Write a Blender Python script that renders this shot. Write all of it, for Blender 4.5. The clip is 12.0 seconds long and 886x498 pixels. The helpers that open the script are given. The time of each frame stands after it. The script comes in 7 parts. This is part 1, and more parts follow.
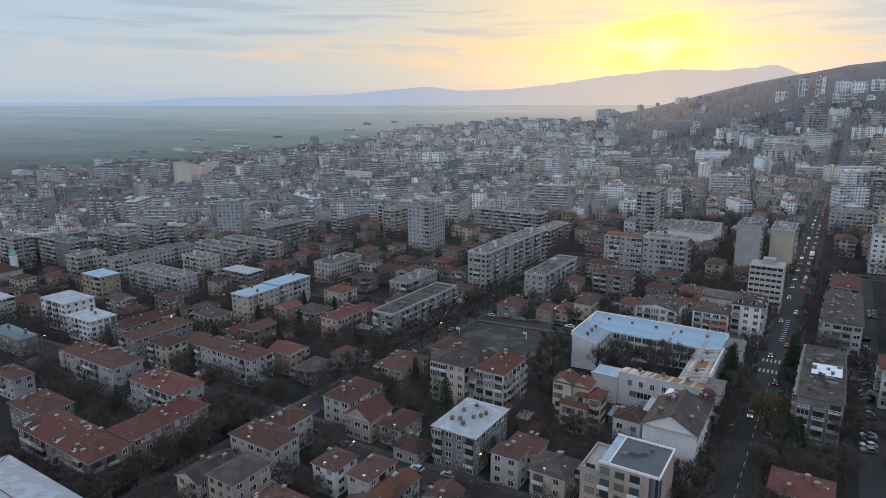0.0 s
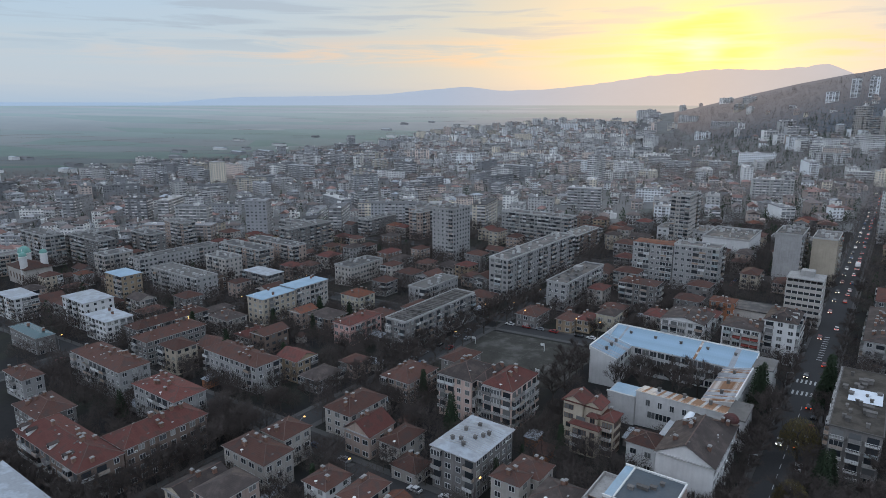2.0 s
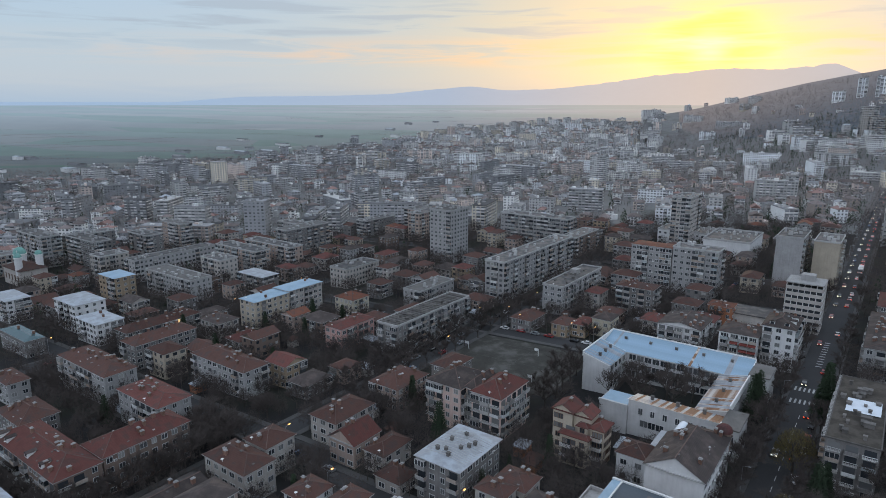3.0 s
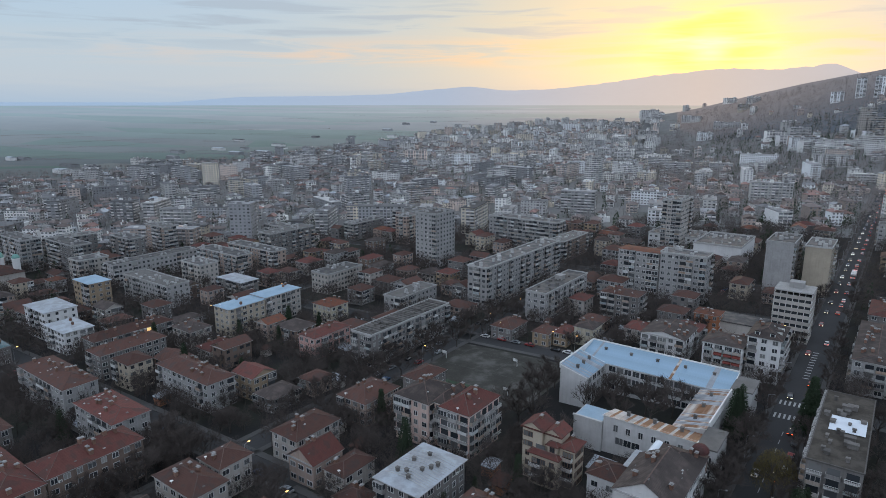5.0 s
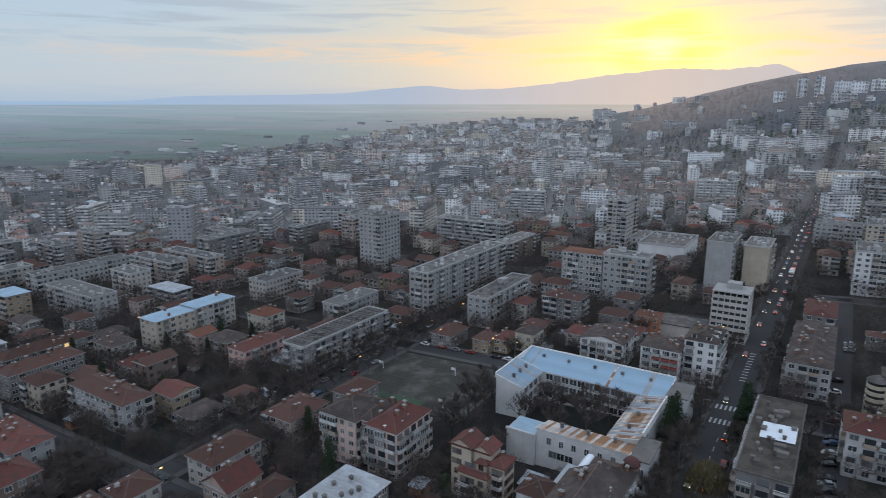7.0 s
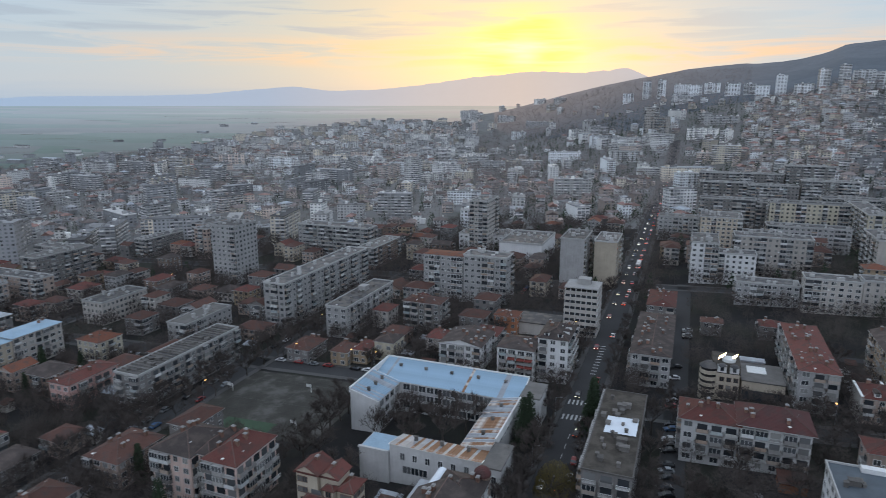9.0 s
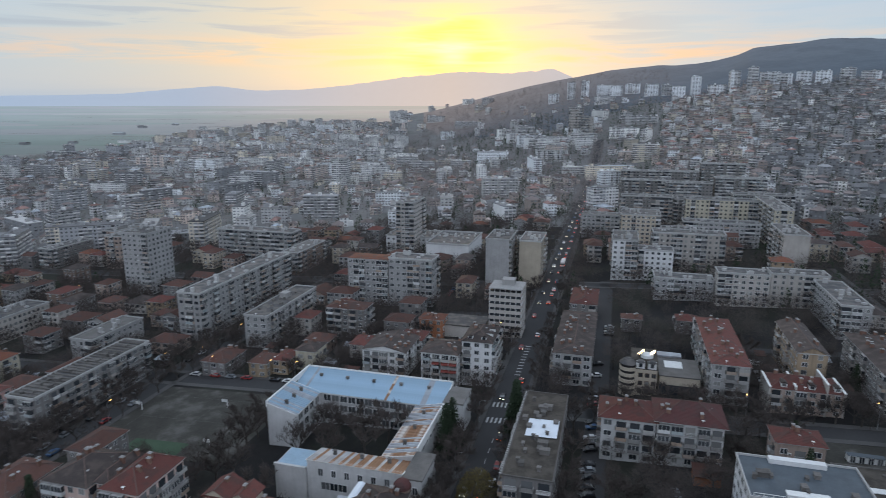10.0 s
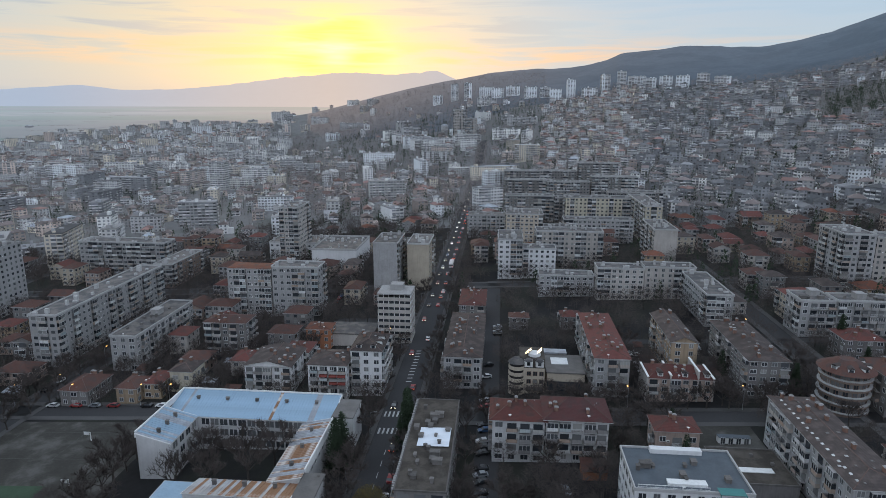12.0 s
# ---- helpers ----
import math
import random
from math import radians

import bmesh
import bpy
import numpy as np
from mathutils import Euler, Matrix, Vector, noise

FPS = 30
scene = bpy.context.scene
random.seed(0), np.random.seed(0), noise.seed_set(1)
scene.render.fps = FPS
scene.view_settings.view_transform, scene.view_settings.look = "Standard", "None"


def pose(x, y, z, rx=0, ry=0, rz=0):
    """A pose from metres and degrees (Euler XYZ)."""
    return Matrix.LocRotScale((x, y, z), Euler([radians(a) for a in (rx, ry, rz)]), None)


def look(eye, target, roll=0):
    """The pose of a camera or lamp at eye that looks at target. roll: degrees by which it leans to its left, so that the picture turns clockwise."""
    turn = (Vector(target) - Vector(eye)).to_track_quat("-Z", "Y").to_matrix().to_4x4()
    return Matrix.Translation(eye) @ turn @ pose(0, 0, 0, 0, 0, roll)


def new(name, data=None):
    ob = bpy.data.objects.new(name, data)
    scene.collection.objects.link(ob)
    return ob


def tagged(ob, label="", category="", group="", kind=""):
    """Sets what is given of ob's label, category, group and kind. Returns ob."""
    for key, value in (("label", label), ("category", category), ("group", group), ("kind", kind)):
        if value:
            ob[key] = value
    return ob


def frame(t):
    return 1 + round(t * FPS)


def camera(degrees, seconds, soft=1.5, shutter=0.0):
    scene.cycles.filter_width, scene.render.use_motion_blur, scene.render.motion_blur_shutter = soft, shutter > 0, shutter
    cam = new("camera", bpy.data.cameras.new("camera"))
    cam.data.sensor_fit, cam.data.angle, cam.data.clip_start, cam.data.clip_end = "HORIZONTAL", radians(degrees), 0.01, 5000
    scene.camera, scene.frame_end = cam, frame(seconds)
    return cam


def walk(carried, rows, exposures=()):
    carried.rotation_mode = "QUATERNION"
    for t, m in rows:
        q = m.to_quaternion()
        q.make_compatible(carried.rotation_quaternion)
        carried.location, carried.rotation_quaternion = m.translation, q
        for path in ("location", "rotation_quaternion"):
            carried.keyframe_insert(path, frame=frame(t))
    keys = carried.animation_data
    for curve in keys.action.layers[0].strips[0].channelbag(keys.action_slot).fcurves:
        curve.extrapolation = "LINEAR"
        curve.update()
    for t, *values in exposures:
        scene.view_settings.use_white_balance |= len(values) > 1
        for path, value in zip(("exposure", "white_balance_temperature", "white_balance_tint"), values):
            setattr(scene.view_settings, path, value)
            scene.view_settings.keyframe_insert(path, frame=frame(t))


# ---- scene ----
cam = camera(69.9, 12.0, 0.65, 0.5)
PATH = [
    (0, (-2.774, -2.054, 98.133), (-2.784, -0.105, 97.686), -0.1),
    (0.5, (-0.59, 0.445, 98.1), (-0.633, 2.394, 97.654), -0.1),
    (1, (1.61, 2.975, 98.201), (1.535, 4.923, 97.755), -0.0),
    (1.5, (4.023, 5.539, 98.323), (3.915, 7.486, 97.877), -0.0),
    (2, (6.546, 8.049, 98.588), (6.417, 9.994, 98.141), -0.0),
    (2.5, (9.072, 10.437, 98.869), (8.93, 12.381, 98.422), -0.0),
    (3, (11.49, 12.852, 99.099), (11.345, 14.795, 98.651), 0.0),
    (5, (20.706, 22.458, 99.816), (20.56, 24.402, 99.368), 0.0),
    (5.5, (23.029, 24.94, 100.027), (22.892, 26.884, 99.578), 0.0),
    (6, (25.089, 27.298, 100.241), (24.967, 29.243, 99.791), -0.0),
    (6.5, (27.625, 29.652, 100.439), (27.525, 31.597, 99.987), -0.1),
    (7, (30.067, 31.808, 100.607), (30.047, 33.757, 100.156), -0.0),
    (9, (40.264, 39.345, 100.982), (40.625, 41.26, 100.535), -0.0),
    (9.5, (43.12, 40.999, 101.099), (43.577, 42.894, 100.653), -0.0),
    (10, (45.925, 42.703, 101.312), (46.488, 44.569, 100.865), 0.0),
    (10.5, (48.068, 44.252, 101.469), (48.757, 46.077, 101.024), 0.0),
    (11, (49.176, 45.616, 101.499), (49.983, 47.391, 101.054), 0.0),
    (11.5, (49.434, 46.38, 101.6), (50.31, 48.123, 101.156), 0.1),
    (12, (49.419, 47.022, 101.642), (50.301, 48.761, 101.199), 0.2),
]
walk(cam, [(t, look(eye, target, roll)) for t, eye, target, roll in PATH])

# ---------------------------------------------------------------- plan axes
# The city grid: u runs along the avenue, v across it (uphill). Heights follow the slope of the town.
AZ = radians(32)
SA, CA = math.sin(AZ), math.cos(AZ)
SUN_AZ = radians(17.6)


def xy(u, v):
    return u * SA + v * CA, u * CA - v * SA


def lerp_table(x, xs, ys):
    return float(np.interp(x, xs, ys))


RIDGE_AZ = [13, 15, 17, 19.3, 22.6, 26.9, 31.3, 34.8, 38, 40.7, 42.1, 44.9, 48, 52.8, 55, 57, 60.2, 62, 75]
RIDGE_UP = [-24, -18, -9, 3, 19, 39, 55, 59, 61, 73, 85, 87, 90, 91, 98, 105, 127, 138, 142]
FAR_AZ = [-60, -27, -23.5, -21.5, -14, -9, -6.8, -2, 1, 5, 9, 13.3, 18.5, 23, 26.4, 31, 60]
FAR_UP = [2, 2, 8, 11, 13, 16, 21, 29, 22, 24, 32, 44, 54, 51, 58, 56, 40]


def smooth(a, b, x):
    t = min(max((x - a) / (b - a), 0.0), 1.0)
    return t * t * (3 - 2 * t)


def ground(x, y):
    u, v = x * SA + y * CA, x * CA - y * SA
    z = 2 + 0.047 * max(min(v, 300), -450)
    dx, dy = x - 25, y - 25
    r = math.hypot(dx, dy)
    if r < 380:
        return z
    th = math.degrees(math.atan2(dx, dy))
    # The plain and the far mountains.
    if th < 34:
        k = 1 - smooth(26, 34, th)
        if r > 1900:
            lift = lerp_table(r, [1900, 3000, 4200, 4800], [z, 45, 92, 98])
            z = z + k * (lift - z)
        if r > 4150:
            up = lerp_table(th, FAR_AZ, FAR_UP) / 1122 * 4700 * (1 + 0.05 * noise.noise((th * 1.3, 2.0, 0)))
            z += k * up * smooth(4150, 4700, r)
    # The wooded hill that rises behind the town.
    if th > 13:
        top = 100 + 2200 * lerp_table(th, RIDGE_AZ, RIDGE_UP) / 1122
        r0 = lerp_table(th, [14, 26, 36, 45, 60, 80], [1300, 950, 760, 640, 400, 350])
        k = min(max((r - r0) / (2200 - r0), 0), 1.0) ** 1.3
        rough = 0.03 * noise.noise((x * 0.004, y * 0.004, 3)) + 0.012 * noise.noise((x * 0.02, y * 0.02, 5))
        z = max(z, z + (top * (1 + rough * k) - z) * k) if r < 2400 else max(z, top * (1 + rough) * (1 - 0.9 * smooth(2500, 3300, r)) if th < 30 else top * (1 + rough))
    return z


# ---------------------------------------------------------------- world, sun
world = bpy.data.worlds.new("dusk_sky")
scene.world = world
world.use_nodes = True
wt = world.node_tree
wt.nodes.clear()


def node(tree, kind, **values):
    n = tree.nodes.new(kind)
    for key, value in values.items():
        if key == "op":
            n.operation = value
        elif key == "blend":
            n.blend_type = value
        elif key == "dtype":
            n.data_type = value
    return n


def wire(tree, a, b):
    tree.links.new(a, b)


def calc(tree, op, a, b=None, c=None):
    n = node(tree, "ShaderNodeMath", op=op)
    for i, s in enumerate((a, b, c)):
        if s is None:
            continue
        if isinstance(s, (int, float)):
            n.inputs[i].default_value = s
        else:
            wire(tree, s, n.inputs[i])
    return n.outputs[0]


def blend(tree, mode, f, a, b):
    n = node(tree, "ShaderNodeMix", dtype="RGBA", blend=mode)
    for s, slot in ((f, n.inputs[0]), (a, n.inputs[6]), (b, n.inputs[7])):
        if isinstance(s, (int, float)):
            slot.default_value = s
        elif isinstance(s, tuple):
            slot.default_value = (*s, 1)
        else:
            wire(tree, s, slot)
    return n.outputs[2]


def ramp(tree, fac, stops):
    n = node(tree, "ShaderNodeValToRGB")
    e = n.color_ramp.elements
    while len(e) < len(stops):
        e.new(0.5)
    for el, (p, c) in zip(e, stops):
        el.position = p
        el.color = (*c, 1) if len(c) == 3 else c
    wire(tree, fac, n.inputs[0])
    return n.outputs[0]


sky = wt.nodes.new("ShaderNodeTexSky")
sky.sky_type, sky.sun_disc = "NISHITA", False
sky.sun_elevation, sky.sun_rotation = radians(3.5), SUN_AZ
sky.air_density, sky.dust_density = 1.0, 2.0
bg_air = wt.nodes.new("ShaderNodeBackground")
bg_air.inputs[1].default_value = 0.015
wire(wt, sky.outputs[0], bg_air.inputs[0])

# The thin cloud deck: pale blue aside, cream towards the sun, warm streaks low down.
geo = wt.nodes.new("ShaderNodeTexCoord")
sep = wt.nodes.new("ShaderNodeSeparateXYZ")
wire(wt, geo.outputs["Generated"], sep.inputs[0])
gx, gy, gz = sep.outputs
ahead = calc(wt, "ADD", calc(wt, "MULTIPLY", gx, math.sin(SUN_AZ)), calc(wt, "MULTIPLY", gy, math.cos(SUN_AZ)))
aside = calc(wt, "SUBTRACT", calc(wt, "MULTIPLY", gx, math.cos(SUN_AZ)), calc(wt, "MULTIPLY", gy, math.sin(SUN_AZ)))
turn = calc(wt, "ARCTAN2", aside, ahead)
streak_at = wt.nodes.new("ShaderNodeCombineXYZ")
wire(wt, calc(wt, "MULTIPLY", turn, 4.2), streak_at.inputs[0])
wire(wt, calc(wt, "MULTIPLY", gz, 52.0), streak_at.inputs[1])
streaks = wt.nodes.new("ShaderNodeTexNoise")
streaks.inputs["Scale"].default_value, streaks.inputs["Detail"].default_value = 1.3, 5
streaks.inputs["Roughness"].default_value, streaks.inputs["Distortion"].default_value = 0.55, 0.6
wire(wt, streak_at.outputs[0], streaks.inputs["Vector"])
streak = streaks.outputs["Fac"]
up = ramp(wt, calc(wt, "ADD", gz, calc(wt, "MULTIPLY", calc(wt, "SUBTRACT", streak, 0.5), 0.03)),
          [(0.0, (0.40, 0.52, 0.66)), (0.03, (0.50, 0.58, 0.66)), (0.09, (0.46, 0.585, 0.70)), (0.16, (0.42, 0.57, 0.74)), (0.30, (0.53, 0.64, 0.79)), (0.6, (0.63, 0.76, 0.94)), (1.0, (0.64, 0.78, 0.97))])
leftward = calc(wt, "ADD", turn, 0.12)
near_sun = calc(wt, "EXPONENT", calc(wt, "MULTIPLY", calc(wt, "MULTIPLY", leftward, leftward), -7.5))
# The sky opposite the sunset is open and a little brighter and rosier near the horizon.
behind = ramp(wt, calc(wt, "MULTIPLY", ahead, -1.0), [(0.0, (1, 1, 1)), (0.7, (1.56, 1.46, 1.44))])
up = blend(wt, "MULTIPLY", 1.0, up, behind)
cream = calc(wt, "MULTIPLY", near_sun, ramp(wt, gz, [(0.0, (0.5,) * 3), (0.06, (0.8,) * 3), (0.2, (0.75,) * 3), (0.45, (0.2,) * 3), (0.7, (0.0,) * 3)]))
deck = blend(wt, "MIX", cream, up, (0.68, 0.63, 0.46))
# Low streaks catch the orange light.
low = ramp(wt, gz, [(0.0, (0, 0, 0)), (0.05, (0.05,) * 3), (0.066, (1,) * 3), (0.078, (0.9,) * 3), (0.1, (0.15,) * 3), (0.2, (0.06,) * 3), (0.4, (0, 0, 0))])
lit = calc(wt, "MULTIPLY", calc(wt, "MULTIPLY", low, ramp(wt, streak, [(0.42, (0, 0, 0)), (0.58, (1, 1, 1))])), calc(wt, "EXPONENT", calc(wt, "MULTIPLY", calc(wt, "MULTIPLY", turn, turn), -2.4)))
deck = blend(wt, "MIX", calc(wt, "MULTIPLY", lit, 0.9), deck, (0.98, 0.60, 0.34))
grey = calc(wt, "MULTIPLY", ramp(wt, streak, [(0.38, (1, 1, 1)), (0.50, (0, 0, 0))]), ramp(wt, gz, [(0.06, (0, 0, 0)), (0.1, (0.7,) * 3), (0.3, (0.4,) * 3)]))
# East of the sun the sky is clear.
open_sky = ramp(wt, calc(wt, "ADD", turn, 0.5), [(0.72, (1, 1, 1)), (0.86, (0.15,) * 3)])
deck = blend(wt, "MIX", calc(wt, "MULTIPLY", calc(wt, "MULTIPLY", grey, open_sky), 0.9), deck, (0.38, 0.45, 0.55))
# The sun behind the veil, squeezed flat above the ridge.
high = calc(wt, "SUBTRACT", gz, 0.080)
flat = calc(wt, "ADD", calc(wt, "POWER", calc(wt, "ABSOLUTE", calc(wt, "DIVIDE", turn, 0.058)), 2.0), calc(wt, "POWER", calc(wt, "ABSOLUTE", calc(wt, "DIVIDE", high, 0.042)), 2.0))
wide = calc(wt, "ADD", calc(wt, "POWER", calc(wt, "ABSOLUTE", calc(wt, "DIVIDE", turn, 0.19)), 2.0), calc(wt, "POWER", calc(wt, "ABSOLUTE", calc(wt, "DIVIDE", high, 0.07)), 2.0))
deck = blend(wt, "MIX", calc(wt, "MULTIPLY", calc(wt, "EXPONENT", calc(wt, "MULTIPLY", wide, -1.0)), calc(wt, "MULTIPLY", streak, 0.9)), deck, (0.93, 0.66, 0.24))
halo = calc(wt, "EXPONENT", calc(wt, "MULTIPLY", flat, -1.0))
halo = calc(wt, "MULTIPLY", halo, ramp(wt, gz, [(0.03, (0, 0, 0)), (0.055, (1, 1, 1))]))
deck = blend(wt, "MIX", calc(wt, "MINIMUM", calc(wt, "MULTIPLY", halo, calc(wt, "ADD", calc(wt, "MULTIPLY", streak, 4.2), -1.05)), 1.0), deck, (1.0, 0.80, 0.06))
core_r = calc(wt, "ADD", calc(wt, "POWER", calc(wt, "ABSOLUTE", calc(wt, "DIVIDE", turn, 0.05)), 2.0), calc(wt, "POWER", calc(wt, "ABSOLUTE", calc(wt, "DIVIDE", calc(wt, "SUBTRACT", gz, 0.068), 0.03)), 2.0))
core = calc(wt, "EXPONENT", calc(wt, "MULTIPLY", core_r, -1.0))
core = calc(wt, "MULTIPLY", core, ramp(wt, gz, [(0.045, (0, 0, 0)), (0.06, (1, 1, 1))]))
deck = blend(wt, "ADD", calc(wt, "MULTIPLY", core, 0.5), deck, (0.7, 0.62, 0.30))
disc_r = calc(wt, "ADD", calc(wt, "POWER", calc(wt, "ABSOLUTE", calc(wt, "DIVIDE", turn, 0.026)), 2.0), calc(wt, "POWER", calc(wt, "ABSOLUTE", calc(wt, "DIVIDE", calc(wt, "SUBTRACT", gz, 0.078), 0.024)), 2.0))
disc = calc(wt, "MULTIPLY", calc(wt, "EXPONENT", calc(wt, "MULTIPLY", disc_r, -1.0)), ramp(wt, streak, [(0.35, (0.3,) * 3), (0.6, (1, 1, 1))]))
deck = blend(wt, "ADD", calc(wt, "MULTIPLY", disc, 0.9), deck, (0.5, 0.5, 0.42))
bg_deck = wt.nodes.new("ShaderNodeBackground")
bg_deck.inputs[1].default_value = 1.0
wire(wt, deck, bg_deck.inputs[0])
both = wt.nodes.new("ShaderNodeAddShader")
wire(wt, bg_air.outputs[0], both.inputs[0])
wire(wt, bg_deck.outputs[0], both.inputs[1])
world_out = wt.nodes.new("ShaderNodeOutputWorld")
wire(wt, both.outputs[0], world_out.inputs[0])

lamp = bpy.data.lights.new("sun", "SUN")
lamp.energy, lamp.angle, lamp.color = 0.5, radians(12), (1.0, 0.74, 0.46)
sun = new("sun", lamp)
sun_dir = Vector((math.sin(SUN_AZ) * math.cos(radians(4.5)), math.cos(SUN_AZ) * math.cos(radians(4.5)), math.sin(radians(4.5))))
sun.matrix_world = look(sun_dir * 500, (0, 0, 0))
scene.view_settings.exposure = 0.0

# ---------------------------------------------------------------- materials
MATS = {}


def surface(name, color, rough=0.9, vary=0.25, scale=0.5, grain=8.0, streak=0.0, bump=0.15, per=0.0, metal=0.0, second=None, patch=0.5, sheen=None, isle=0.0):
    """A worn surface: two scales of noise over a base colour, optional rain streaks, variation from object to object."""
    if name in MATS:
        return MATS[name]
    m = bpy.data.materials.new(name)
    m.use_nodes = True
    t = m.node_tree
    p = t.nodes["Principled BSDF"]
    tc = t.nodes.new("ShaderNodeTexCoord")
    n1 = t.nodes.new("ShaderNodeTexNoise")
    n1.inputs["Scale"].default_value, n1.inputs["Detail"].default_value = scale, 4
    wire(t, tc.outputs["Object"], n1.inputs["Vector"])
    n2 = t.nodes.new("ShaderNodeTexNoise")
    n2.inputs["Scale"].default_value, n2.inputs["Detail"].default_value = grain, 3
    wire(t, tc.outputs["Object"], n2.inputs["Vector"])
    f = calc(t, "ADD", calc(t, "MULTIPLY", calc(t, "SUBTRACT", n1.outputs["Fac"], 0.5), 2 * vary), 1.0)
    f = calc(t, "ADD", f, calc(t, "MULTIPLY", calc(t, "SUBTRACT", n2.outputs["Fac"], 0.5), vary))
    if streak:
        mp = t.nodes.new("ShaderNodeMapping")
        mp.inputs["Scale"].default_value = (1.6, 1.6, 0.12)
        wire(t, tc.outputs["Object"], mp.inputs["Vector"])
        n3 = t.nodes.new("ShaderNodeTexNoise")
        n3.inputs["Scale"].default_value, n3.inputs["Detail"].default_value = 1.0, 4
        wire(t, mp.outputs[0], n3.inputs["Vector"])
        f = calc(t, "MULTIPLY", f, calc(t, "SUBTRACT", 1.0, calc(t, "MULTIPLY", ramp(t, n3.outputs["Fac"], [(0.45, (0, 0, 0)), (0.75, (1, 1, 1))]), streak)))
    if per:
        oi = t.nodes.new("ShaderNodeObjectInfo")
        f = calc(t, "MULTIPLY", f, calc(t, "ADD", 1 - per, calc(t, "MULTIPLY", oi.outputs["Random"], 2 * per)))
    if isle:
        gi = t.nodes.new("ShaderNodeNewGeometry")
        f = calc(t, "MULTIPLY", f, calc(t, "ADD", 1 - isle, calc(t, "MULTIPLY", gi.outputs["Random Per Island"], 2 * isle)))
    base = color
    if second:
        base = blend(t, "MIX", ramp(t, n1.outputs["Fac"], [(patch - 0.06, (0, 0, 0)), (patch + 0.06, (1, 1, 1))]), color, second)
    hsv = t.nodes.new("ShaderNodeHueSaturation")
    if isinstance(base, tuple):
        hsv.inputs["Color"].default_value = (*base, 1)
    else:
        wire(t, base, hsv.inputs["Color"])
    wire(t, f, hsv.inputs["Value"])
    wire(t, hsv.outputs[0], p.inputs["Base Color"])
    p.inputs["Roughness"].default_value, p.inputs["Metallic"].default_value = rough, metal
    p.inputs["Specular IOR Level"].default_value = sheen or (0.12 if rough > 0.8 else 0.4)
    if bump:
        b = t.nodes.new("ShaderNodeBump")
        b.inputs["Strength"].default_value, b.inputs["Distance"].default_value = bump, 0.05
        wire(t, n2.outputs["Fac"], b.inputs["Height"])
        wire(t, b.outputs[0], p.inputs["Normal"])
    MATS[name] = m
    return m


def tiles(name, color, second):
    """Clay roof tiles: courses as fine relief, patches of older tiles, moss."""
    if name in MATS:
        return MATS[name]
    m = surface(name, color, 0.8, 0.4, 0.35, 3.0, 0, 0, 0.22, second=second, patch=0.55, sheen=0.2)
    t = m.node_tree
    p = t.nodes["Principled BSDF"]
    tc = t.nodes.new("ShaderNodeTexCoord")
    w = t.nodes.new("ShaderNodeTexWave")
    w.bands_direction = "Z"
    w.inputs["Scale"].default_value, w.inputs["Distortion"].default_value = 1.6, 0.4
    wire(t, tc.outputs["Object"], w.inputs["Vector"])
    b = t.nodes.new("ShaderNodeBump")
    b.inputs["Strength"].default_value, b.inputs["Distance"].default_value = 0.6, 0.06
    wire(t, w.outputs["Fac"], b.inputs["Height"])
    wire(t, b.outputs[0], p.inputs["Normal"])
    return m


def plain(name, color, rough=0.6, metal=0.0, glow=None, power=0.0, per=0.0):
    if name in MATS:
        return MATS[name]
    m = surface(name, color, rough, 0.08, 1.0, 6.0, 0, 0, per, metal)
    if glow:
        p = m.node_tree.nodes["Principled BSDF"]
        p.inputs["Emission Color"].default_value, p.inputs["Emission Strength"].default_value = (*glow, 1), power
    return m


WALLS = {
    "panel": surface("grey_panel_wall", (0.345, 0.338, 0.332), 0.9, 0.25, 0.15, 1.2, 0.14, 0.1, 0.12),
    "dark": surface("dark_render_wall", (0.19, 0.18, 0.173), 0.9, 0.28, 0.2, 1.2, 0.18, 0.1, 0.12),
    "pale": surface("pale_render_wall", (0.43, 0.398, 0.365), 0.9, 0.22, 0.2, 1.2, 0.12, 0.1, 0.12),
    "white": surface("white_render_wall", (0.64, 0.635, 0.63), 0.85, 0.16, 0.2, 1.2, 0.08, 0.05, 0.06),
    "cream": surface("cream_render_wall", (0.46, 0.40, 0.32), 0.9, 0.2, 0.2, 1.2, 0.1, 0.1, 0.08),
    "yellow": surface("yellow_render_wall", (0.50, 0.455, 0.36), 0.9, 0.15, 0.2, 2.0, 0.25, 0.1, 0.08),
    "ochre": surface("ochre_render_wall", (0.35, 0.27, 0.19), 0.9, 0.15, 0.2, 2.0, 0.3, 0.1, 0.08),
    "pink": surface("pink_render_wall", (0.60, 0.38, 0.34), 0.9, 0.12, 0.2, 2.0, 0.2, 0.1, 0.05),
    "salmon": surface("salmon_render_wall", (0.40, 0.315, 0.27), 0.9, 0.15, 0.2, 2.0, 0.25, 0.1, 0.08),
    "blush": surface("blush_render_wall", (0.62, 0.47, 0.41), 0.9, 0.12, 0.2, 2.0, 0.2, 0.1, 0.05),
    "offwhite": surface("dull_white_wall", (0.52, 0.515, 0.51), 0.9, 0.2, 0.2, 1.2, 0.1, 0.1, 0.05),
    "umber": surface("umber_render_wall", (0.20, 0.15, 0.125), 0.9, 0.2, 0.3, 2.0, 0.2, 0.1, 0.05),
    "brick": surface("orange_brick_wall", (0.36, 0.16, 0.09), 0.9, 0.25, 0.3, 5.0, 0.2, 0.2, 0.08),
}
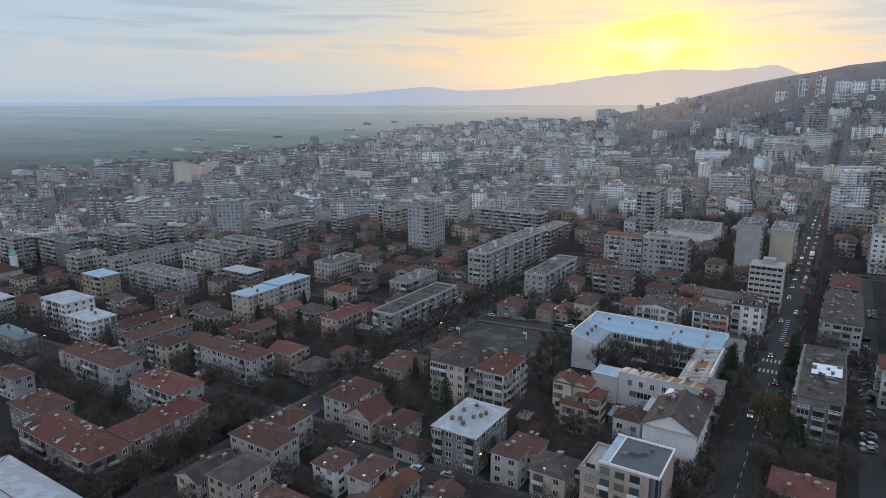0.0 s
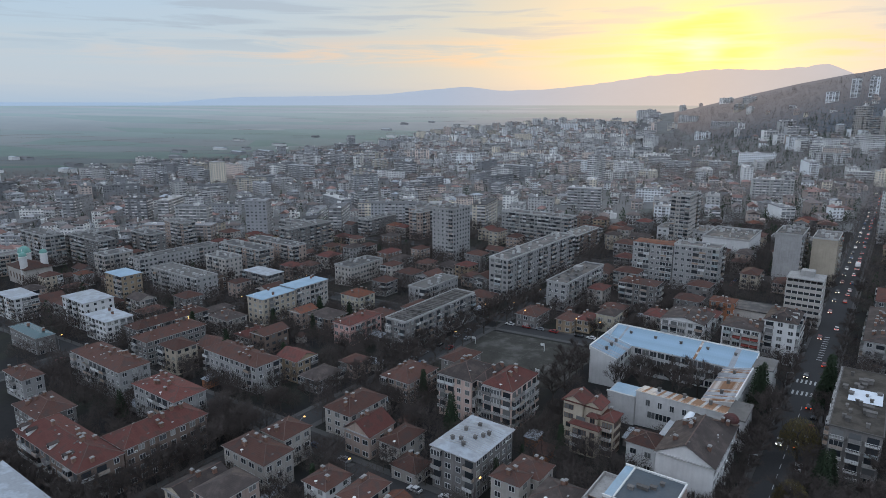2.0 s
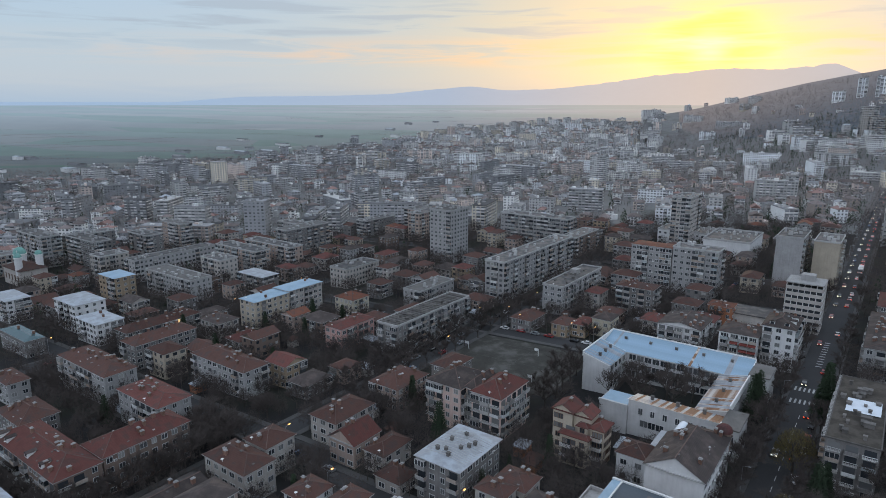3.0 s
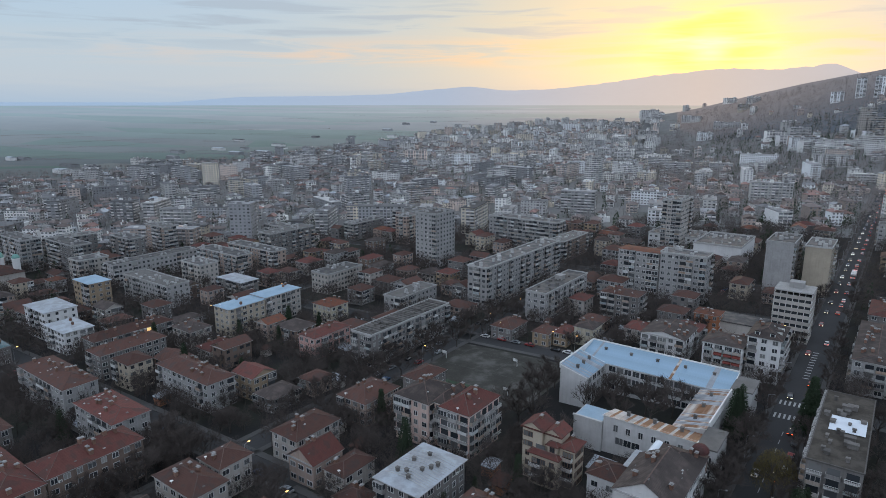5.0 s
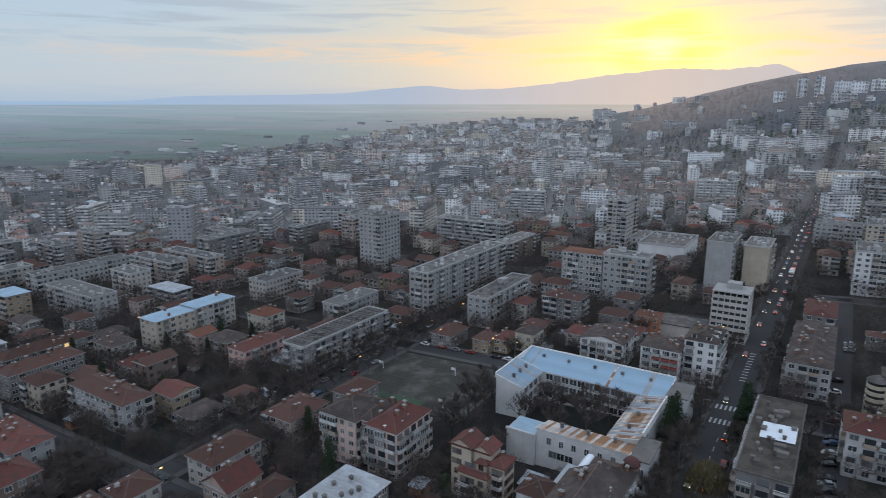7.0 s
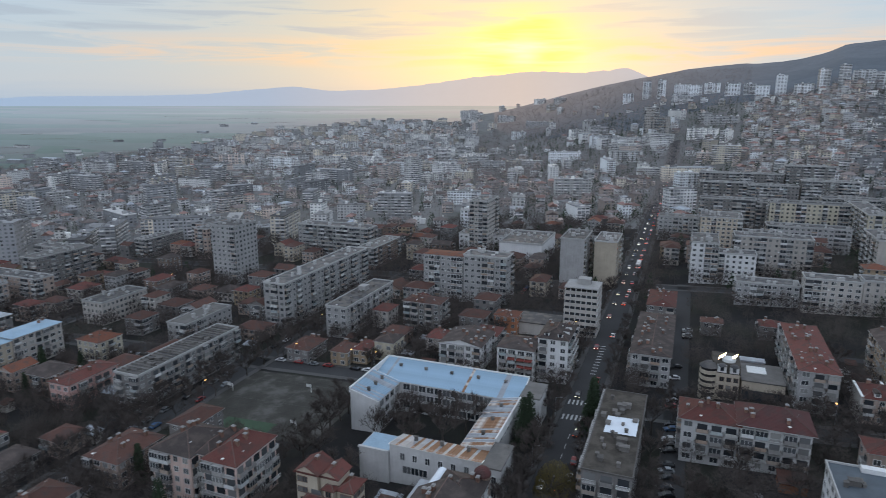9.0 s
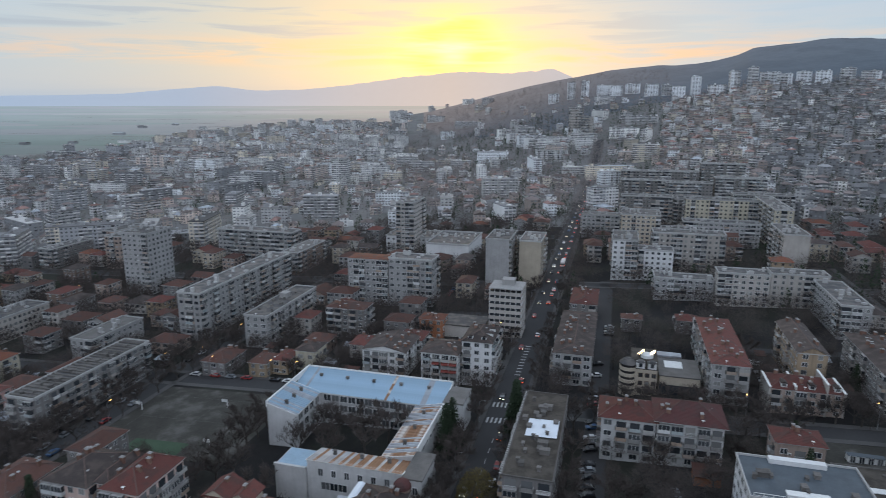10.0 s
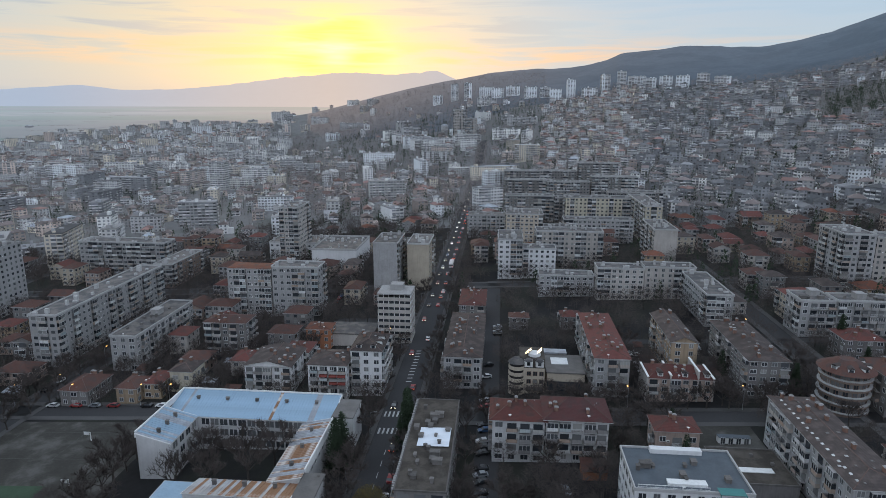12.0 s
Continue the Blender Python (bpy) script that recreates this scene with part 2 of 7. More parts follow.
ROOFS = {
    "flat": surface("bitumen_roof", (0.085, 0.083, 0.085), 0.75, 0.45, 0.25, 2.0, 0, 0.1, 0.25, second=(0.125, 0.115, 0.108), sheen=0.25),
    "tile": tiles("brown_tile_roof", (0.098, 0.050, 0.040), (0.068, 0.045, 0.040)),
    "red": tiles("red_tile_roof", (0.132, 0.050, 0.042), (0.085, 0.044, 0.038)),
    "orange": tiles("orange_tile_roof", (0.165, 0.066, 0.042), (0.10, 0.055, 0.044)),
    "slate": tiles("dark_tile_roof", (0.066, 0.053, 0.049), (0.085, 0.067, 0.06)),
    "blue": surface("blue_metal_roof", (0.285, 0.40, 0.50), 0.5, 0.34, 0.15, 2.0, 0, 0.05, 0.0, 0.3),
    "tin": surface("galvanised_roof", (0.42, 0.45, 0.49), 0.5, 0.35, 0.25, 1.5, 0, 0.05, 0.1, 0.3, second=(0.30, 0.31, 0.33), patch=0.48),
    "rust": surface("rusty_metal_roof", (0.55, 0.52, 0.50), 0.6, 0.15, 0.22, 3.0, 0, 0.05, 0.0, 0.2, second=(0.36, 0.16, 0.06), patch=0.5),
    "teal": surface("teal_glass_roof", (0.03, 0.075, 0.085), 0.25, 0.1, 0.3, 2.0, 0, 0, 0),
    "tar": surface("black_tar_roof", (0.066, 0.058, 0.050), 0.9, 0.35, 0.25, 2.0, 0, 0.1, 0.05, second=(0.085, 0.075, 0.065)),
    "maroon": tiles("maroon_tile_roof", (0.085, 0.036, 0.034), (0.062, 0.034, 0.032)),
    "bluegrey": surface("blue_grey_membrane_roof", (0.085, 0.10, 0.115), 0.7, 0.3, 0.3, 2.0, 0, 0.05, 0.05, sheen=0.3),
    "slab": surface("ribbed_concrete_roof", (0.14, 0.132, 0.125), 0.75, 0.4, 0.3, 2.0, 0, 0.1, 0.15, sheen=0.25),
}
VENT = surface("sooty_concrete", (0.15, 0.14, 0.132), 0.9, 0.3, 0.6, 5.0, 0.2, 0.1, 0.3)
COPING = surface("pale_coping", (0.40, 0.395, 0.385), 0.85, 0.2, 0.5, 4.0, 0.1, 0.05, 0.15)
CONCRETE = surface("weathered_concrete", (0.33, 0.32, 0.31), 0.9, 0.25, 0.4, 4.0, 0.2, 0.1, 0.15)
TRIM = surface("white_painted_trim", (0.72, 0.72, 0.70), 0.7, 0.12, 0.5, 5.0, 0.15, 0.05, 0.08)
GLASS = plain("dark_window_glass", (0.035, 0.04, 0.048), 0.15, 0)
gt = GLASS.node_tree
isle = calc(gt, "FRACT", calc(gt, "ADD", gt.nodes.new("ShaderNodeNewGeometry").outputs["Random Per Island"], gt.nodes.new("ShaderNodeObjectInfo").outputs["Random"]))
wire(gt, ramp(gt, isle, [(0.0, (0.025, 0.03, 0.036)), (0.5, (0.05, 0.055, 0.062)), (0.75, (0.12, 0.125, 0.13)), (0.93, (0.2, 0.2, 0.195)), (1.0, (0.38, 0.37, 0.35))]), gt.nodes["Principled BSDF"].inputs["Base Color"])
LIT = plain("lit_window_glass", (0.4, 0.3, 0.15), 0.3, 0, (1.0, 0.62, 0.25), 1.1)
FRAME = plain("white_window_frame", (0.52, 0.52, 0.51), 0.5, per=0.35)
BROWN_FRAME = plain("brown_window_frame", (0.16, 0.10, 0.07), 0.6)
CHIMNEY = surface("chimney_brick", (0.22, 0.13, 0.10), 0.9, 0.3, 1.0, 6.0, 0.3, 0.2, 0.2)
ASPHALT = surface("asphalt", (0.056, 0.055, 0.056), 0.9, 0.25, 0.05, 1.5, 0, 0.1, 0)
PAVING = surface("paving", (0.092, 0.089, 0.086), 0.9, 0.25, 0.1, 2.0, 0, 0.1, 0)
MARKING = surface("worn_road_paint", (0.40, 0.40, 0.39), 0.8, 0.35, 0.8, 6.0, 0, 0.0, 0)
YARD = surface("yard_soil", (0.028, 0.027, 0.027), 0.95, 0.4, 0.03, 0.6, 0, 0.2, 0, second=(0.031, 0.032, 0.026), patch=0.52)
# Ground of the far town, much paler than yard soil: haze put into colour.
HAZED_GROUND = surface("hazed_town_ground", (0.20, 0.195, 0.19), 0.95, 0.4, 0.02, 0.3, 0, 0.1, 0, second=(0.14, 0.14, 0.13), patch=0.52)
# The haze's blue tint is put into the base colour of the woods.
WOOD = surface("hazed_hill_woods", (0.090, 0.112, 0.135), 0.95, 0.5, 0.007, 0.09, 0, 0.6, 0, second=(0.062, 0.08, 0.098), patch=0.54)
FIELD = surface("hazed_plain", (0.10, 0.135, 0.13), 0.95, 0.25, 0.004, 0.03, 0, 0, 0)
RANGE = surface("hazed_range", (0.16, 0.16, 0.165), 0.95, 0.12, 0.002, 0.02, 0, 0.1, 0)


def parcels(mat):
    """Long parcels of winter wheat, stubble and bare soil on the plain."""
    t = mat.node_tree
    mp = t.nodes.new("ShaderNodeMapping")
    mp.inputs["Scale"].default_value, mp.inputs["Rotation"].default_value = (0.0016, 0.0065, 0), (0, 0, 0.16)
    wire(t, t.nodes.new("ShaderNodeNewGeometry").outputs["Position"], mp.inputs["Vector"])
    vo = t.nodes.new("ShaderNodeTexVoronoi")
    vo.inputs["Scale"].default_value = 1.0
    wire(t, mp.outputs[0], vo.inputs["Vector"])
    sp = t.nodes.new("ShaderNodeSeparateColor")
    wire(t, vo.outputs["Color"], sp.inputs[0])
    crop = ramp(t, sp.outputs[0], [(0.0, (0.075, 0.115, 0.085)), (0.35, (0.10, 0.14, 0.115)), (0.6, (0.12, 0.125, 0.115)), (0.8, (0.16, 0.165, 0.15)), (1.0, (0.09, 0.10, 0.10))])
    worn = t.nodes["Principled BSDF"].inputs["Base Color"].links[0].from_node
    wire(t, crop, worn.inputs["Color"])


def haze_glow(mat, near, far_off, start, full):
    """Painted haze: the backdrop's woods, plain and range emit it, warmer below the sun."""
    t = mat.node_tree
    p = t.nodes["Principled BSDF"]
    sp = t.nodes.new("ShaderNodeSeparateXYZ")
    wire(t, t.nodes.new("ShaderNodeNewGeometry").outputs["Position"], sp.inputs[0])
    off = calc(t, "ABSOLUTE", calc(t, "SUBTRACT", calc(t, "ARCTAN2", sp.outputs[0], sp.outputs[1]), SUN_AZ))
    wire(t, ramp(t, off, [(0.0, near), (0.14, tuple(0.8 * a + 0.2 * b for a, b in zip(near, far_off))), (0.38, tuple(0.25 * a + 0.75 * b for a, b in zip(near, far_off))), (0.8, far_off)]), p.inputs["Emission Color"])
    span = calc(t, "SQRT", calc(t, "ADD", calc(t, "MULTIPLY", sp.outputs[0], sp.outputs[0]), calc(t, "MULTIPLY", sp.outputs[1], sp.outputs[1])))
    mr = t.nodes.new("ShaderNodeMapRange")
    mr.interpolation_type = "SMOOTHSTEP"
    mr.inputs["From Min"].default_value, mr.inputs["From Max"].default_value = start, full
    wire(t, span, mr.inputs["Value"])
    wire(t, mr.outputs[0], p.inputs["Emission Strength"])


parcels(FIELD)
# Emission stands in for distant haze; none of these surfaces is a light source.
haze_glow(WOOD, (0.17, 0.125, 0.095), (0.02, 0.032, 0.045), 1300, 2200)
haze_glow(FIELD, (0.48, 0.385, 0.33), (0.205, 0.262, 0.335), 1000, 3700)
haze_glow(RANGE, (0.60, 0.46, 0.36), (0.22, 0.33, 0.48), 3600, 4200)
BARK = surface("grey_bark", (0.08, 0.07, 0.064), 0.95, 0.3, 1.0, 8.0, 0, 0.2, 0.15)
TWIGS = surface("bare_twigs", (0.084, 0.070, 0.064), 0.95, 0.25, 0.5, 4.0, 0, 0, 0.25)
NEEDLES = surface("conifer_needles", (0.035, 0.05, 0.03), 0.9, 0.35, 0.8, 5.0, 0, 0.1, 0.2)
# Haze over the far trees is painted in as a paler twig colour.
HAZED_TWIGS = surface("hazed_bare_twigs", (0.23, 0.205, 0.195), 0.9, 0.3, 0.06, 2.0, 0, 0, 0.0)
WILLOW = surface("budding_leaves", (0.15, 0.12, 0.05), 0.9, 0.3, 0.8, 5.0, 0, 0, 0.1)


# ---------------------------------------------------------------- mesh helper
class Geo:
    def __init__(self):
        self.v, self.f, self.m = [], [], []

    def quad(self, pts, m=0):
        n = len(self.v)
        self.v += [tuple(p) for p in pts]
        self.f.append(tuple(range(n, n + len(pts))))
        self.m.append(m)

    def box(self, x0, x1, y0, y1, z0, z1, m=0, bottom=True):
        n = len(self.v)
        self.v += [(x0, y0, z0), (x1, y0, z0), (x1, y1, z0), (x0, y1, z0), (x0, y0, z1), (x1, y0, z1), (x1, y1, z1), (x0, y1, z1)]
        fs = [(0, 1, 5, 4), (1, 2, 6, 5), (2, 3, 7, 6), (3, 0, 4, 7), (4, 5, 6, 7)] + ([(3, 2, 1, 0)] if bottom else [])
        self.f += [tuple(n + i for i in f) for f in fs]
        self.m += [m] * len(fs)

    def hip(self, x0, x1, y0, y1, z, rise, m=0, gable=False, over=0.5, thick=0.18, eave=None, ends=True):
        x0, x1, y0, y1 = x0 - over, x1 + over, y0 - over, y1 + over
        self.box(x0, x1, y0, y1, z - thick, z, m if eave is None else eave)
        w, l = x1 - x0, y1 - y0
        cx, cy = (x0 + x1) / 2, (y0 + y1) / 2
        if w <= l:
            d = 0 if gable else w / 2
            a, b = (cx, y0 + d, z + rise), (cx, y1 - d, z + rise)
            c = [(x0, y0, z), (x1, y0, z), (x1, y1, z), (x0, y1, z)]
            self.quad([c[1], c[2], b, a], m), self.quad([c[3], c[0], a, b], m)
            if ends:
                self.quad([c[0], c[1], a], m), self.quad([c[2], c[3], b], m)
        else:
            d = 0 if gable else l / 2
            a, b = (x0 + d, cy, z + rise), (x1 - d, cy, z + rise)
            c = [(x0, y0, z), (x1, y0, z), (x1, y1, z), (x0, y1, z)]
            self.quad([c[0], c[1], b, a], m), self.quad([c[2], c[3], a, b], m)
            if ends:
                self.quad([c[1], c[2], b], m), self.quad([c[3], c[0], a], m)

    def ridge(self, x0, x1, y0, y1, z, rise, gable, over, d=0.16):
        """Ridge and hip tiles as one bent strip over the roof's edges."""
        x0, x1, y0, y1 = x0 - over, x1 + over, y0 - over, y1 + over
        w, l, cx, cy = x1 - x0, y1 - y0, (x0 + x1) / 2, (y0 + y1) / 2
        if w <= l:
            k = 0 if gable else w / 2
            a, b, pairs = (cx, y0 + k, z + rise), (cx, y1 - k, z + rise), (((x0, y0), (x1, y0)), ((x0, y1), (x1, y1)))
        else:
            k = 0 if gable else l / 2
            a, b, pairs = (x0 + k, cy, z + rise), (x1 - k, cy, z + rise), (((x0, y0), (x0, y1)), ((x1, y0), (x1, y1)))
        side = (1, 0) if w <= l else (0, 1)

        def knot(p, sx, sy):
            n = len(self.v)
            self.v += [(p[0] - sx * d, p[1] - sy * d, p[2] + 0.02), (p[0], p[1], p[2] + d), (p[0] + sx * d, p[1] + sy * d, p[2] + 0.02)]
            return n

        def band(i, j):
            self.f += [(i, j, j + 1, i + 1), (i + 1, j + 1, j + 2, i + 2)]
            self.m += [0, 0]

        na, nb = knot(a, *side), knot(b, *side)
        band(na, nb)
        if not gable:
            for top, two in ((na, pairs[0]), (nb, pairs[1])):
                for c in two:
                    band(top, knot((c[0], c[1], z), *side))

    def tray(self, x0, x1, y0, y1, z0, deck, top, t, m_rim=1, m_deck=0):
        """A flat roof in one piece: outer sides, rim, inner sides and deck."""
        n = len(self.v)
        for a, z in ((0, z0), (0, top), (t, top), (t, deck)):
            self.v += [(x0 + a, y0 + a, z), (x1 - a, y0 + a, z), (x1 - a, y1 - a, z), (x0 + a, y1 - a, z)]
        for k in range(3):
            for i in range(4):
                j = (i + 1) % 4
                self.f.append((n + 4 * k + i, n + 4 * k + j, n + 4 * k + 4 + j, n + 4 * k + 4 + i))
                self.m.append(m_rim)
        self.f.append((n + 12, n + 13, n + 14, n + 15))
        self.m.append(m_deck)

    def prism(self, n, r0, r1, z0, z1, m=0, cx=0, cy=0):
        a = [(cx + r0 * math.cos(2 * math.pi * i / n), cy + r0 * math.sin(2 * math.pi * i / n), z0) for i in range(n)]
        b = [(cx + r1 * math.cos(2 * math.pi * i / n), cy + r1 * math.sin(2 * math.pi * i / n), z1) for i in range(n)]
        for i in range(n):
            j = (i + 1) % n
            self.quad([a[i], a[j], b[j], b[i]], m)
        self.quad(b, m)

    def mesh(self, name, mats):
        me = bpy.data.meshes.new(name)
        me.from_pydata(self.v, [], self.f)
        for mt in mats:
            me.materials.append(mt)
        if len(mats) > 1:
            me.polygons.foreach_set("material_index", self.m)
        me.update()
        return me


def part(name, mesh, parent, at=(0, 0, 0), turn=0.0, label=""):
    ob = new(name, mesh)
    ob.parent = parent
    ob.location = at
    if turn:
        ob.rotation_euler = (0, 0, turn)
    if label:
        ob["label"] = label
    return ob


def root(name, u, v, label, category, group="", turn=0.0, z=None):
    x, y = xy(u, v)
    ob = new(name)
    ob.empty_display_size = 1
    ob.location = (x, y, ground(x, y) if z is None else z)
    ob.rotation_euler = (0, 0, -AZ + turn)
    return tagged(ob, label, category, group)


SHARED = {}


def shared(key, make):
    if key not in SHARED:
        SHARED[key] = make()
    return SHARED[key]


# ---------------------------------------------------------------- ground sheet
def make_ground():
    rings = [0, 40, 80, 120, 160, 200, 240, 280, 320, 360]
    r = 380.0
    while r < 4850:
        rings.append(r)
        r *= 1.035 if r < 3900 else 1.012
    angles = [radians(-62 + 140 * i / 280) for i in range(281)] + [radians(78 + 220 * i / 44) for i in range(1, 44)]
    verts, faces, mats = [(25, 25, ground(25, 25))], [], []
    na = len(angles)
    for r in rings[1:]:
        for a in angles:
            x, y = 25 + r * math.sin(a), 25 + r * math.cos(a)
            verts.append((x, y, ground(x, y)))
    for j in range(na):
        faces.append((0, 1 + (j + 1) % na, 1 + j))
        mats.append(0)
    for i in range(1, len(rings) - 1):
        rm = (rings[i] + rings[i + 1]) / 2
        for j in range(na):
            k = (j + 1) % na
            a, b = 1 + (i - 1) * na, 1 + i * na
            faces.append((a + j, a + k, b + k, b + j))
            th = math.degrees(angles[j])
            wob = 60 * noise.noise((rm * 0.004, th * 0.1, 0))
            # Beyond 560 m the ground takes the colour paled for haze.
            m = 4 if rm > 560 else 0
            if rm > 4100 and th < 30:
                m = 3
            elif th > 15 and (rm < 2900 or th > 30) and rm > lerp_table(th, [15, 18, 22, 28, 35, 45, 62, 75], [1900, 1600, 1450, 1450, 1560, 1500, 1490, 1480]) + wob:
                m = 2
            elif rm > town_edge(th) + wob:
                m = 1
            mats.append(m)
    me = bpy.data.meshes.new("ground")
    me.from_pydata(verts, [], faces)
    for mt in (YARD, FIELD, WOOD, RANGE, HAZED_GROUND):
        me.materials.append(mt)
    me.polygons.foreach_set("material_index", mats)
    me.polygons.foreach_set("use_smooth", [True] * len(faces))
    me.update()
    tagged(new("ground", me), "sloping town soil, winter fields, wooded hill and far mountains", "ground", kind="structure")


def town_edge(th):
    return lerp_table(th, [-60, -35, -22, -12, -4, 5, 14, 24, 35, 62, 75], [1150, 1250, 1450, 1800, 2350, 2700, 2700, 1900, 1620, 1480, 1480])


make_ground()


# ---------------------------------------------------------------- streets
STREETS = []


def strip(name, along, at, lo, hi, width, mat, lift, label, category, dash=None):
    """A band that follows the ground along u or v."""
    g = Geo()
    n = max(2, int((hi - lo) / 12))
    spots = [(lo + (hi - lo) * i / n, lo + (hi - lo) * (i + 1) / n) for i in range(n)]
    if dash:
        spots = [(lo + i * dash[0], lo + i * dash[0] + dash[1]) for i in range(int((hi - lo) / dash[0]))]
    for a, b in spots:
        ring = []
        for s, w in ((a, -width / 2), (a, width / 2), (b, width / 2), (b, -width / 2)):
            p = xy(s, at + w) if along == "u" else xy(at + w, s)
            ring.append((*p, ground(*p) + lift))
        low = [(p[0], p[1], p[2] - lift - 0.2) for p in ring]
        if along == "u":
            ring.reverse(), low.reverse()
        g.quad(ring[::-1])
        if lift > 0.1:
            for i in range(4):
                g.quad([ring[i], ring[(i + 1) % 4], low[(i + 1) % 4], low[i]])
    return tagged(new(name, g.mesh(name, [mat])), label, category, kind="structure")


def street(along, at, lo, hi, width, walks=True):
    STREETS.append((along, at, lo, hi, width / 2 + 3))
    strip("road", along, at, lo, hi, width, ASPHALT, 0.06, "dark worn asphalt street between the houses", "road")
    if walks:
        for s in (-1, 1):
            strip("pavement", along, at + s * (width / 2 + 1.3), lo, hi, 2.4, PAVING, 0.18, "grey paved footway beside the street", "pavement")


street("u", -15, 60, 1250, 10.5)
street("u", 15, 150, 420, 7, False)
street("u", -150, 60, 420, 8)
street("u", -290, 60, 500, 8)
street("u", 135, 150, 460, 7)
street("v", 133, -430, -116, 7)
street("v", 126.5, -120, -26, 7)
street("v", 259, -430, -26, 8)
street("v", 256, 0, 240, 7)
street("v", 352, -60, -22.5, 8, False)
street("v", 321.8, 66, 230, 5, False)
street("v", 408, -420, -26, 8)
street("v", 545, -500, -26, 8)
street("v", 412, 0, 260, 7)
for cu in (244.4, 255.6):
    for i in range(7):
        strip("crosswalk_bar", "u", -19.2 + i * 1.4, cu, cu + 3.6, 0.6, MARKING, 0.08, "worn white crosswalk bar on the avenue", "crosswalk")

# ---------------------------------------------------------------- buildings
TAKEN = []
RIDGE = surface("ridge_tiles", (0.14, 0.098, 0.085), 0.85, 0.3, 1.0, 6.0, 0, 0.1, 0.2)


def claim(u0, u1, v0, v1):
    TAKEN.append((u0, u1, v0, v1))


YARDS = []    # open ground where no house stands, but trees may


def yard_at(u0, u1, v0, v1):
    YARDS.append((u0, u1, v0, v1))


def free(u0, u1, v0, v1, gap=3.0):
    for a, b, c, d in TAKEN + YARDS:
        if u0 < b + gap and u1 > a - gap and v0 < d + gap and v1 > c - gap:
            return False
    for along, at, lo, hi, half in STREETS:
        if along == "u" and v0 < at + half and v1 > at - half and u1 > lo and u0 < hi:
            return False
        if along == "v" and u0 < at + half and u1 > at - half and v1 > lo and v0 < hi:
            return False
    return True


def window_mesh(w, h, lit, frame_mat):
    """A casement in one piece: frame, mullion, sunken panes and a deeper sill edge; it faces local -y."""
    g = Geo()
    t = 0.1
    xs, zs = [-w / 2 - t, -w / 2, -0.05, 0.05, w / 2, w / 2 + t], [-t, 0, h, h + t]
    at = {}

    def p(i, j, y):
        if (i, j, y) not in at:
            at[i, j, y] = len(g.v)
            g.v.append((xs[i], y, zs[j]))
        return at[i, j, y]

    def face(ids, m):
        g.f.append(tuple(ids))
        g.m.append(m)

    front, deep, wall = -0.1, -0.03, 0.02
    for i in range(5):
        for j in range(3):
            ring = [(i, j), (i + 1, j), (i + 1, j + 1), (i, j + 1)]
            if j == 1 and i in (1, 3):
                face([p(*q, deep) for q in ring], 1)
                for k in range(4):
                    a, b = ring[k], ring[(k + 1) % 4]
                    face([p(*a, front), p(*b, front), p(*b, deep), p(*a, deep)], 0)
            else:
                face([p(*q, front) for q in ring], 0)
    for i in range(5):
        face([p(i, 0, wall), p(i + 1, 0, wall), p(i + 1, 0, front), p(i, 0, front)], 0)
        face([p(i, 3, front), p(i + 1, 3, front), p(i + 1, 3, wall), p(i, 3, wall)], 0)
    for j in range(3):
        face([p(0, j, front), p(0, j + 1, front), p(0, j + 1, wall), p(0, j, wall)], 0)
        face([p(5, j, wall), p(5, j + 1, wall), p(5, j + 1, front), p(5, j, front)], 0)
    return g.mesh("window", [frame_mat, LIT if lit else GLASS])


def balcony_mesh(w, d, kind):
    g = Geo()
    g.box(-w / 2, w / 2, -d, 0.02, -0.14, 0, 0)
    if kind == "solid":
        g.box(-w / 2, w / 2, -d, -d + 0.1, 0, 0.95, 1)
        g.box(-w / 2, -w / 2 + 0.1, -d, 0, 0, 0.95, 1)
        g.box(w / 2 - 0.1, w / 2, -d, 0, 0, 0.95, 1)
        g.box(-w / 2 + 0.3, w / 2 - 0.3, -0.02, 0.02, 0.05, 2.1, 2)
    elif kind == "rail":
        for i in range(int(w / 0.35) + 1):
            x = -w / 2 + 0.05 + i * (w - 0.1) / int(w / 0.35)
            g.box(x - 0.025, x + 0.025, -d, -d + 0.05, 0, 0.95, 3)
        g.box(-w / 2, w / 2, -d - 0.02, -d + 0.08, 0.92, 1.0, 3)
        g.box(-w / 2, w / 2, -d - 0.02, -d + 0.08, 0.08, 0.13, 3)
        g.box(-w / 2 + 0.3, w / 2 - 0.3, -0.02, 0.02, 0.05, 2.1, 2)
    else:
        g.box(-w / 2, w / 2, -d, 0.02, 0, 1.0, 1)
        g.box(-w / 2 + 0.06, w / 2 - 0.06, -d + 0.05, 0, 1.0, 2.4, 2)
        for i in range(4):
            x = -w / 2 + 0.05 + i * (w - 0.1) / 3
            g.box(x - 0.05, x + 0.05, -d, -d + 0.08, 1.0, 2.45, 3)
        g.box(-w / 2, w / 2, -d, 0, 2.4, 2.52, 0)
    return g.mesh("balcony", [CONCRETE, BALCONY_FRONT, GLASS, FRAME])


BALCONY_FRONT = surface("balcony_parapet", (0.42, 0.41, 0.40), 0.85, 0.2, 0.8, 4.0, 0.3, 0.05, 0.0)
bt = BALCONY_FRONT.node_tree
tint = calc(bt, "FRACT", calc(bt, "ADD", bt.nodes.new("ShaderNodeNewGeometry").outputs["Random Per Island"], bt.nodes.new("ShaderNodeObjectInfo").outputs["Random"]))
worn = bt.nodes["Principled BSDF"].inputs["Base Color"].links[0].from_node
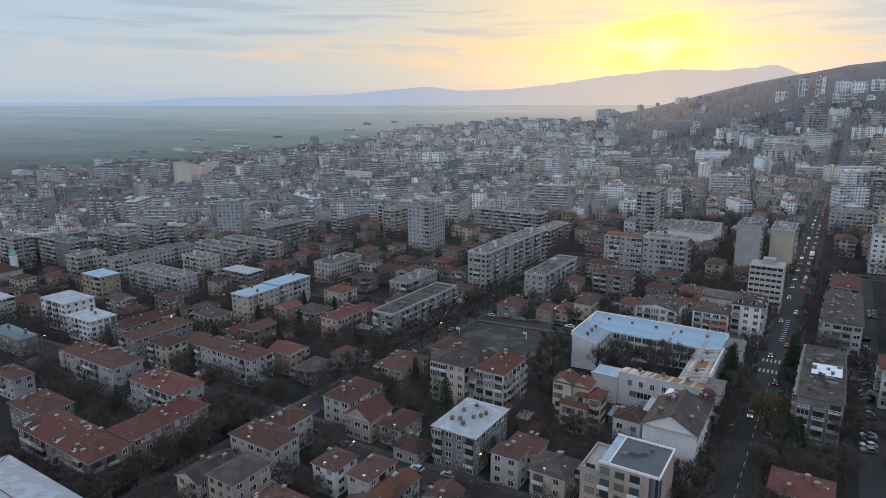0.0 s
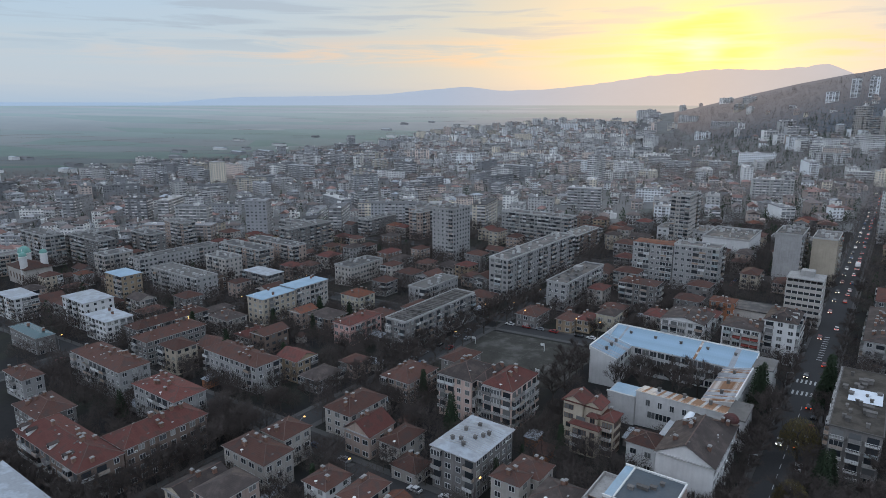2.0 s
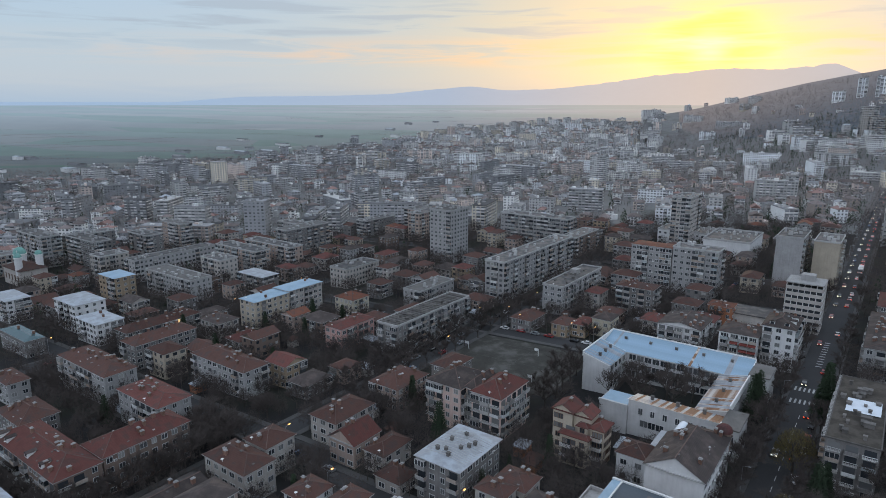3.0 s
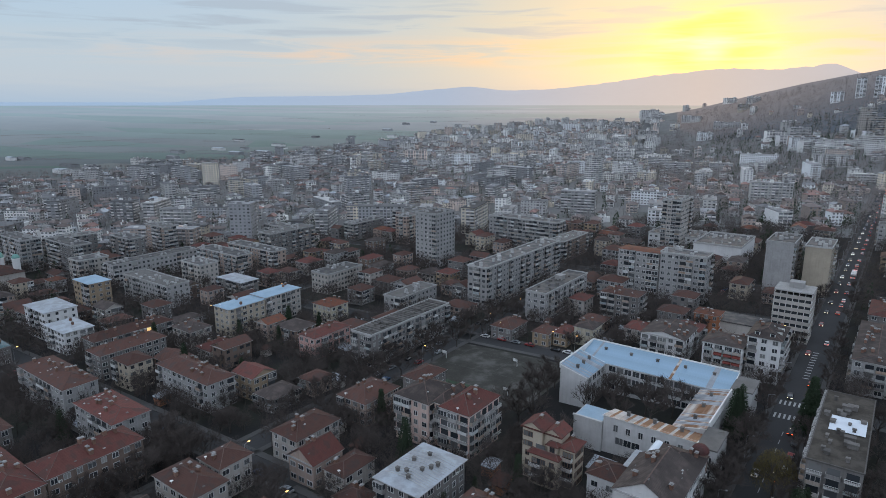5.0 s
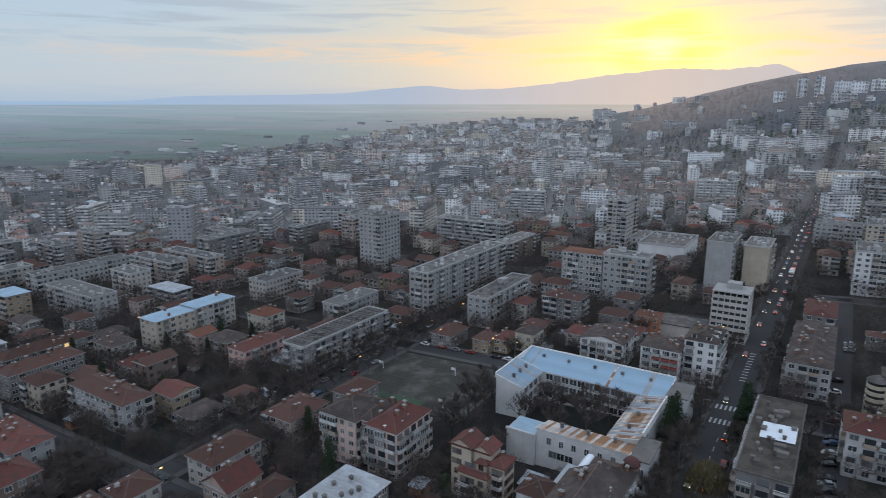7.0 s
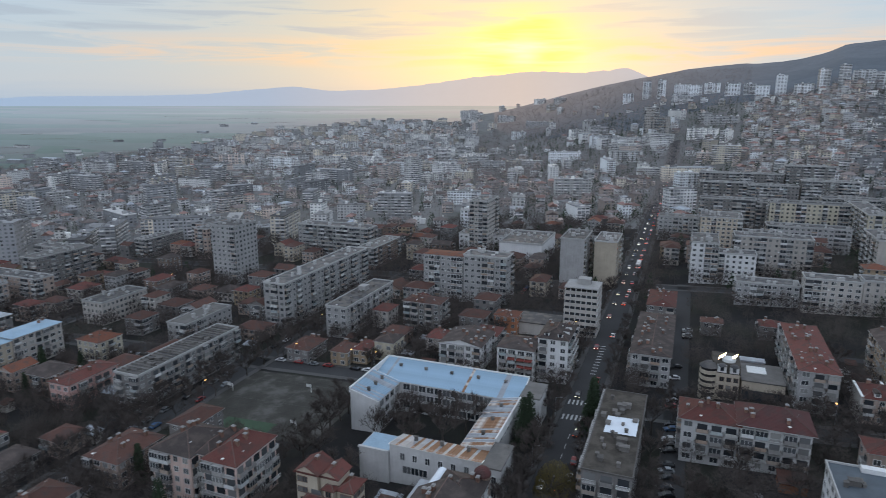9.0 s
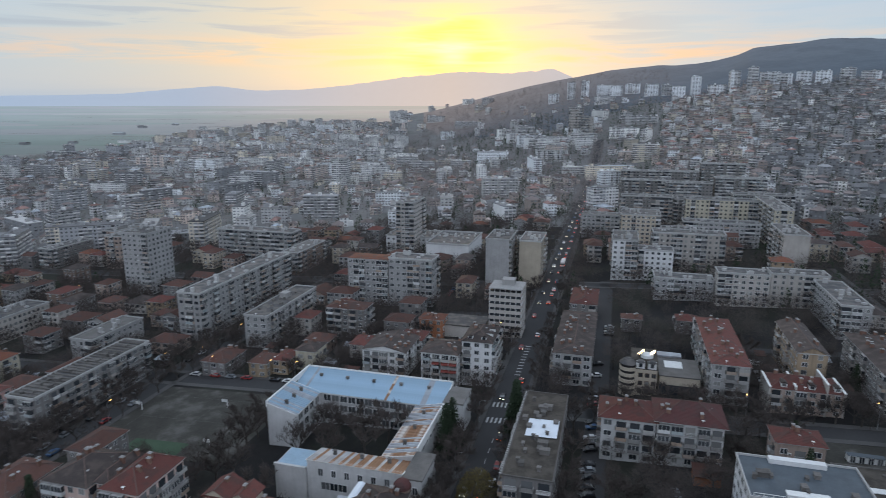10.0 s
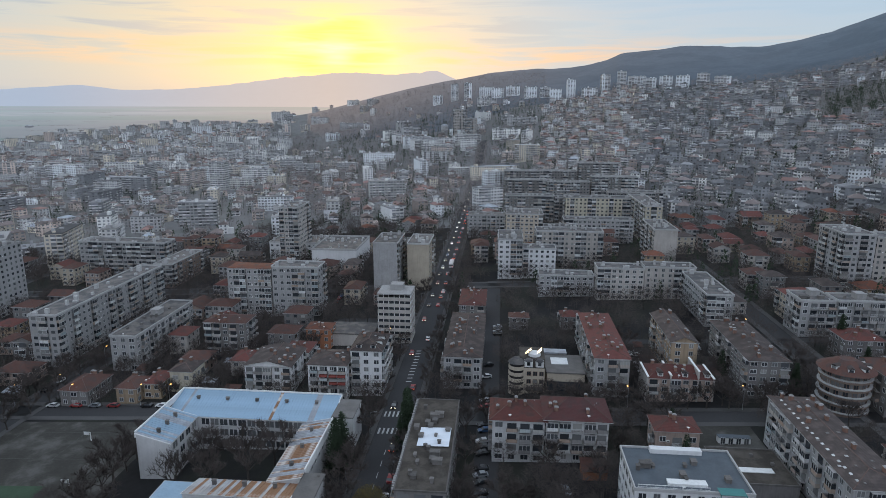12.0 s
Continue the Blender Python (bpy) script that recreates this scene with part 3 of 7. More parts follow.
wire(bt, ramp(bt, tint, [(0.0, (0.17, 0.16, 0.155)), (0.25, (0.30, 0.29, 0.28)), (0.5, (0.42, 0.41, 0.39)), (0.7, (0.36, 0.27, 0.21)), (0.82, (0.28, 0.33, 0.34)), (0.9, (0.62, 0.62, 0.61))]), worn.inputs["Color"])


def chimney_mesh(w, h):
    g = Geo()
    g.box(-w / 2, w / 2, -w * 0.7, w * 0.7, -0.8, h, 0)
    g.box(-w / 2 - 0.08, w / 2 + 0.08, -w * 0.7 - 0.08, w * 0.7 + 0.08, h, h + 0.12, 1)
    g.box(-w / 2 + 0.1, w / 2 - 0.1, -w * 0.7 + 0.1, w * 0.7 - 0.1, h + 0.12, h + 0.3, 1)
    return g.mesh("chimney", [CHIMNEY, CONCRETE])


def vent_mesh(w, l, h):
    g = Geo()
    g.box(-w / 2, w / 2, -l / 2, l / 2, 0, h, 0)
    g.box(-w / 2 - 0.12, w / 2 + 0.12, -l / 2 - 0.12, l / 2 + 0.12, h, h + 0.12, 0)
    return g.mesh("roof_vent", [VENT])


def ac_mesh():
    g = Geo()
    g.box(-0.42, 0.42, -0.42, -0.08, 0, 0.58, 0)
    g.box(-0.38, -0.34, -0.1, 0.02, -0.08, 0, 0), g.box(0.34, 0.38, -0.1, 0.02, -0.08, 0, 0)
    g.box(-0.24, 0.24, -0.45, -0.42, 0.06, 0.52, 1)
    return g.mesh("air_conditioner", [TRIM, VENT])


def dish_mesh():
    g = Geo()
    g.box(-0.03, 0.03, -0.03, 0.03, 0, 0.9)
    g.prism(10, 0.1, 0.45, 0.9, 1.1)
    return g.mesh("dish", [TRIM])


def sides(w, l):
    """Face -> (start, direction along it, its length, the turn of what faces outward): front -u, right +v, back +u, left -v."""
    return {"f": ((-w / 2, -l / 2), (1, 0), w, 0.0), "r": ((w / 2, -l / 2), (0, 1), l, math.pi / 2),
            "b": ((w / 2, l / 2), (-1, 0), w, math.pi), "l": ((-w / 2, l / 2), (0, -1), l, -math.pi / 2)}


def building(name, u0, u1, v0, v1, h, wall="panel", roof="flat", label="", category="building", floors=None, rise=None, gable=False,
             near=True, bays=3.1, balcony=0.3, turn=0.0, parapet=0.6, group="", blank="", vents=6, seed=None, frame_mat=None, roof_label="", over=0.5, stair=True, rim=None):
    """A house or block on the grid: walls, roof, chimneys or roof vents, and on the faces towards the open view its windows and balconies one by one."""
    rnd = random.Random(seed if seed is not None else int(u0 * 31 + v0 * 17))
    near = near and math.hypot(*[p - 25 for p in xy((u0 + u1) / 2, (v0 + v1) / 2)]) < 340
    if turn == 0:
        claim(u0, u1, v0, v1)
    w, l = v1 - v0, u1 - u0
    b = root(name, (u0 + u1) / 2, (v0 + v1) / 2, label, category, group, turn)
    floors = floors or max(1, round(h / 2.85))
    fh = h / floors
    down = 0.03 * w + 1.2
    g = Geo()
    g.box(-w / 2, w / 2, -l / 2, l / 2, -down, h, 0)
    part("wall", g.mesh("wall", [WALLS[wall]]), b)
    g = Geo()
    flat = roof in ("flat", "slab") or rise == 0
    if flat:
        g.tray(-w / 2 - 0.25, w / 2 + 0.25, -l / 2 - 0.25, l / 2 + 0.25, h, h + 0.28, h + 0.25 + parapet, 0.3)
        if not near:
            for i in range(3 + int(w * l / 70)):
                x, y, q = rnd.uniform(-w / 2 + 1.5, w / 2 - 1.5), rnd.uniform(-l / 2 + 1.5, l / 2 - 1.5), rnd.uniform(0.4, 1.1)
                g.box(x - q, x + q, y - 0.7, y + 0.7, h + 0.28, h + rnd.choice((1.0, 1.4, 2.4)), 1, False)
    else:
        rs = rise or min(w, l) * 0.23
        g.hip(-w / 2, w / 2, -l / 2, l / 2, h + 0.12, rs, 0, gable, over, eave=1, ends=not gable)
        flecks = random.Random(int(u0 * 7 + v1 * 3))
        for i in range(int(w * l / 32) if near and roof not in ("blue", "tin", "teal") else 0):
            x, y = flecks.uniform(-w / 2 + 1, w / 2 - 1), flecks.uniform(-l / 2 + 1, l / 2 - 1)
            k = 1 - (abs(x) / (w / 2) if w <= l else abs(y) / (l / 2)) if gable else min(1.0, (w / 2 - abs(x)) / (min(w, l) / 2), (l / 2 - abs(y)) / (min(w, l) / 2))
            q = flecks.choice((0.25, 0.35, 0.45))
            g.box(x - q, x + q, y - 0.35, y + 0.35, h + rs * k, h + 0.26 + rs * k, flecks.choice((1, 2, 2)))
    part("roof", g.mesh("roof", [ROOFS[roof], rim or COPING, VENT]), b, label=roof_label)
    if near and not flat and (rise or 9) > 0.95:
        g = Geo()
        g.ridge(-w / 2, w / 2, -l / 2, l / 2, h + 0.12, rise or min(w, l) * 0.23, gable, over)
        part("ridge_cap", g.mesh("ridge_cap", [RIDGE]), b)
    if gable:
        rr = (rise or min(w, l) * 0.23) * 0.96
        for k in (-1, 1):
            g = Geo()
            if w <= l:
                g.quad([(k * -w / 2, k * l / 2, h), (k * w / 2, k * l / 2, h), (0, k * l / 2, h + rr)][::-k])
            else:
                g.quad([(k * w / 2, k * -l / 2, h), (k * w / 2, k * l / 2, h), (k * w / 2, 0, h + rr)])
            part("gable", g.mesh("gable", [WALLS[wall]]), b)
    # Roof pieces.
    if near:
        if flat:
            for i in range(vents):
                sx, sy, sz = rnd.choice([(1.2, 1.6, 0.9), (0.8, 0.8, 1.1), (2.4, 1.5, 1.2), (0.6, 1.2, 0.7)])
                me = shared(("vent", sx, sy, sz), lambda: vent_mesh(sx, sy, sz))
                part("roof_vent", me, b, (rnd.uniform(-w / 2 + 1.4, w / 2 - 1.4), rnd.uniform(-l / 2 + 1.4, l / 2 - 1.4), h + 0.28))
            if vents > 3 and stair:
                g = Geo()
                g.box(-1.8, 1.8, -2.2, 2.2, 0, 2.3), g.box(-2.0, 2.0, -2.4, 2.4, 2.3, 2.5)
                part("stair_head", shared("stairhead", lambda: g.mesh("stair_head", [CONCRETE])), b, (rnd.uniform(-0.2, 0.2) * w, rnd.uniform(-0.25, 0.25) * l, h + 0.28))
        else:
            rs = rise or min(w, l) * 0.23
            for i in range(0 if roof in ("blue", "tin") and vents == 0 else max(2, int(w * l / 38)) if rs > 1.1 else 2):
                x, y = rnd.uniform(-w / 2 + 1, w / 2 - 1), rnd.uniform(-l / 2 + 1, l / 2 - 1)
                if gable:
                    k = 1 - (abs(x) / (w / 2) if w <= l else abs(y) / (l / 2))
                else:
                    k = min(1.0, (w / 2 - abs(x)) / (min(w, l) / 2), (l / 2 - abs(y)) / (min(w, l) / 2))
                part("chimney", shared("chimney", lambda: chimney_mesh(0.75, 1.3)), b, (x, y, h + 0.1 + rs * k), rnd.choice((0, math.pi / 2)))
        if rnd.random() < 0.5:
            part("dish", shared("dish", dish_mesh), b, (rnd.uniform(-w / 3, w / 3), -l / 2 + 0.3, h + 0.2))
    # Openings.
    view = "fr" if (v0 + v1) / 2 < -12 else "fl"
    rest = Geo()
    fm = frame_mat or FRAME
    for s, (start, dr, length, rot) in sides(w, l).items():
        if s in blank:
            continue
        n = max(1, int(length / bays))
        step = length / n
        cols = [rnd.random() < balcony for _ in range(n)]
        wide_row, framed, closed = rnd.choice((1.1, 1.3, 1.6)), rnd.random() < 0.6, rnd.uniform(0.5, 0.95)
        nx, ny = (math.sin(rot), -math.cos(rot))
        for c in range(n):
            d = (c + 0.5) * step
            px, py = start[0] + dr[0] * d, start[1] + dr[1] * d
            ww = rnd.choice((1.3, 1.6, 1.6, 2.0)) if step > 2.6 else 1.2
            for f in range(floors):
                z = f * fh + 0.95
                if near and s in view:
                    if cols[c] and f > 0:
                        bw = min(step - 0.3, 3.2)
                        kind = rnd.choice(("solid", "glazed", "rail", "solid"))
                        me = shared(("balcony", round(bw, 1), kind), lambda: balcony_mesh(round(bw, 1), 1.15, kind))
                        part("balcony", me, b, (px, py, f * fh + 0.1), rot)
                    else:
                        lit = rnd.random() < 0.004
                        me = shared(("window", ww, fh > 2.7, lit, fm.name), lambda: window_mesh(ww, 1.45 if fh > 2.7 else 1.25, lit, fm))
                        part("window", me, b, (px, py, z), rot)
                        if rnd.random() < 0.05:
                            part("air_conditioner", shared("ac", ac_mesh), b, (px + dr[0] * (ww / 2 + 0.6), py + dr[1] * (ww / 2 + 0.6), z - 0.1), rot)
                else:
                    def flat_piece(e0, e1, z0, z1, o, m):
                        a = [(px + dr[0] * e + nx * o, py + dr[1] * e + ny * o) for e in (e0, e1)]
                        rest.quad([(*a[0], z0), (*a[1], z0), (*a[1], z1), (*a[0], z1)], m)

                    zz = f * fh
                    if cols[c] and f > 0 and s in view:
                        e0, e1 = -step / 2 + 0.06, step / 2 - 0.06
                        flat_piece(e0, e1, zz + 0.9, zz + fh - 0.2, 0.04, 0)
                        pts = [(px + dr[0] * e + nx * k, py + dr[1] * e + ny * k) for e, k in ((e0, 0), (e1, 0), (e1, 1.0), (e0, 1.0))]
                        rest.quad([(*p, zz + 0.95) for p in pts], 1)
                        rest.quad([(*pts[3], zz - 0.12), (*pts[2], zz - 0.12), (*pts[2], zz + 0.95), (*pts[3], zz + 0.95)], 1)
                        for i, j in ((1, 2), (3, 0)):
                            rest.quad([(*pts[i], zz - 0.12), (*pts[j], zz - 0.12), (*pts[j], zz + 0.95), (*pts[i], zz + 0.95)], 1)
                        if rnd.random() < closed:
                            flat_piece(e0, e1, zz + 0.95, zz + fh - 0.12, 0.98, 2)
                            flat_piece(e0 + 0.12, -0.06, zz + 1.1, zz + fh - 0.3, 1.0, 0), flat_piece(0.06, e1 - 0.12, zz + 1.1, zz + fh - 0.3, 1.0, 0)
                    else:
                        q = wide_row * rnd.choice((0.45, 0.55, 0.62))
                        if framed:
                            flat_piece(-q - 0.13, q + 0.13, z - 0.13, z + 1.43, 0.03, 2)
                            flat_piece(-q, -0.05, z, z + 1.3, 0.05, 0), flat_piece(0.05, q, z, z + 1.3, 0.05, 0)
                        else:
                            flat_piece(-q, q, z, z + 1.3, 0.04, 0)
                        if rnd.random() < 0.06:
                            flat_piece(q + 0.25, q + 0.95, z - 0.1, z + 0.45, 0.3, 3)
    if rest.f:
        o = part("glazing", rest.mesh("glazing", [GLASS, BALCONY_FRONT, FRAME, TRIM]), b)
        o["kind"] = "stuff"
    return b


def sloped(g, x0, x1, y0, y1, z00, z10, z11, z01, thick, m=0):
    """A slab with its own height at each corner: (x0,y0), (x1,y0), (x1,y1), (x0,y1)."""
    top = [(x0, y0, z00), (x1, y0, z10), (x1, y1, z11), (x0, y1, z01)]
    low = [(x, y, z - thick) for x, y, z in top]
    n = len(g.v)
    g.v += top + low
    for f in ((0, 1, 2, 3), (7, 6, 5, 4), (0, 4, 5, 1), (1, 5, 6, 2), (2, 6, 7, 3), (3, 7, 4, 0)):
        g.f.append(tuple(n + i for i in f))
        g.m.append(m)


def panel_block(u0, u1, v0, v1, h, **k):
    k.setdefault("label", "weathered grey concrete panel apartment block with a flat roof")
    return building("apartment_block", u0, u1, v0, v1, h, category="apartment block", **k)


def house(u0, u1, v0, v1, h, **k):
    k.setdefault("roof", "tile")
    k.setdefault("wall", "dark")
    k.setdefault("balcony", 0.15)
    k.setdefault("label", "rendered town house with a brown tiled hip roof")
    return building("house", u0, u1, v0, v1, h, category="house", **k)


# ---- tall blocks south of the avenue
panel_block(298, 381, -175, -163, 22.5, balcony=0.5, vents=12, floors=8)
panel_block(294, 342, -138, -127, 14.5, balcony=0.5, vents=10, floors=5)
house(310, 321, -106, -88, 14.5, wall="dark", floors=5, balcony=0.4, label="five-storey rendered apartment house with a low brown tiled roof", rise=1.6)
panel_block(361, 373, -117.5, -95, 25, balcony=0.5, floors=8, roof="orange", rise=0.4, over=0.2, label="eight-storey grey apartment block with an orange roof edge")
panel_block(361, 373, -94.6, -71, 25, balcony=0.5, floors=8, label="eight-storey grey apartment block with a flat roof")
panel_block(474, 500, -130, -117, 38, floors=13, balcony=0.4, wall="pale", label="tall pale apartment tower with loggias")
panel_block(394, 421, -50, -37, 29, blank="f", floors=10, balcony=0.4, label="tall grey apartment block with a blank end wall")
panel_block(404, 430, -33, -21, 26, blank="f", floors=9, balcony=0.4, wall="cream", label="cream rendered apartment block beside the avenue")
panel_block(364, 385, -263, -245, 37, floors=13, balcony=0.35, vents=4, label="tall grey apartment tower with ribbed end walls")
panel_block(445, 458, -254, -196, 23, floors=8, balcony=0.5)
ribbed = panel_block(207, 260, -171, -160, 14, floors=5, roof="flat", wall="dark", balcony=0.7, vents=14, stair=False, label="five-storey apartment block with a ribbed concrete roof")
rib = Geo()
rib.box(-5.4, 5.4, -0.28, 0.28, 0, 0.4)
rib_mesh = rib.mesh("roof_rib", [VENT])
for k_ in range(25):
    part("roof_rib", rib_mesh, ribbed, (0, -25.2 + 2.1 * k_, 14.28))
# ---- the white commercial building
building("shop_building", 488, 512, -143, -101, 11, wall="white", label="low white commercial building with ribbon windows", category="shop building", floors=3, balcony=0, vents=8, bays=3.6)
building("shop_building", 448, 490, -100.5, -72, 14, wall="white", label="white commercial hall with a dark flat roof", category="shop building", floors=2, balcony=0, vents=2, blank="fr", parapet=1.0)
# ---- blocks of the western quarter
panel_block(150, 165, -343, -320, 15, wall="white", floors=5, label="white apartment building with stepped terraces", vents=5, roof="tin", rise=0.5)
panel_block(146, 159, -311, -291, 11, wall="white", floors=4, roof="tin", rise=0.6, label="white lower wing with a pale blue metal roof")
panel_block(184, 196, -366, -348, 18, wall="ochre", floors=6, roof="blue", rise=0.5, label="ochre apartment building with a pale blue roof")
panel_block(215, 235, -444, -430, 16, wall="pale", floors=5)
panel_block(222, 282, -410, -398, 15, floors=5, balcony=0.4)
panel_block(212, 226, -366, -319, 14, floors=5, balcony=0.4, roof="slab")
panel_block(250, 263, -366, -345, 15, floors=5, wall="pale")
panel_block(201, 222, -258, -246, 14, floors=5, wall="cream", roof="blue", rise=0.6, label="cream five-storey block under a pale blue metal roof")
panel_block(222.4, 245, -258, -246, 14.6, floors=5, wall="pale", roof="blue", rise=0.6, label="grey five-storey block under a pale blue metal roof")
panel_block(245, 257, -320, -297, 11, floors=4, wall="dark", roof="tin", rise=0.6, label="dark four-storey block with a bright metal roof patch")
panel_block(279, 308, -275, -261, 12, floors=4, wall="pale", balcony=0, bays=2.6, label="pale four-storey office block with ribbon windows")
house(201, 222, -197, -187, 10, wall="pink", roof="red", rise=1.4, floors=3, balcony=0.4, label="pink three-storey house with white balcony bands and a red roof")
house(240, 252, -231, -218, 9, wall="yellow", roof="orange", floors=3, label="pale yellow house with an orange tiled hip roof")
house(147, 183, -275, -265, 11, wall="dark", floors=4)
house(140, 168, -256, -245, 11, wall="dark", floors=4)
house(180, 191, -260, -246, 9, wall="pale", roof="slate", floors=3, label="pale three-storey house with a dark hipped roof")
house(174.6, 188, -233, -223, 6, wall="pale", roof="red", label="low house with a red tiled roof")
# ---- houses round the middle street
house(168, 184.6, -139.5, -127, 8.5, wall="salmon", floors=3)
house(139, 156, -138, -127, 8.5, wall="pale", floors=3)
house(133.5, 144.5, -124, -114, 7.5, wall="salmon", roof="red", gable=True, rise=3.6, floors=2, label="pink house with a steep red tiled mansard roof")
house(135.6, 147.5, -112, -104.5, 6.0, wall="pale", roof="tile", floors=2)
house(129.8, 137, -102.5, -94, 4.0, wall="pale", roof="tile", floors=1, label="low tiled house with a pale blue metal porch roof", rise=2.0)
grey_top = panel_block(132.6, 152, -90.4, -77, 12, wall="dark", roof="tin", rise=0.9, over=0.6, floors=4, balcony=0.35, vents=0, label="dark four-storey block under a pale galvanised metal roof")
for gx_, gy_ in ((-3.4, -5), (-1.2, -4.2), (0.8, -6), (-3, 1), (1.6, -1.5), (2.8, 0.6), (3.4, 2.6), (-1, 5)):
    part("roof_vent", shared(("vent", 0.8, 0.8, 1.1), lambda: vent_mesh(0.8, 0.8, 1.1)), grey_top, (gx_, gy_, 12.5))
seam = Geo()
sloped(seam, -6.6, 0.0, -0.07, 0.07, 12.28, 13.1, 13.1, 12.28, 0.1)
sloped(seam, 0.0, 6.6, -0.07, 0.07, 13.1, 12.28, 12.28, 13.1, 0.1)
seam_mesh = seam.mesh("roof_seam", [COPING])
for k_ in range(15):
    part("roof_seam", seam_mesh, grey_top, (0, -6.3 + 0.9 * k_, 0))
house(154.7, 172.6, -38.5, -25, 15, wall="white", roof="slate", gable=True, rise=4.0, floors=5, blank="f", label="pale rendered house with a blank gable wall and dark roof")
house(129.4, 139.4, -59.3, -50, 9, wall="cream", roof="slate", floors=3, label="cream house with a dark hipped roof and light ridges")
house(132.4, 138.4, -72, -64, 9, wall="pale", roof="tile", floors=3, label="pale narrow house with a brown hipped roof")
house(138.9, 147, -71, -62, 8, wall="pale", roof="tile", floors=2)
house(168.8, 177.2, -50.5, -42.5, 8, wall="white", roof="tile", floors=2, label="small white house with a brown tiled roof")
house(104.2, 114, -141.8, -124.5, 10, wall="pale", floors=3)
house(116, 126, -140, -130.5, 10, wall="pale", floors=3)
house(112.2, 124, -204, -179.5, 11.5, wall="panel", roof="red", rise=1.5, floors=4, balcony=0.4, label="four-storey block with a low red and grey roof")
house(115.2, 127, -255, -219.5, 12.5, wall="panel", floors=4, balcony=0.4, label="long four-storey block with a brown tiled hip roof")
house(146, 157, -213, -181, 11.5, wall="panel", floors=4, balcony=0.3, label="long four-storey house with a brown tiled roof and white balconies")
lblock = house(74, 86, -199, -161, 12, wall="umber", roof="red", floors=4, balcony=0.5, label="long four-storey block with a dark red tiled roof and dormers", rise=3.2)
house(86.6, 112, -173, -161.4, 12, wall="umber", roof="red", floors=4, label="dark red roofed wing that joins the long block", rise=3.2)


def dormer_mesh(w, h):
    """A small gabled dormer that faces local -y."""
    g = Geo()
    g.box(-w / 2, w / 2, -0.9, 1.6, -0.4, h, 0)
    g.hip(-w / 2, w / 2, -0.9, 1.6, h, 0.5, 1, True, 0.15, 0.1)
    g.box(-w / 2 + 0.25, w / 2 - 0.25, -0.95, -0.88, 0.2, h - 0.2, 2)
    return g.mesh("dormer", [TRIM, ROOFS["slate"], GLASS])


for k_ in (0, 1, 4, 6):
    part("dormer", shared("dormer", lambda: dormer_mesh(1.7, 1.3)), lblock, (-16 + 4.4 * k_, -4.6, 12.7))
house(95.6, 103, -268, -252, 9, wall="panel", floors=3)
house(84.3, 96, -229, -211, 9, wall="dark", floors=3)
house(106.6, 115.5, -112, -104, 8, wall="white", floors=3, label="white three-storey house with a brown tiled roof")
house(106.8, 118, -100, -93, 8, wall="pale", floors=3)
house(104.5, 117.5, -91.5, -85, 6, wall="white", roof="orange", floors=2, label="small white house with a bright orange tiled roof", gable=True)
house(110.5, 118, -79, -72, 6, wall="pale", floors=2, gable=True)
panel_block(46, 65.5, -186, -148, 10, wall="white", roof="tin", rise=1.6, floors=3, vents=0, label="white hall with a pale metal roof")
building("glass_hall", 121, 129, -332, -304, 8.5, wall="dark", roof="teal", rise=0.7, over=0.3, label="low modern hall with a dark teal glass roof", category="hall", floors=2, balcony=0, vents=0)
panel_block(138, 150, -395, -372, 13, wall="white", floors=5, balcony=0.9, roof="tin", rise=0.4, label="white block with curved balcony bands at the church square")
# ---- between the school and the tall blocks
house(316, 325, -64, -53.5, 9, wall="brick", roof="orange", floors=3, rise=1.0, label="orange brick house with a low roof")
house(272, 290, -73, -56, 11, wall="white", roof="slate", floors=4, balcony=0.6, gable=True, label="white three-storey house with curved balconies and a grey roof", rise=2.0)
house(292, 304, -66, -56, 8, wall="dark", roof="red", floors=2)
awned = panel_block(266.7, 281, -48, -34.4, 13.5, wall="white", roof="slate", rise=1.8, floors=5, balcony=0.2, label="white house with red awnings over its balconies")
AWNING = surface("faded_red_awning", (0.22, 0.065, 0.055), 0.9, 0.2, 0.6, 4.0, 0.1, 0, 0)
for f_ in range(4):
    for x_ in (-4.6, -1.2, 2.2, 5.2):
        part("balcony", shared(("balcony", 3.0, "solid"), lambda: balcony_mesh(3.0, 1.15, "solid")), awned, (x_, -7.15, 2.8 + f_ * 2.7))
        if f_ in (1, 2) and x_ in (-1.2, 2.2, 5.2) and (f_ == 2 or x_ > 0):
            aw = Geo()
            aw.quad([(-1.4, 0, 0.6), (-1.4, -1.4, 0), (1.4, -1.4, 0), (1.4, 0, 0.6)]), aw.quad([(-1.4, -1.4, 0), (-1.4, -1.42, -0.35), (1.4, -1.42, -0.35), (1.4, -1.4, 0)])
            part("awning", shared("awning", lambda: aw.mesh("awning", [AWNING])), awned, (x_, -7.15, 4.6 + f_ * 2.7), label="faded red awning")
house(274.5, 285, -103, -94.5, 8, wall="yellow", roof="slate", floors=2, rise=1.8, label="yellow house with a grey pyramid roof")
house(262.6, 277, -138, -127.5, 6, wall="dark", floors=2)
house(264.5, 275, -118, -110.5, 6, wall="ochre", floors=2)
house(268.5, 280, -110, -103.5, 6, wall="ochre", roof="red", floors=2)
house(289, 300, -86, -77, 6, wall="pale", roof="red", floors=2)
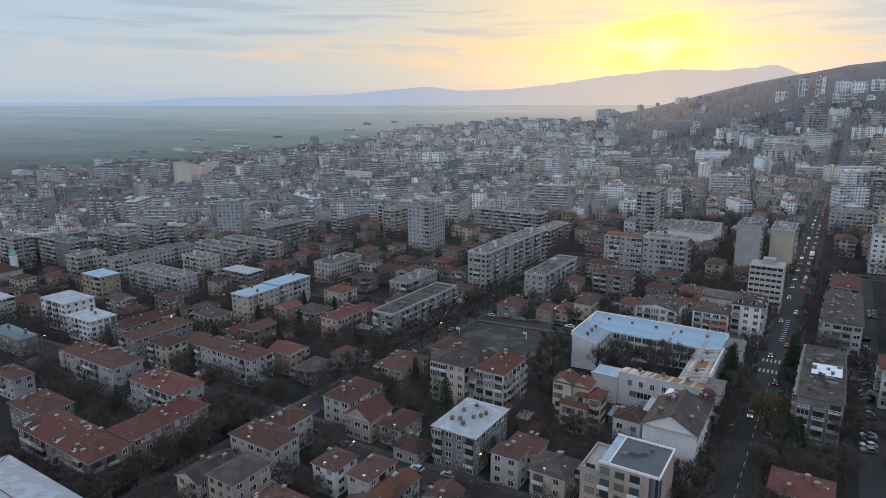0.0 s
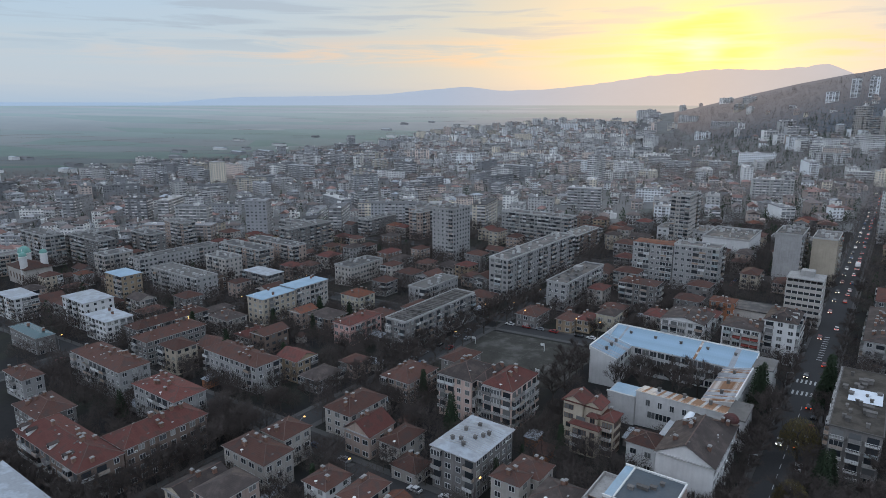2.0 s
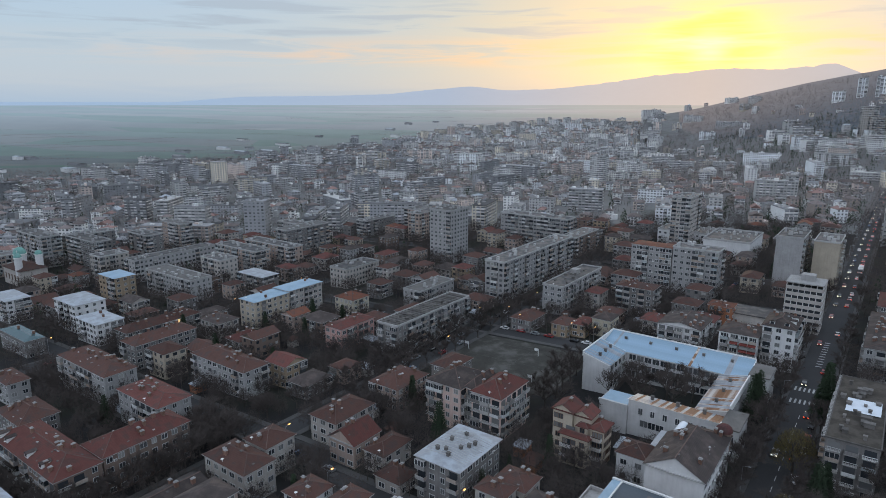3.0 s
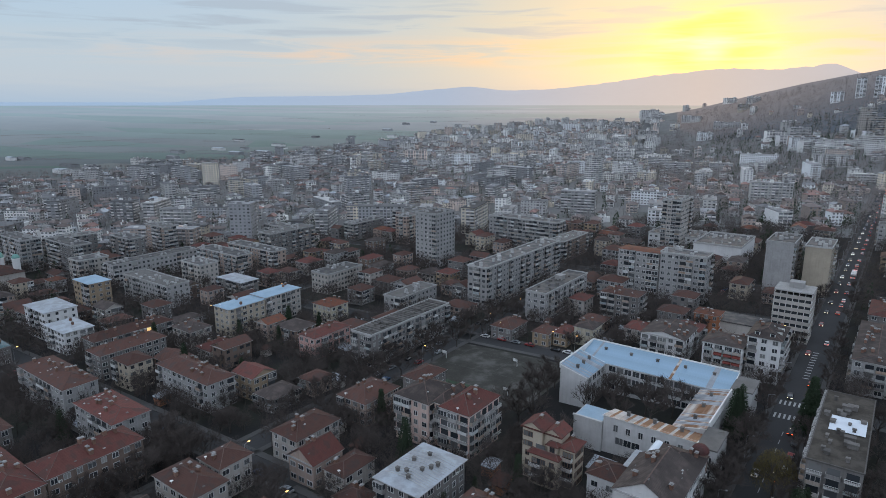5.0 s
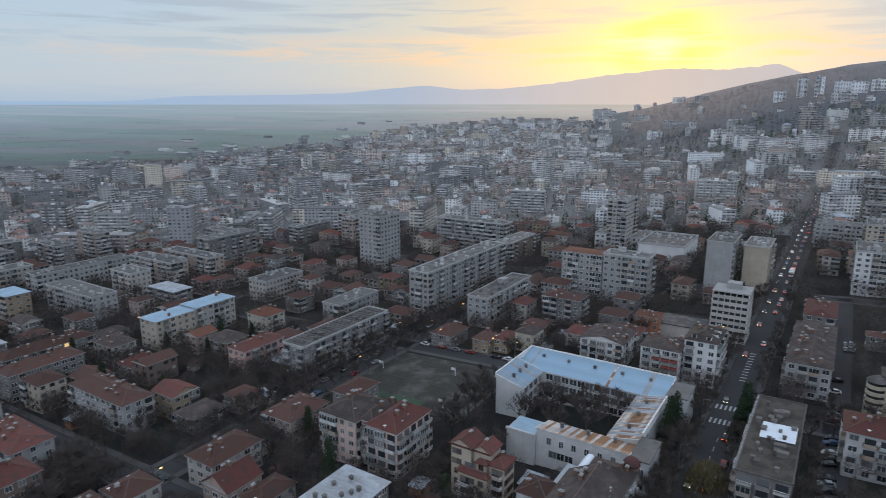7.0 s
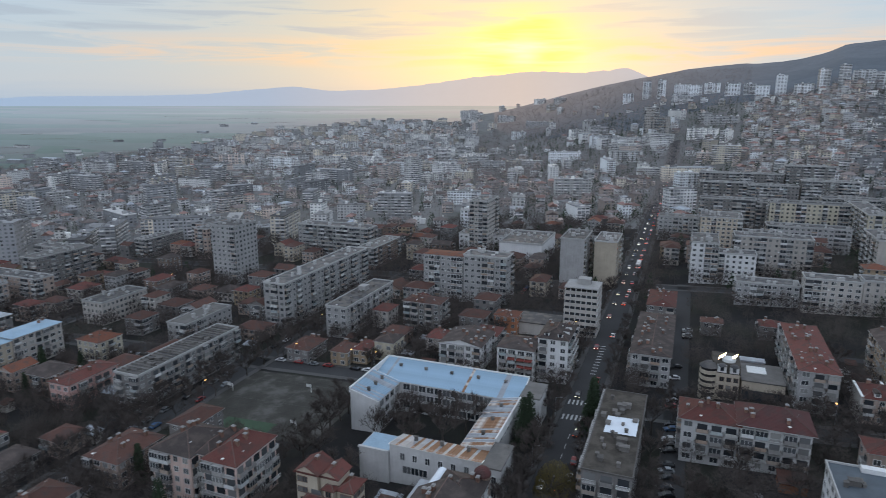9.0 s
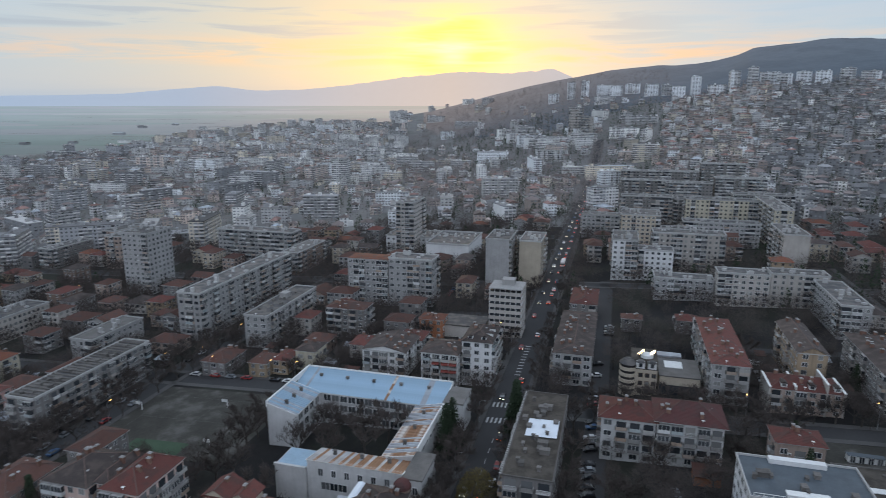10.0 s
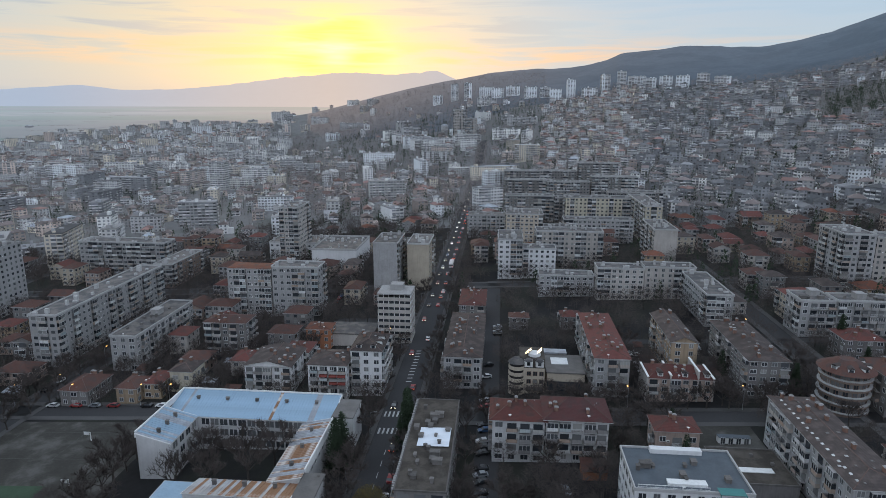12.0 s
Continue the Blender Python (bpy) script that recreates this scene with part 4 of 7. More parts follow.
# ---- north of the avenue
house(277, 326, -1.5, 12, 12, wall="panel", roof="slate", rise=1.2, floors=4, balcony=0.4, label="long grey block with a low dark roof along the avenue")
house(340, 366, 0, 11.6, 11, wall="dark", roof="red", rise=1.5, floors=4, label="four-storey house with a low red roof")
house(270, 318, 50.5, 62, 14, wall="panel", roof="red", rise=1.6, floors=5, balcony=0.55, label="long grey block with a low orange and grey tiled roof")
house(229, 241, 16.5, 31, 13, wall="offwhite", roof="red", rise=3.2, floors=4, balcony=0.7, over=1.0, label="pale four-storey block with a red tiled hip roof and white eaves")
house(229, 242, 31.4, 48.5, 13, wall="offwhite", roof="maroon", rise=3.6, floors=4, balcony=0.7, over=1.0, label="pale four-storey block with a tall red tiled roof")
brw = panel_block(192.5, 210, 48, 73, 15, wall="white", roof="bluegrey", rise=0, stair=False, floors=5, balcony=0.1, vents=10, parapet=0.5, label="white-edged modern block with a blue-grey flat roof")
sky_g = Geo()
sky_g.box(-5, 3.5, -6.6, -4.6, 15.2, 15.75)
part("skylight", sky_g.mesh("skylight", [TRIM]), brw, label="long white skylight")
sky_g = Geo()
sky_g.box(-6, 6, 6.5, 8.3, 15.2, 16.4)
part("roof_house", sky_g.mesh("roof_house", [WALLS["white"]]), brw, label="low white roof house")
sky_g = Geo()
sky_g.box(5, 10.5, -10.3, -7.6, 15.9, 16.0), sky_g.box(5.0, 5.15, -10.3, -10.15, 15.2, 15.9), sky_g.box(10.35, 10.5, -10.3, -10.15, 15.2, 15.9)
part("awning", sky_g.mesh("awning", [surface("teal_awning", (0.06, 0.20, 0.19), 0.8, 0.15, 0.5, 4.0)]), brw, label="teal terrace awning")
sky_g = Geo()
for k_ in range(9):
    sky_g.box(-12 + 1.9 * k_, -11.92 + 1.9 * k_, -8.6, -8.52, 15.2, 16.4)
sky_g.box(-12, 3.3, -8.62, -8.5, 16.35, 16.45), sky_g.box(-12, 3.3, -8.6, -8.54, 15.8, 15.86)
part("terrace_rail", sky_g.mesh("terrace_rail", [TRIM]), brw, label="thin white terrace rail")
claim(186, 216, 73, 94)
panel_block(424, 452, 17, 31, 23, wall="white", floors=8, balcony=0.3, label="white renovated apartment block beside the avenue")
panel_block(424.5, 437, 31.4, 50, 17, wall="white", floors=6, balcony=0.4, label="white renovated lower apartment block")
panel_block(497, 522, 22, 47, 25, wall="cream", floors=9, balcony=0.3, label="cream and white apartment tower")
panel_block(488, 500, 47.4, 66, 17, wall="pale", floors=6, balcony=0.3)
panel_block(556, 569, 68, 117, 26, wall="yellow", floors=9, balcony=0.5, label="yellow rendered apartment block round a court")
panel_block(509, 569, 117.4, 129, 26, wall="yellow", floors=9, balcony=0.4, label="yellow rendered wing of the apartment court")
panel_block(446, 480, 109.6, 123, 22, wall="pale", floors=8, balcony=0.4, blank="f", label="grey apartment block with a blank end wall")
panel_block(387, 398, 38.5, 66.5, 11, floors=4, balcony=0.2)
panel_block(380, 391, 67, 90, 16, wall="pale", floors=6, balcony=0.5, label="pale block with continuous balcony bands")
panel_block(380, 391, 90.3, 115, 16, wall="pale", floors=6, balcony=0.5, label="pale block with continuous balcony bands")
panel_block(339, 378, 107.7, 119, 14, wall="panel", floors=5, balcony=0.4, label="grey renovated five-storey block with a flat roof")
house(284, 316, 79, 88, 14, wall="ochre", roof="slate", gable=True, floors=5, balcony=0.4, label="ochre apartment house with a broken dark mansard roof")
house(266.8, 278.5, 67.6, 88.4, 8, wall="salmon", roof="red", floors=3, label="pink row house with red roofs and white fire walls")
house(269.3, 309, 100, 113, 13, wall="dark", roof="slate", floors=5, balcony=0.4, rise=2.0, label="long dark apartment block with a low tiled roof")
panel_block(392, 418, 189, 204, 28, floors=10, balcony=0.4, label="tall grey apartment block on the slope")
panel_block(392, 406, 204.5, 218, 25, floors=9, wall="pale", balcony=0.6)
panel_block(326, 340, 141, 154.6, 15, floors=5, balcony=0.3)
panel_block(325.5, 336, 155, 186, 14.4, floors=5, balcony=0.5)
panel_block(196, 241, 95, 107.5, 14, roof="slate", rise=1.5, floors=5, balcony=0.4, label="long pale block with a dark low roof")
house(232, 241, 62, 74, 8, wall="salmon", roof="red", floors=2)
house(337, 343, 22.7, 31.1, 6, wall="dark", floors=2)
house(337, 345, 45.5, 54, 6, wall="dark", roof="red", floors=2)
house(214, 225, 118, 131, 8, wall="pale", roof="orange", floors=2)
house(300, 312, 146, 160, 8, wall="dark", roof="red", floors=3)
house(355, 370, 123, 131, 6, wall="pale", roof="slate", floors=2)

# ---- the dark rows and the tower pair farther along the avenue
for u0_, h_ in ((592, 24), (690, 26), (798, 24)):
    for v0_, v1_ in ((22, 62), (63, 104), (106, 150)):
        panel_block(u0_ + (v0_ % 3) * 2, u0_ + (v0_ % 3) * 2 + 12, v0_, v1_, h_ - (v0_ % 2) * 3, wall="dark", balcony=0.6, label="long brown-grey apartment block with rows of loggias", group="brown blocks")
panel_block(1340, 1362, -78, -52, 50, floors=17, wall="pale", balcony=0.5, label="tall slim apartment tower beside the avenue")
panel_block(1305, 1327, -52, -30, 34, floors=12, wall="pale", balcony=0.5, label="pale apartment tower at the avenue's upper end")
panel_block(1100, 1116, -110, -60, 18, floors=6, wall="white", balcony=0.3, label="white apartment slab on the slope")

# ---------------------------------------------------------------- the wider town, building by building
def cam_polar(u, v):
    x, y = xy(u, v)
    return math.hypot(x - 25, y - 25), math.degrees(math.atan2(x - 25, y - 25))


claim(203, 252, -146, -89)    # the sports court
claim(188, 250, -87, -24.6)     # the school
claim(165, 188, -116, -86)    # the apartment house by the court
claim(320, 337, -36, -18)
claim(168, 178, -72, -53)
claim(124, 141, -46, -26)
claim(190, 240, -6, 7)
claim(270, 292, -34, -21)
claim(270, 292, 20, 47)
claim(255, 272, 120, 136)
claim(168, 200, -492, -448)   # the church and the square before it
yard_at(118, 168, -486, -424)
claim(296, 340, -56, -37)
claim(148, 163, -10, 8)       # the red-roofed house by the avenue
claim(173, 190, -43, -25)     # behind the gable house
yard_at(294, 336, 14, 49)        # yards and car parks north of the avenue
yard_at(320, 334, 50, 106)
yard_at(343, 379, 16, 106)
claim(212, 252, 74, 94)        # the asphalt yard behind the modern block
yard_at(178, 200, -206, -184)   # the garden before the pink house

fill = random.Random(5)
TONES = ["panel", "panel", "dark", "pale", "dark", "salmon", "cream", "panel"]
for ring in range(3):
    for uu in range(60, 620, 17):
        for vv in range(-520, 420, 16):
            u, v = uu + fill.uniform(-5, 5), vv + fill.uniform(-5, 5)
            r, th = cam_polar(u, v)
            if r > 560 or r < 75 or not -44 < th < 68 or fill.random() < 0.12:
                continue
            near = r < 222 and ring < 2
            small = (r < 300 and v < -20) or v > 130 or fill.random() < (0.5 if v < -20 else 0.3)
            if r < 430 and v > -20 and fill.random() < 0.35:
                continue
            if small:
                l, w, h = fill.uniform(9, 15), fill.uniform(8, 14), fill.choice((5.5, 6, 8.5, 8.5, 9, 11))
            else:
                l, w = (fill.uniform(28, 58), fill.uniform(11, 13.5)) if fill.random() < 0.5 else (fill.uniform(11, 13.5), fill.uniform(24, 52))
                h = fill.choice((11.5, 14.5, 14.5, 17, 20, 23, 23)) if r > 380 else fill.choice((9, 11.5, 14.5))
            if v > 60 and not small:
                h = min(h, 17)
            if ring and not small:
                continue
            if not free(u - l / 2, u + l / 2, v - w / 2, v + w / 2, (5, 3.5, 2.2)[ring]):
                continue
            if abs(v + 15) < 60 and r > 380 and not small:
                h = max(h, 17)
            if 372 < u < 505 and -150 < v < -50:
                h = min(h, 8.5)
            box = (u - l / 2, u + l / 2, v - w / 2, v + w / 2, h)
            if small:
                tone = fill.choice(["dark", "dark", "salmon", "pale", "ochre", "umber", "panel", "cream"])
                top = fill.choice(["tile", "tile", "tile", "red", "slate", "orange" if fill.random() < 0.4 else "tile"])
                house(*box, wall=tone, roof=top, near=near, gable=fill.random() < 0.2, label="small town house with a tiled roof among bare trees", group="town houses")
            else:
                panel_block(*box, wall=fill.choice(TONES if v > -160 else ["panel", "dark", "dark", "umber", "salmon", "dark"]), near=False, balcony=0.4, vents=4, roof=fill.choice(("flat", "flat", "flat", "slab")), label="apartment block of the wider town with a flat roof", group="town blocks")

# ---- the far town, too far to tell apart: one mesh a kind of surface
far = random.Random(9)


def hazed_wall(name, color):
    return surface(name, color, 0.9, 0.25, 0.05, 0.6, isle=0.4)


# Haze is put into these base colours: paler than the near materials.
HAZED_GLASS = surface("hazed_window_glass", (0.16, 0.165, 0.175), 0.4, 0.1, 0.05, 0.6, isle=0.85)
HAZED_LOGGIA = surface("hazed_loggia_fronts", (0.56, 0.545, 0.53), 0.85, 0.2, 0.3, 2.0, isle=0.5)
HAZED_TOWN = [hazed_wall("hazed_grey_wall", (0.58, 0.57, 0.56)), hazed_wall("hazed_pale_wall", (0.70, 0.685, 0.66)), hazed_wall("hazed_salmon_wall", (0.56, 0.47, 0.42)), surface("hazed_white_wall", (0.80, 0.81, 0.82), 0.9, 0.12, 0.05, 0.6, isle=0.15),
        hazed_wall("hazed_cream_wall", (0.64, 0.575, 0.48)), surface("hazed_bitumen_roof", (0.24, 0.237, 0.24), 0.8, 0.35, 0.1, 0.6, isle=0.45), surface("hazed_tile_roof", (0.19, 0.158, 0.148), 0.85, 0.35, 0.1, 0.8, isle=0.4),
        surface("hazed_slab_roof", (0.34, 0.33, 0.32), 0.8, 0.35, 0.1, 0.6, isle=0.4), surface("hazed_red_roof", (0.26, 0.165, 0.145), 0.85, 0.3, 0.1, 0.8, isle=0.35), HAZED_GLASS, ROOFS["tin"], HAZED_LOGGIA, hazed_wall("thin_haze_wall", (0.31, 0.312, 0.32)), surface("thin_haze_roof", (0.14, 0.138, 0.14), 0.85, 0.35, 0.1, 0.8, isle=0.4)]
gb = Geo()
cells = set()


def far_face(p0, dr, nrm, length, z, floors, wide, pattern):
    """The openings of one far facade: windows column by column, some columns as loggias with their own fronts."""
    n = max(1, int(length / wide))
    step = length / n
    kinds = [far.random() < pattern for _ in range(n)]
    for c in range(n):
        e = (c + 0.5) * step
        q = step * (0.44 if kinds[c] else far.choice((0.2, 0.24, 0.3)))
        a = (p0[0] + dr[0] * (e - q) + nrm[0] * 0.07, p0[1] + dr[1] * (e - q) + nrm[1] * 0.07)
        b = (p0[0] + dr[0] * (e + q) + nrm[0] * 0.07, p0[1] + dr[1] * (e + q) + nrm[1] * 0.07)
        for f in range(floors):
            zz = z + f * 2.9
            gb.quad([(*a, zz + 0.95), (*b, zz + 0.95), (*b, zz + 2.35), (*a, zz + 2.35)], 9)
            if kinds[c] and f:
                o = (nrm[0] * 0.7, nrm[1] * 0.7)
                gb.quad([(a[0] + o[0], a[1] + o[1], zz - 0.1), (b[0] + o[0], b[1] + o[1], zz - 0.1), (b[0] + o[0], b[1] + o[1], zz + 0.95), (a[0] + o[0], a[1] + o[1], zz + 0.95)], 11)
                gb.quad([(a[0] + o[0], a[1] + o[1], zz + 0.95), (b[0] + o[0], b[1] + o[1], zz + 0.95), (*b, zz + 0.95), (*a, zz + 0.95)], 11)


def far_block(x, y, turn, w, l, h, wm, r, left, roofs=(5, 5, 7)):
    z, n0 = ground(x, y), len(gb.v)
    gb.box(-w / 2, w / 2, -l / 2, l / 2, z - 6, z + h, wm, False)
    gb.box(-w / 2 - 0.25, w / 2 + 0.25, -l / 2 - 0.25, l / 2 + 0.25, z + h, z + h + 0.5, far.choice(roofs), False)
    for _ in range(2 + int(max(w, l) / 11)):
        px, py, q = far.uniform(-w / 2 + 2, w / 2 - 2), far.uniform(-l / 2 + 2, l / 2 - 2), far.uniform(0.7, 1.9)
        gb.box(px - q, px + q, py - 1.3, py + 1.3, z + h + 0.5, z + h + far.choice((1.5, 2.0, 3.1)), far.choice((wm, 0, 5)), False)
    wide = 3.1 if r < 1300 else 5.4
    floors, pat = max(1, int(h / 2.9)), far.choice((0.1, 0.35, 0.6, 0.8))
    far_face((-w / 2, -l / 2), (1, 0), (0, -1), w, z, floors, wide, pat)
    if left:
        far_face((w / 2, -l / 2), (0, 1), (1, 0), l, z, floors, wide, pat)
    else:
        far_face((-w / 2, l / 2), (0, -1), (-1, 0), l, z, floors, wide, pat)
    settle(n0, x, y, turn)


def far_house(x, y, turn, w, l, h, wm, r, left, roofs):
    z, n0 = ground(x, y), len(gb.v)
    gb.box(-w / 2, w / 2, -l / 2, l / 2, z - 4, z + h, wm, False)
    gb.hip(-w / 2, w / 2, -l / 2, l / 2, z + h, far.uniform(1.6, 3.0), far.choice(roofs), far.random() < 0.35, over=0.4)
    if far.random() < 0.6:
        px, py = far.uniform(-w / 3, w / 3), far.uniform(-l / 3, l / 3)
        gb.box(px - 0.5, px + 0.5, py - 0.4, py + 0.4, z + h + 0.6, z + h + 3.2, 0, False)
    if far.random() < 0.3:
        gb.box(w / 2, w / 2 + far.uniform(3, 5), -l / 2 + 1, l / 2 - 2, z - 4, z + h * 0.6, wm, False)
    floors, pat = max(1, int(h / 2.9)), far.choice((0.0, 0.3, 0.6))
    far_face((-w / 2, -l / 2), (1, 0), (0, -1), w, z, floors, 3.0, pat)
    if left:
        far_face((w / 2, -l / 2), (0, 1), (1, 0), l, z, floors, 3.4, pat)
    else:
        far_face((-w / 2, l / 2), (0, -1), (-1, 0), l, z, floors, 3.4, pat)
    settle(n0, x, y, turn)


def settle(n0, x, y, turn):
    c, s = math.cos(turn), math.sin(turn)
    for k in range(n0, len(gb.v)):
        px, py, pz = gb.v[k]
        gb.v[k] = (x + px * c - py * s, y + px * s + py * c, pz)


def take(x, y, turn, w, l, gap):
    """Claims the ground cells under a far building; False where another one stands."""
    c, s = math.cos(turn), math.sin(turn)
    spots = set()
    for i in range(int((w + gap) / 5) + 1):
        for j in range(int((l + gap) / 5) + 1):
            px, py = -(w + gap) / 2 + 5 * i, -(l + gap) / 2 + 5 * j
            spots.add((int((x + px * c - py * s) // 6), int((y + px * s + py * c) // 6)))
    if spots & cells:
        return False
    cells.update(spots)
    return True


def quarter(x, y):
    """The lie of the streets in one quarter of the town, and how built up it is."""
    k = random.Random(int(x // 260) * 71 + int(y // 230) * 131)
    return k.choice((0.0, 0.0, 0.28, -0.35, 0.6)), k.random()


for i in range(21000):
    th = far.uniform(-42, 66)
    edge = town_edge(th) - 60
    r = math.sqrt(far.uniform(0.56 ** 2, (edge / 1000) ** 2)) * 1000
    a = radians(th)
    x, y = 25 + r * math.sin(a), 25 + r * math.cos(a)
    u, v = x * SA + y * CA, x * CA - y * SA
    if abs(v + 15) < 20 and u < 1250 or 56.5 < th < 66 and 1000 < r < 1220 or 575 < u < 830 and 16 < v < 156:
        continue
    if th < 8 and r > edge * 0.82 and far.random() < 0.6 or 14 < th < 36 and r > 1000 and far.random() < (0.86 if r < 1400 else 0.97):
        continue
    if th < -10 and far.random() < 0.3:
        continue
    lie, dense = quarter(x, y)
    hill = th > 36 and v > 60
    turn, left = -AZ + lie + (far.uniform(-0.5, 0.5) if hill else far.uniform(-0.05, 0.05)), v < -12
    if hill or far.random() < (0.3 if dense > 0.45 else 0.7):
        w, l, h = far.uniform(7, 13), far.uniform(7, 14), far.choice((5.8, 5.8, 8.7, 8.7, 11.6)) if not hill else far.choice((5.8, 8.7, 8.7, 8.7, 11.6, 14.5))
        if not take(x, y, turn, w, l, 1.5 if hill else 4):
            continue
        # Painted haze thins away from the sun: darker walls and roofs there.
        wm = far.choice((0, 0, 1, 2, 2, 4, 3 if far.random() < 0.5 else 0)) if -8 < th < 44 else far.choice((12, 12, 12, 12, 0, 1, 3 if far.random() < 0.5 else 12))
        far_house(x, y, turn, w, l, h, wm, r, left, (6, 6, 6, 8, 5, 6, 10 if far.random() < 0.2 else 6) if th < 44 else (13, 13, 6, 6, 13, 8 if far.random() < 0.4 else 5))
    else:
        w, l = (far.uniform(22, 62), far.uniform(11, 13)) if far.random() < 0.55 else (far.uniform(11, 13), far.uniform(20, 52))
        h = far.choice((11.6, 14.5, 14.5, 17.4, 20.3, 23.2, 23.2))
        if dense > 0.6 and far.random() < 0.07:
            w, l, h = far.uniform(17, 22), far.uniform(15, 19), far.choice((34.8, 40.6, 46.4) if r < 1500 else (29, 34.8))
        if far.random() < 0.1:
            w, l, h = far.uniform(25, 45), far.uniform(18, 30), far.choice((5.8, 8.7))
        if hill or 14 < th < 36 and r > 1000:
            h = min(h, 17.4)
        if not take(x, y, turn, w, l, 9):
            continue
        # Less painted haze to the left and close by, so darker colours again.
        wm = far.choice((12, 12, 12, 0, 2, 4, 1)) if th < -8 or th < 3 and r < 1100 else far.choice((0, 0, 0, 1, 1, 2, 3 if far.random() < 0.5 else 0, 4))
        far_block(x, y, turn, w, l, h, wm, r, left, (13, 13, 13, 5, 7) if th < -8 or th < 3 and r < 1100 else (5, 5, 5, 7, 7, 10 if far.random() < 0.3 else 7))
# The tall white slabs in a loose row at the foot of the hill.
for i in range(19):
    th = 27.0 + i * 1.26 + far.uniform(-0.25, 0.25)
    r = lerp_table(th, [24, 32, 40, 50], [1640, 1580, 1370, 1330]) + 150 + 35 * (i % 2) + far.uniform(-15, 15)
    a = radians(th)
    tall = i in (1, 2, 9, 11, 12)
    far_block(25 + r * math.sin(a), 25 + r * math.cos(a), -a + far.uniform(-0.3, 0.3), 19 if tall else far.uniform(24, 40), 13, 43.5 if tall else far.choice((23.2, 26.1)), 3, r, th < 40, (7, 5))
# Sheds and halls on the plain beyond the town.
for i in range(34):
    th = far.uniform(-42, -5)
    r = town_edge(th) + far.uniform(-250, 600)
    a = radians(th)
    x, y = 25 + r * math.sin(a), 25 + r * math.cos(a)
    z, w, l, h = ground(x, y), far.uniform(15, 45), far.uniform(12, 20), far.uniform(4, 7)
    n0 = len(gb.v)
    gb.box(-w / 2, w / 2, -l / 2, l / 2, z - 3, z + h, far.choice((0, 12, 12)), False)
    gb.hip(-w / 2, w / 2, -l / 2, l / 2, z + h, 1.6, far.choice((10, 13, 5, 13)), True)
    for k in range(n0, len(gb.v)):
        px, py, pz = gb.v[k]
        gb.v[k] = (x + px * CA + py * SA, y - px * SA + py * CA, pz)
tagged(new("distant_town", gb.mesh("distant_town", HAZED_TOWN)), "distant pale blocks and tiled houses of the town", "buildings", kind="stuff")


# ---------------------------------------------------------------- trees
def bare_tree_mesh(rnd, height, twigs):
    """Trunk and limbs as tapered tubes, and the fine twigs as slivers; returns both meshes."""
    trunk, crown = Geo(), Geo()

    def limb(a, b, r0, r1, n=5):
        d = (b - a).normalized()
        s = d.orthogonal().normalized()
        t = d.cross(s)
        ra = [a + (s * math.cos(k * 2 * math.pi / n) + t * math.sin(k * 2 * math.pi / n)) * r0 for k in range(n)]
        rb = [b + (s * math.cos(k * 2 * math.pi / n) + t * math.sin(k * 2 * math.pi / n)) * r1 for k in range(n)]
        for k in range(n):
            j = (k + 1) % n
            trunk.quad([ra[k], ra[j], rb[j], rb[k]])

    ends = []
    fork = Vector((rnd.uniform(-0.3, 0.3), rnd.uniform(-0.3, 0.3), height * 0.28))
    limb(Vector((0, 0, -0.5)), fork, height * 0.024, height * 0.017, 6)

    def grow(a, d, length, rad, depth):
        b = a + d * length
        limb(a, b, rad, rad * 0.6, 4 if depth < 2 else 3)
        if depth >= 1:
            ends.append((a, b, d))
        if depth >= 3:
            return
        for _ in range(3):
            e = (d + Vector((rnd.uniform(-1, 1), rnd.uniform(-1, 1), rnd.uniform(-0.3, 0.8))) * 0.8).normalized()
            grow(a + d * length * rnd.uniform(0.5, 1.0), e, length * rnd.uniform(0.6, 0.82), rad * 0.58, depth + 1)

    for i in range(5):
        a = i * 1.257 + rnd.uniform(-0.4, 0.4)
        d = Vector((math.cos(a), math.sin(a), rnd.uniform(0.7, 1.8))).normalized()
        grow(fork - Vector((0, 0, rnd.uniform(0, height * 0.08))), d, height * 0.27, height * 0.011, 0)
    for _ in range(twigs):
        p, q, d = rnd.choice(ends)
        e = (d * 0.6 + Vector((rnd.uniform(-1, 1), rnd.uniform(-1, 1), rnd.uniform(-0.4, 1)))).normalized()
        a = p.lerp(q, rnd.random())
        c = a + e * rnd.uniform(0.05, 0.12) * height
        w = e.orthogonal().normalized() * rnd.uniform(0.022, 0.045)
        crown.quad([a - w, a + w, c])
    return trunk.mesh("trunk", [BARK]), crown.mesh("crown", [TWIGS])


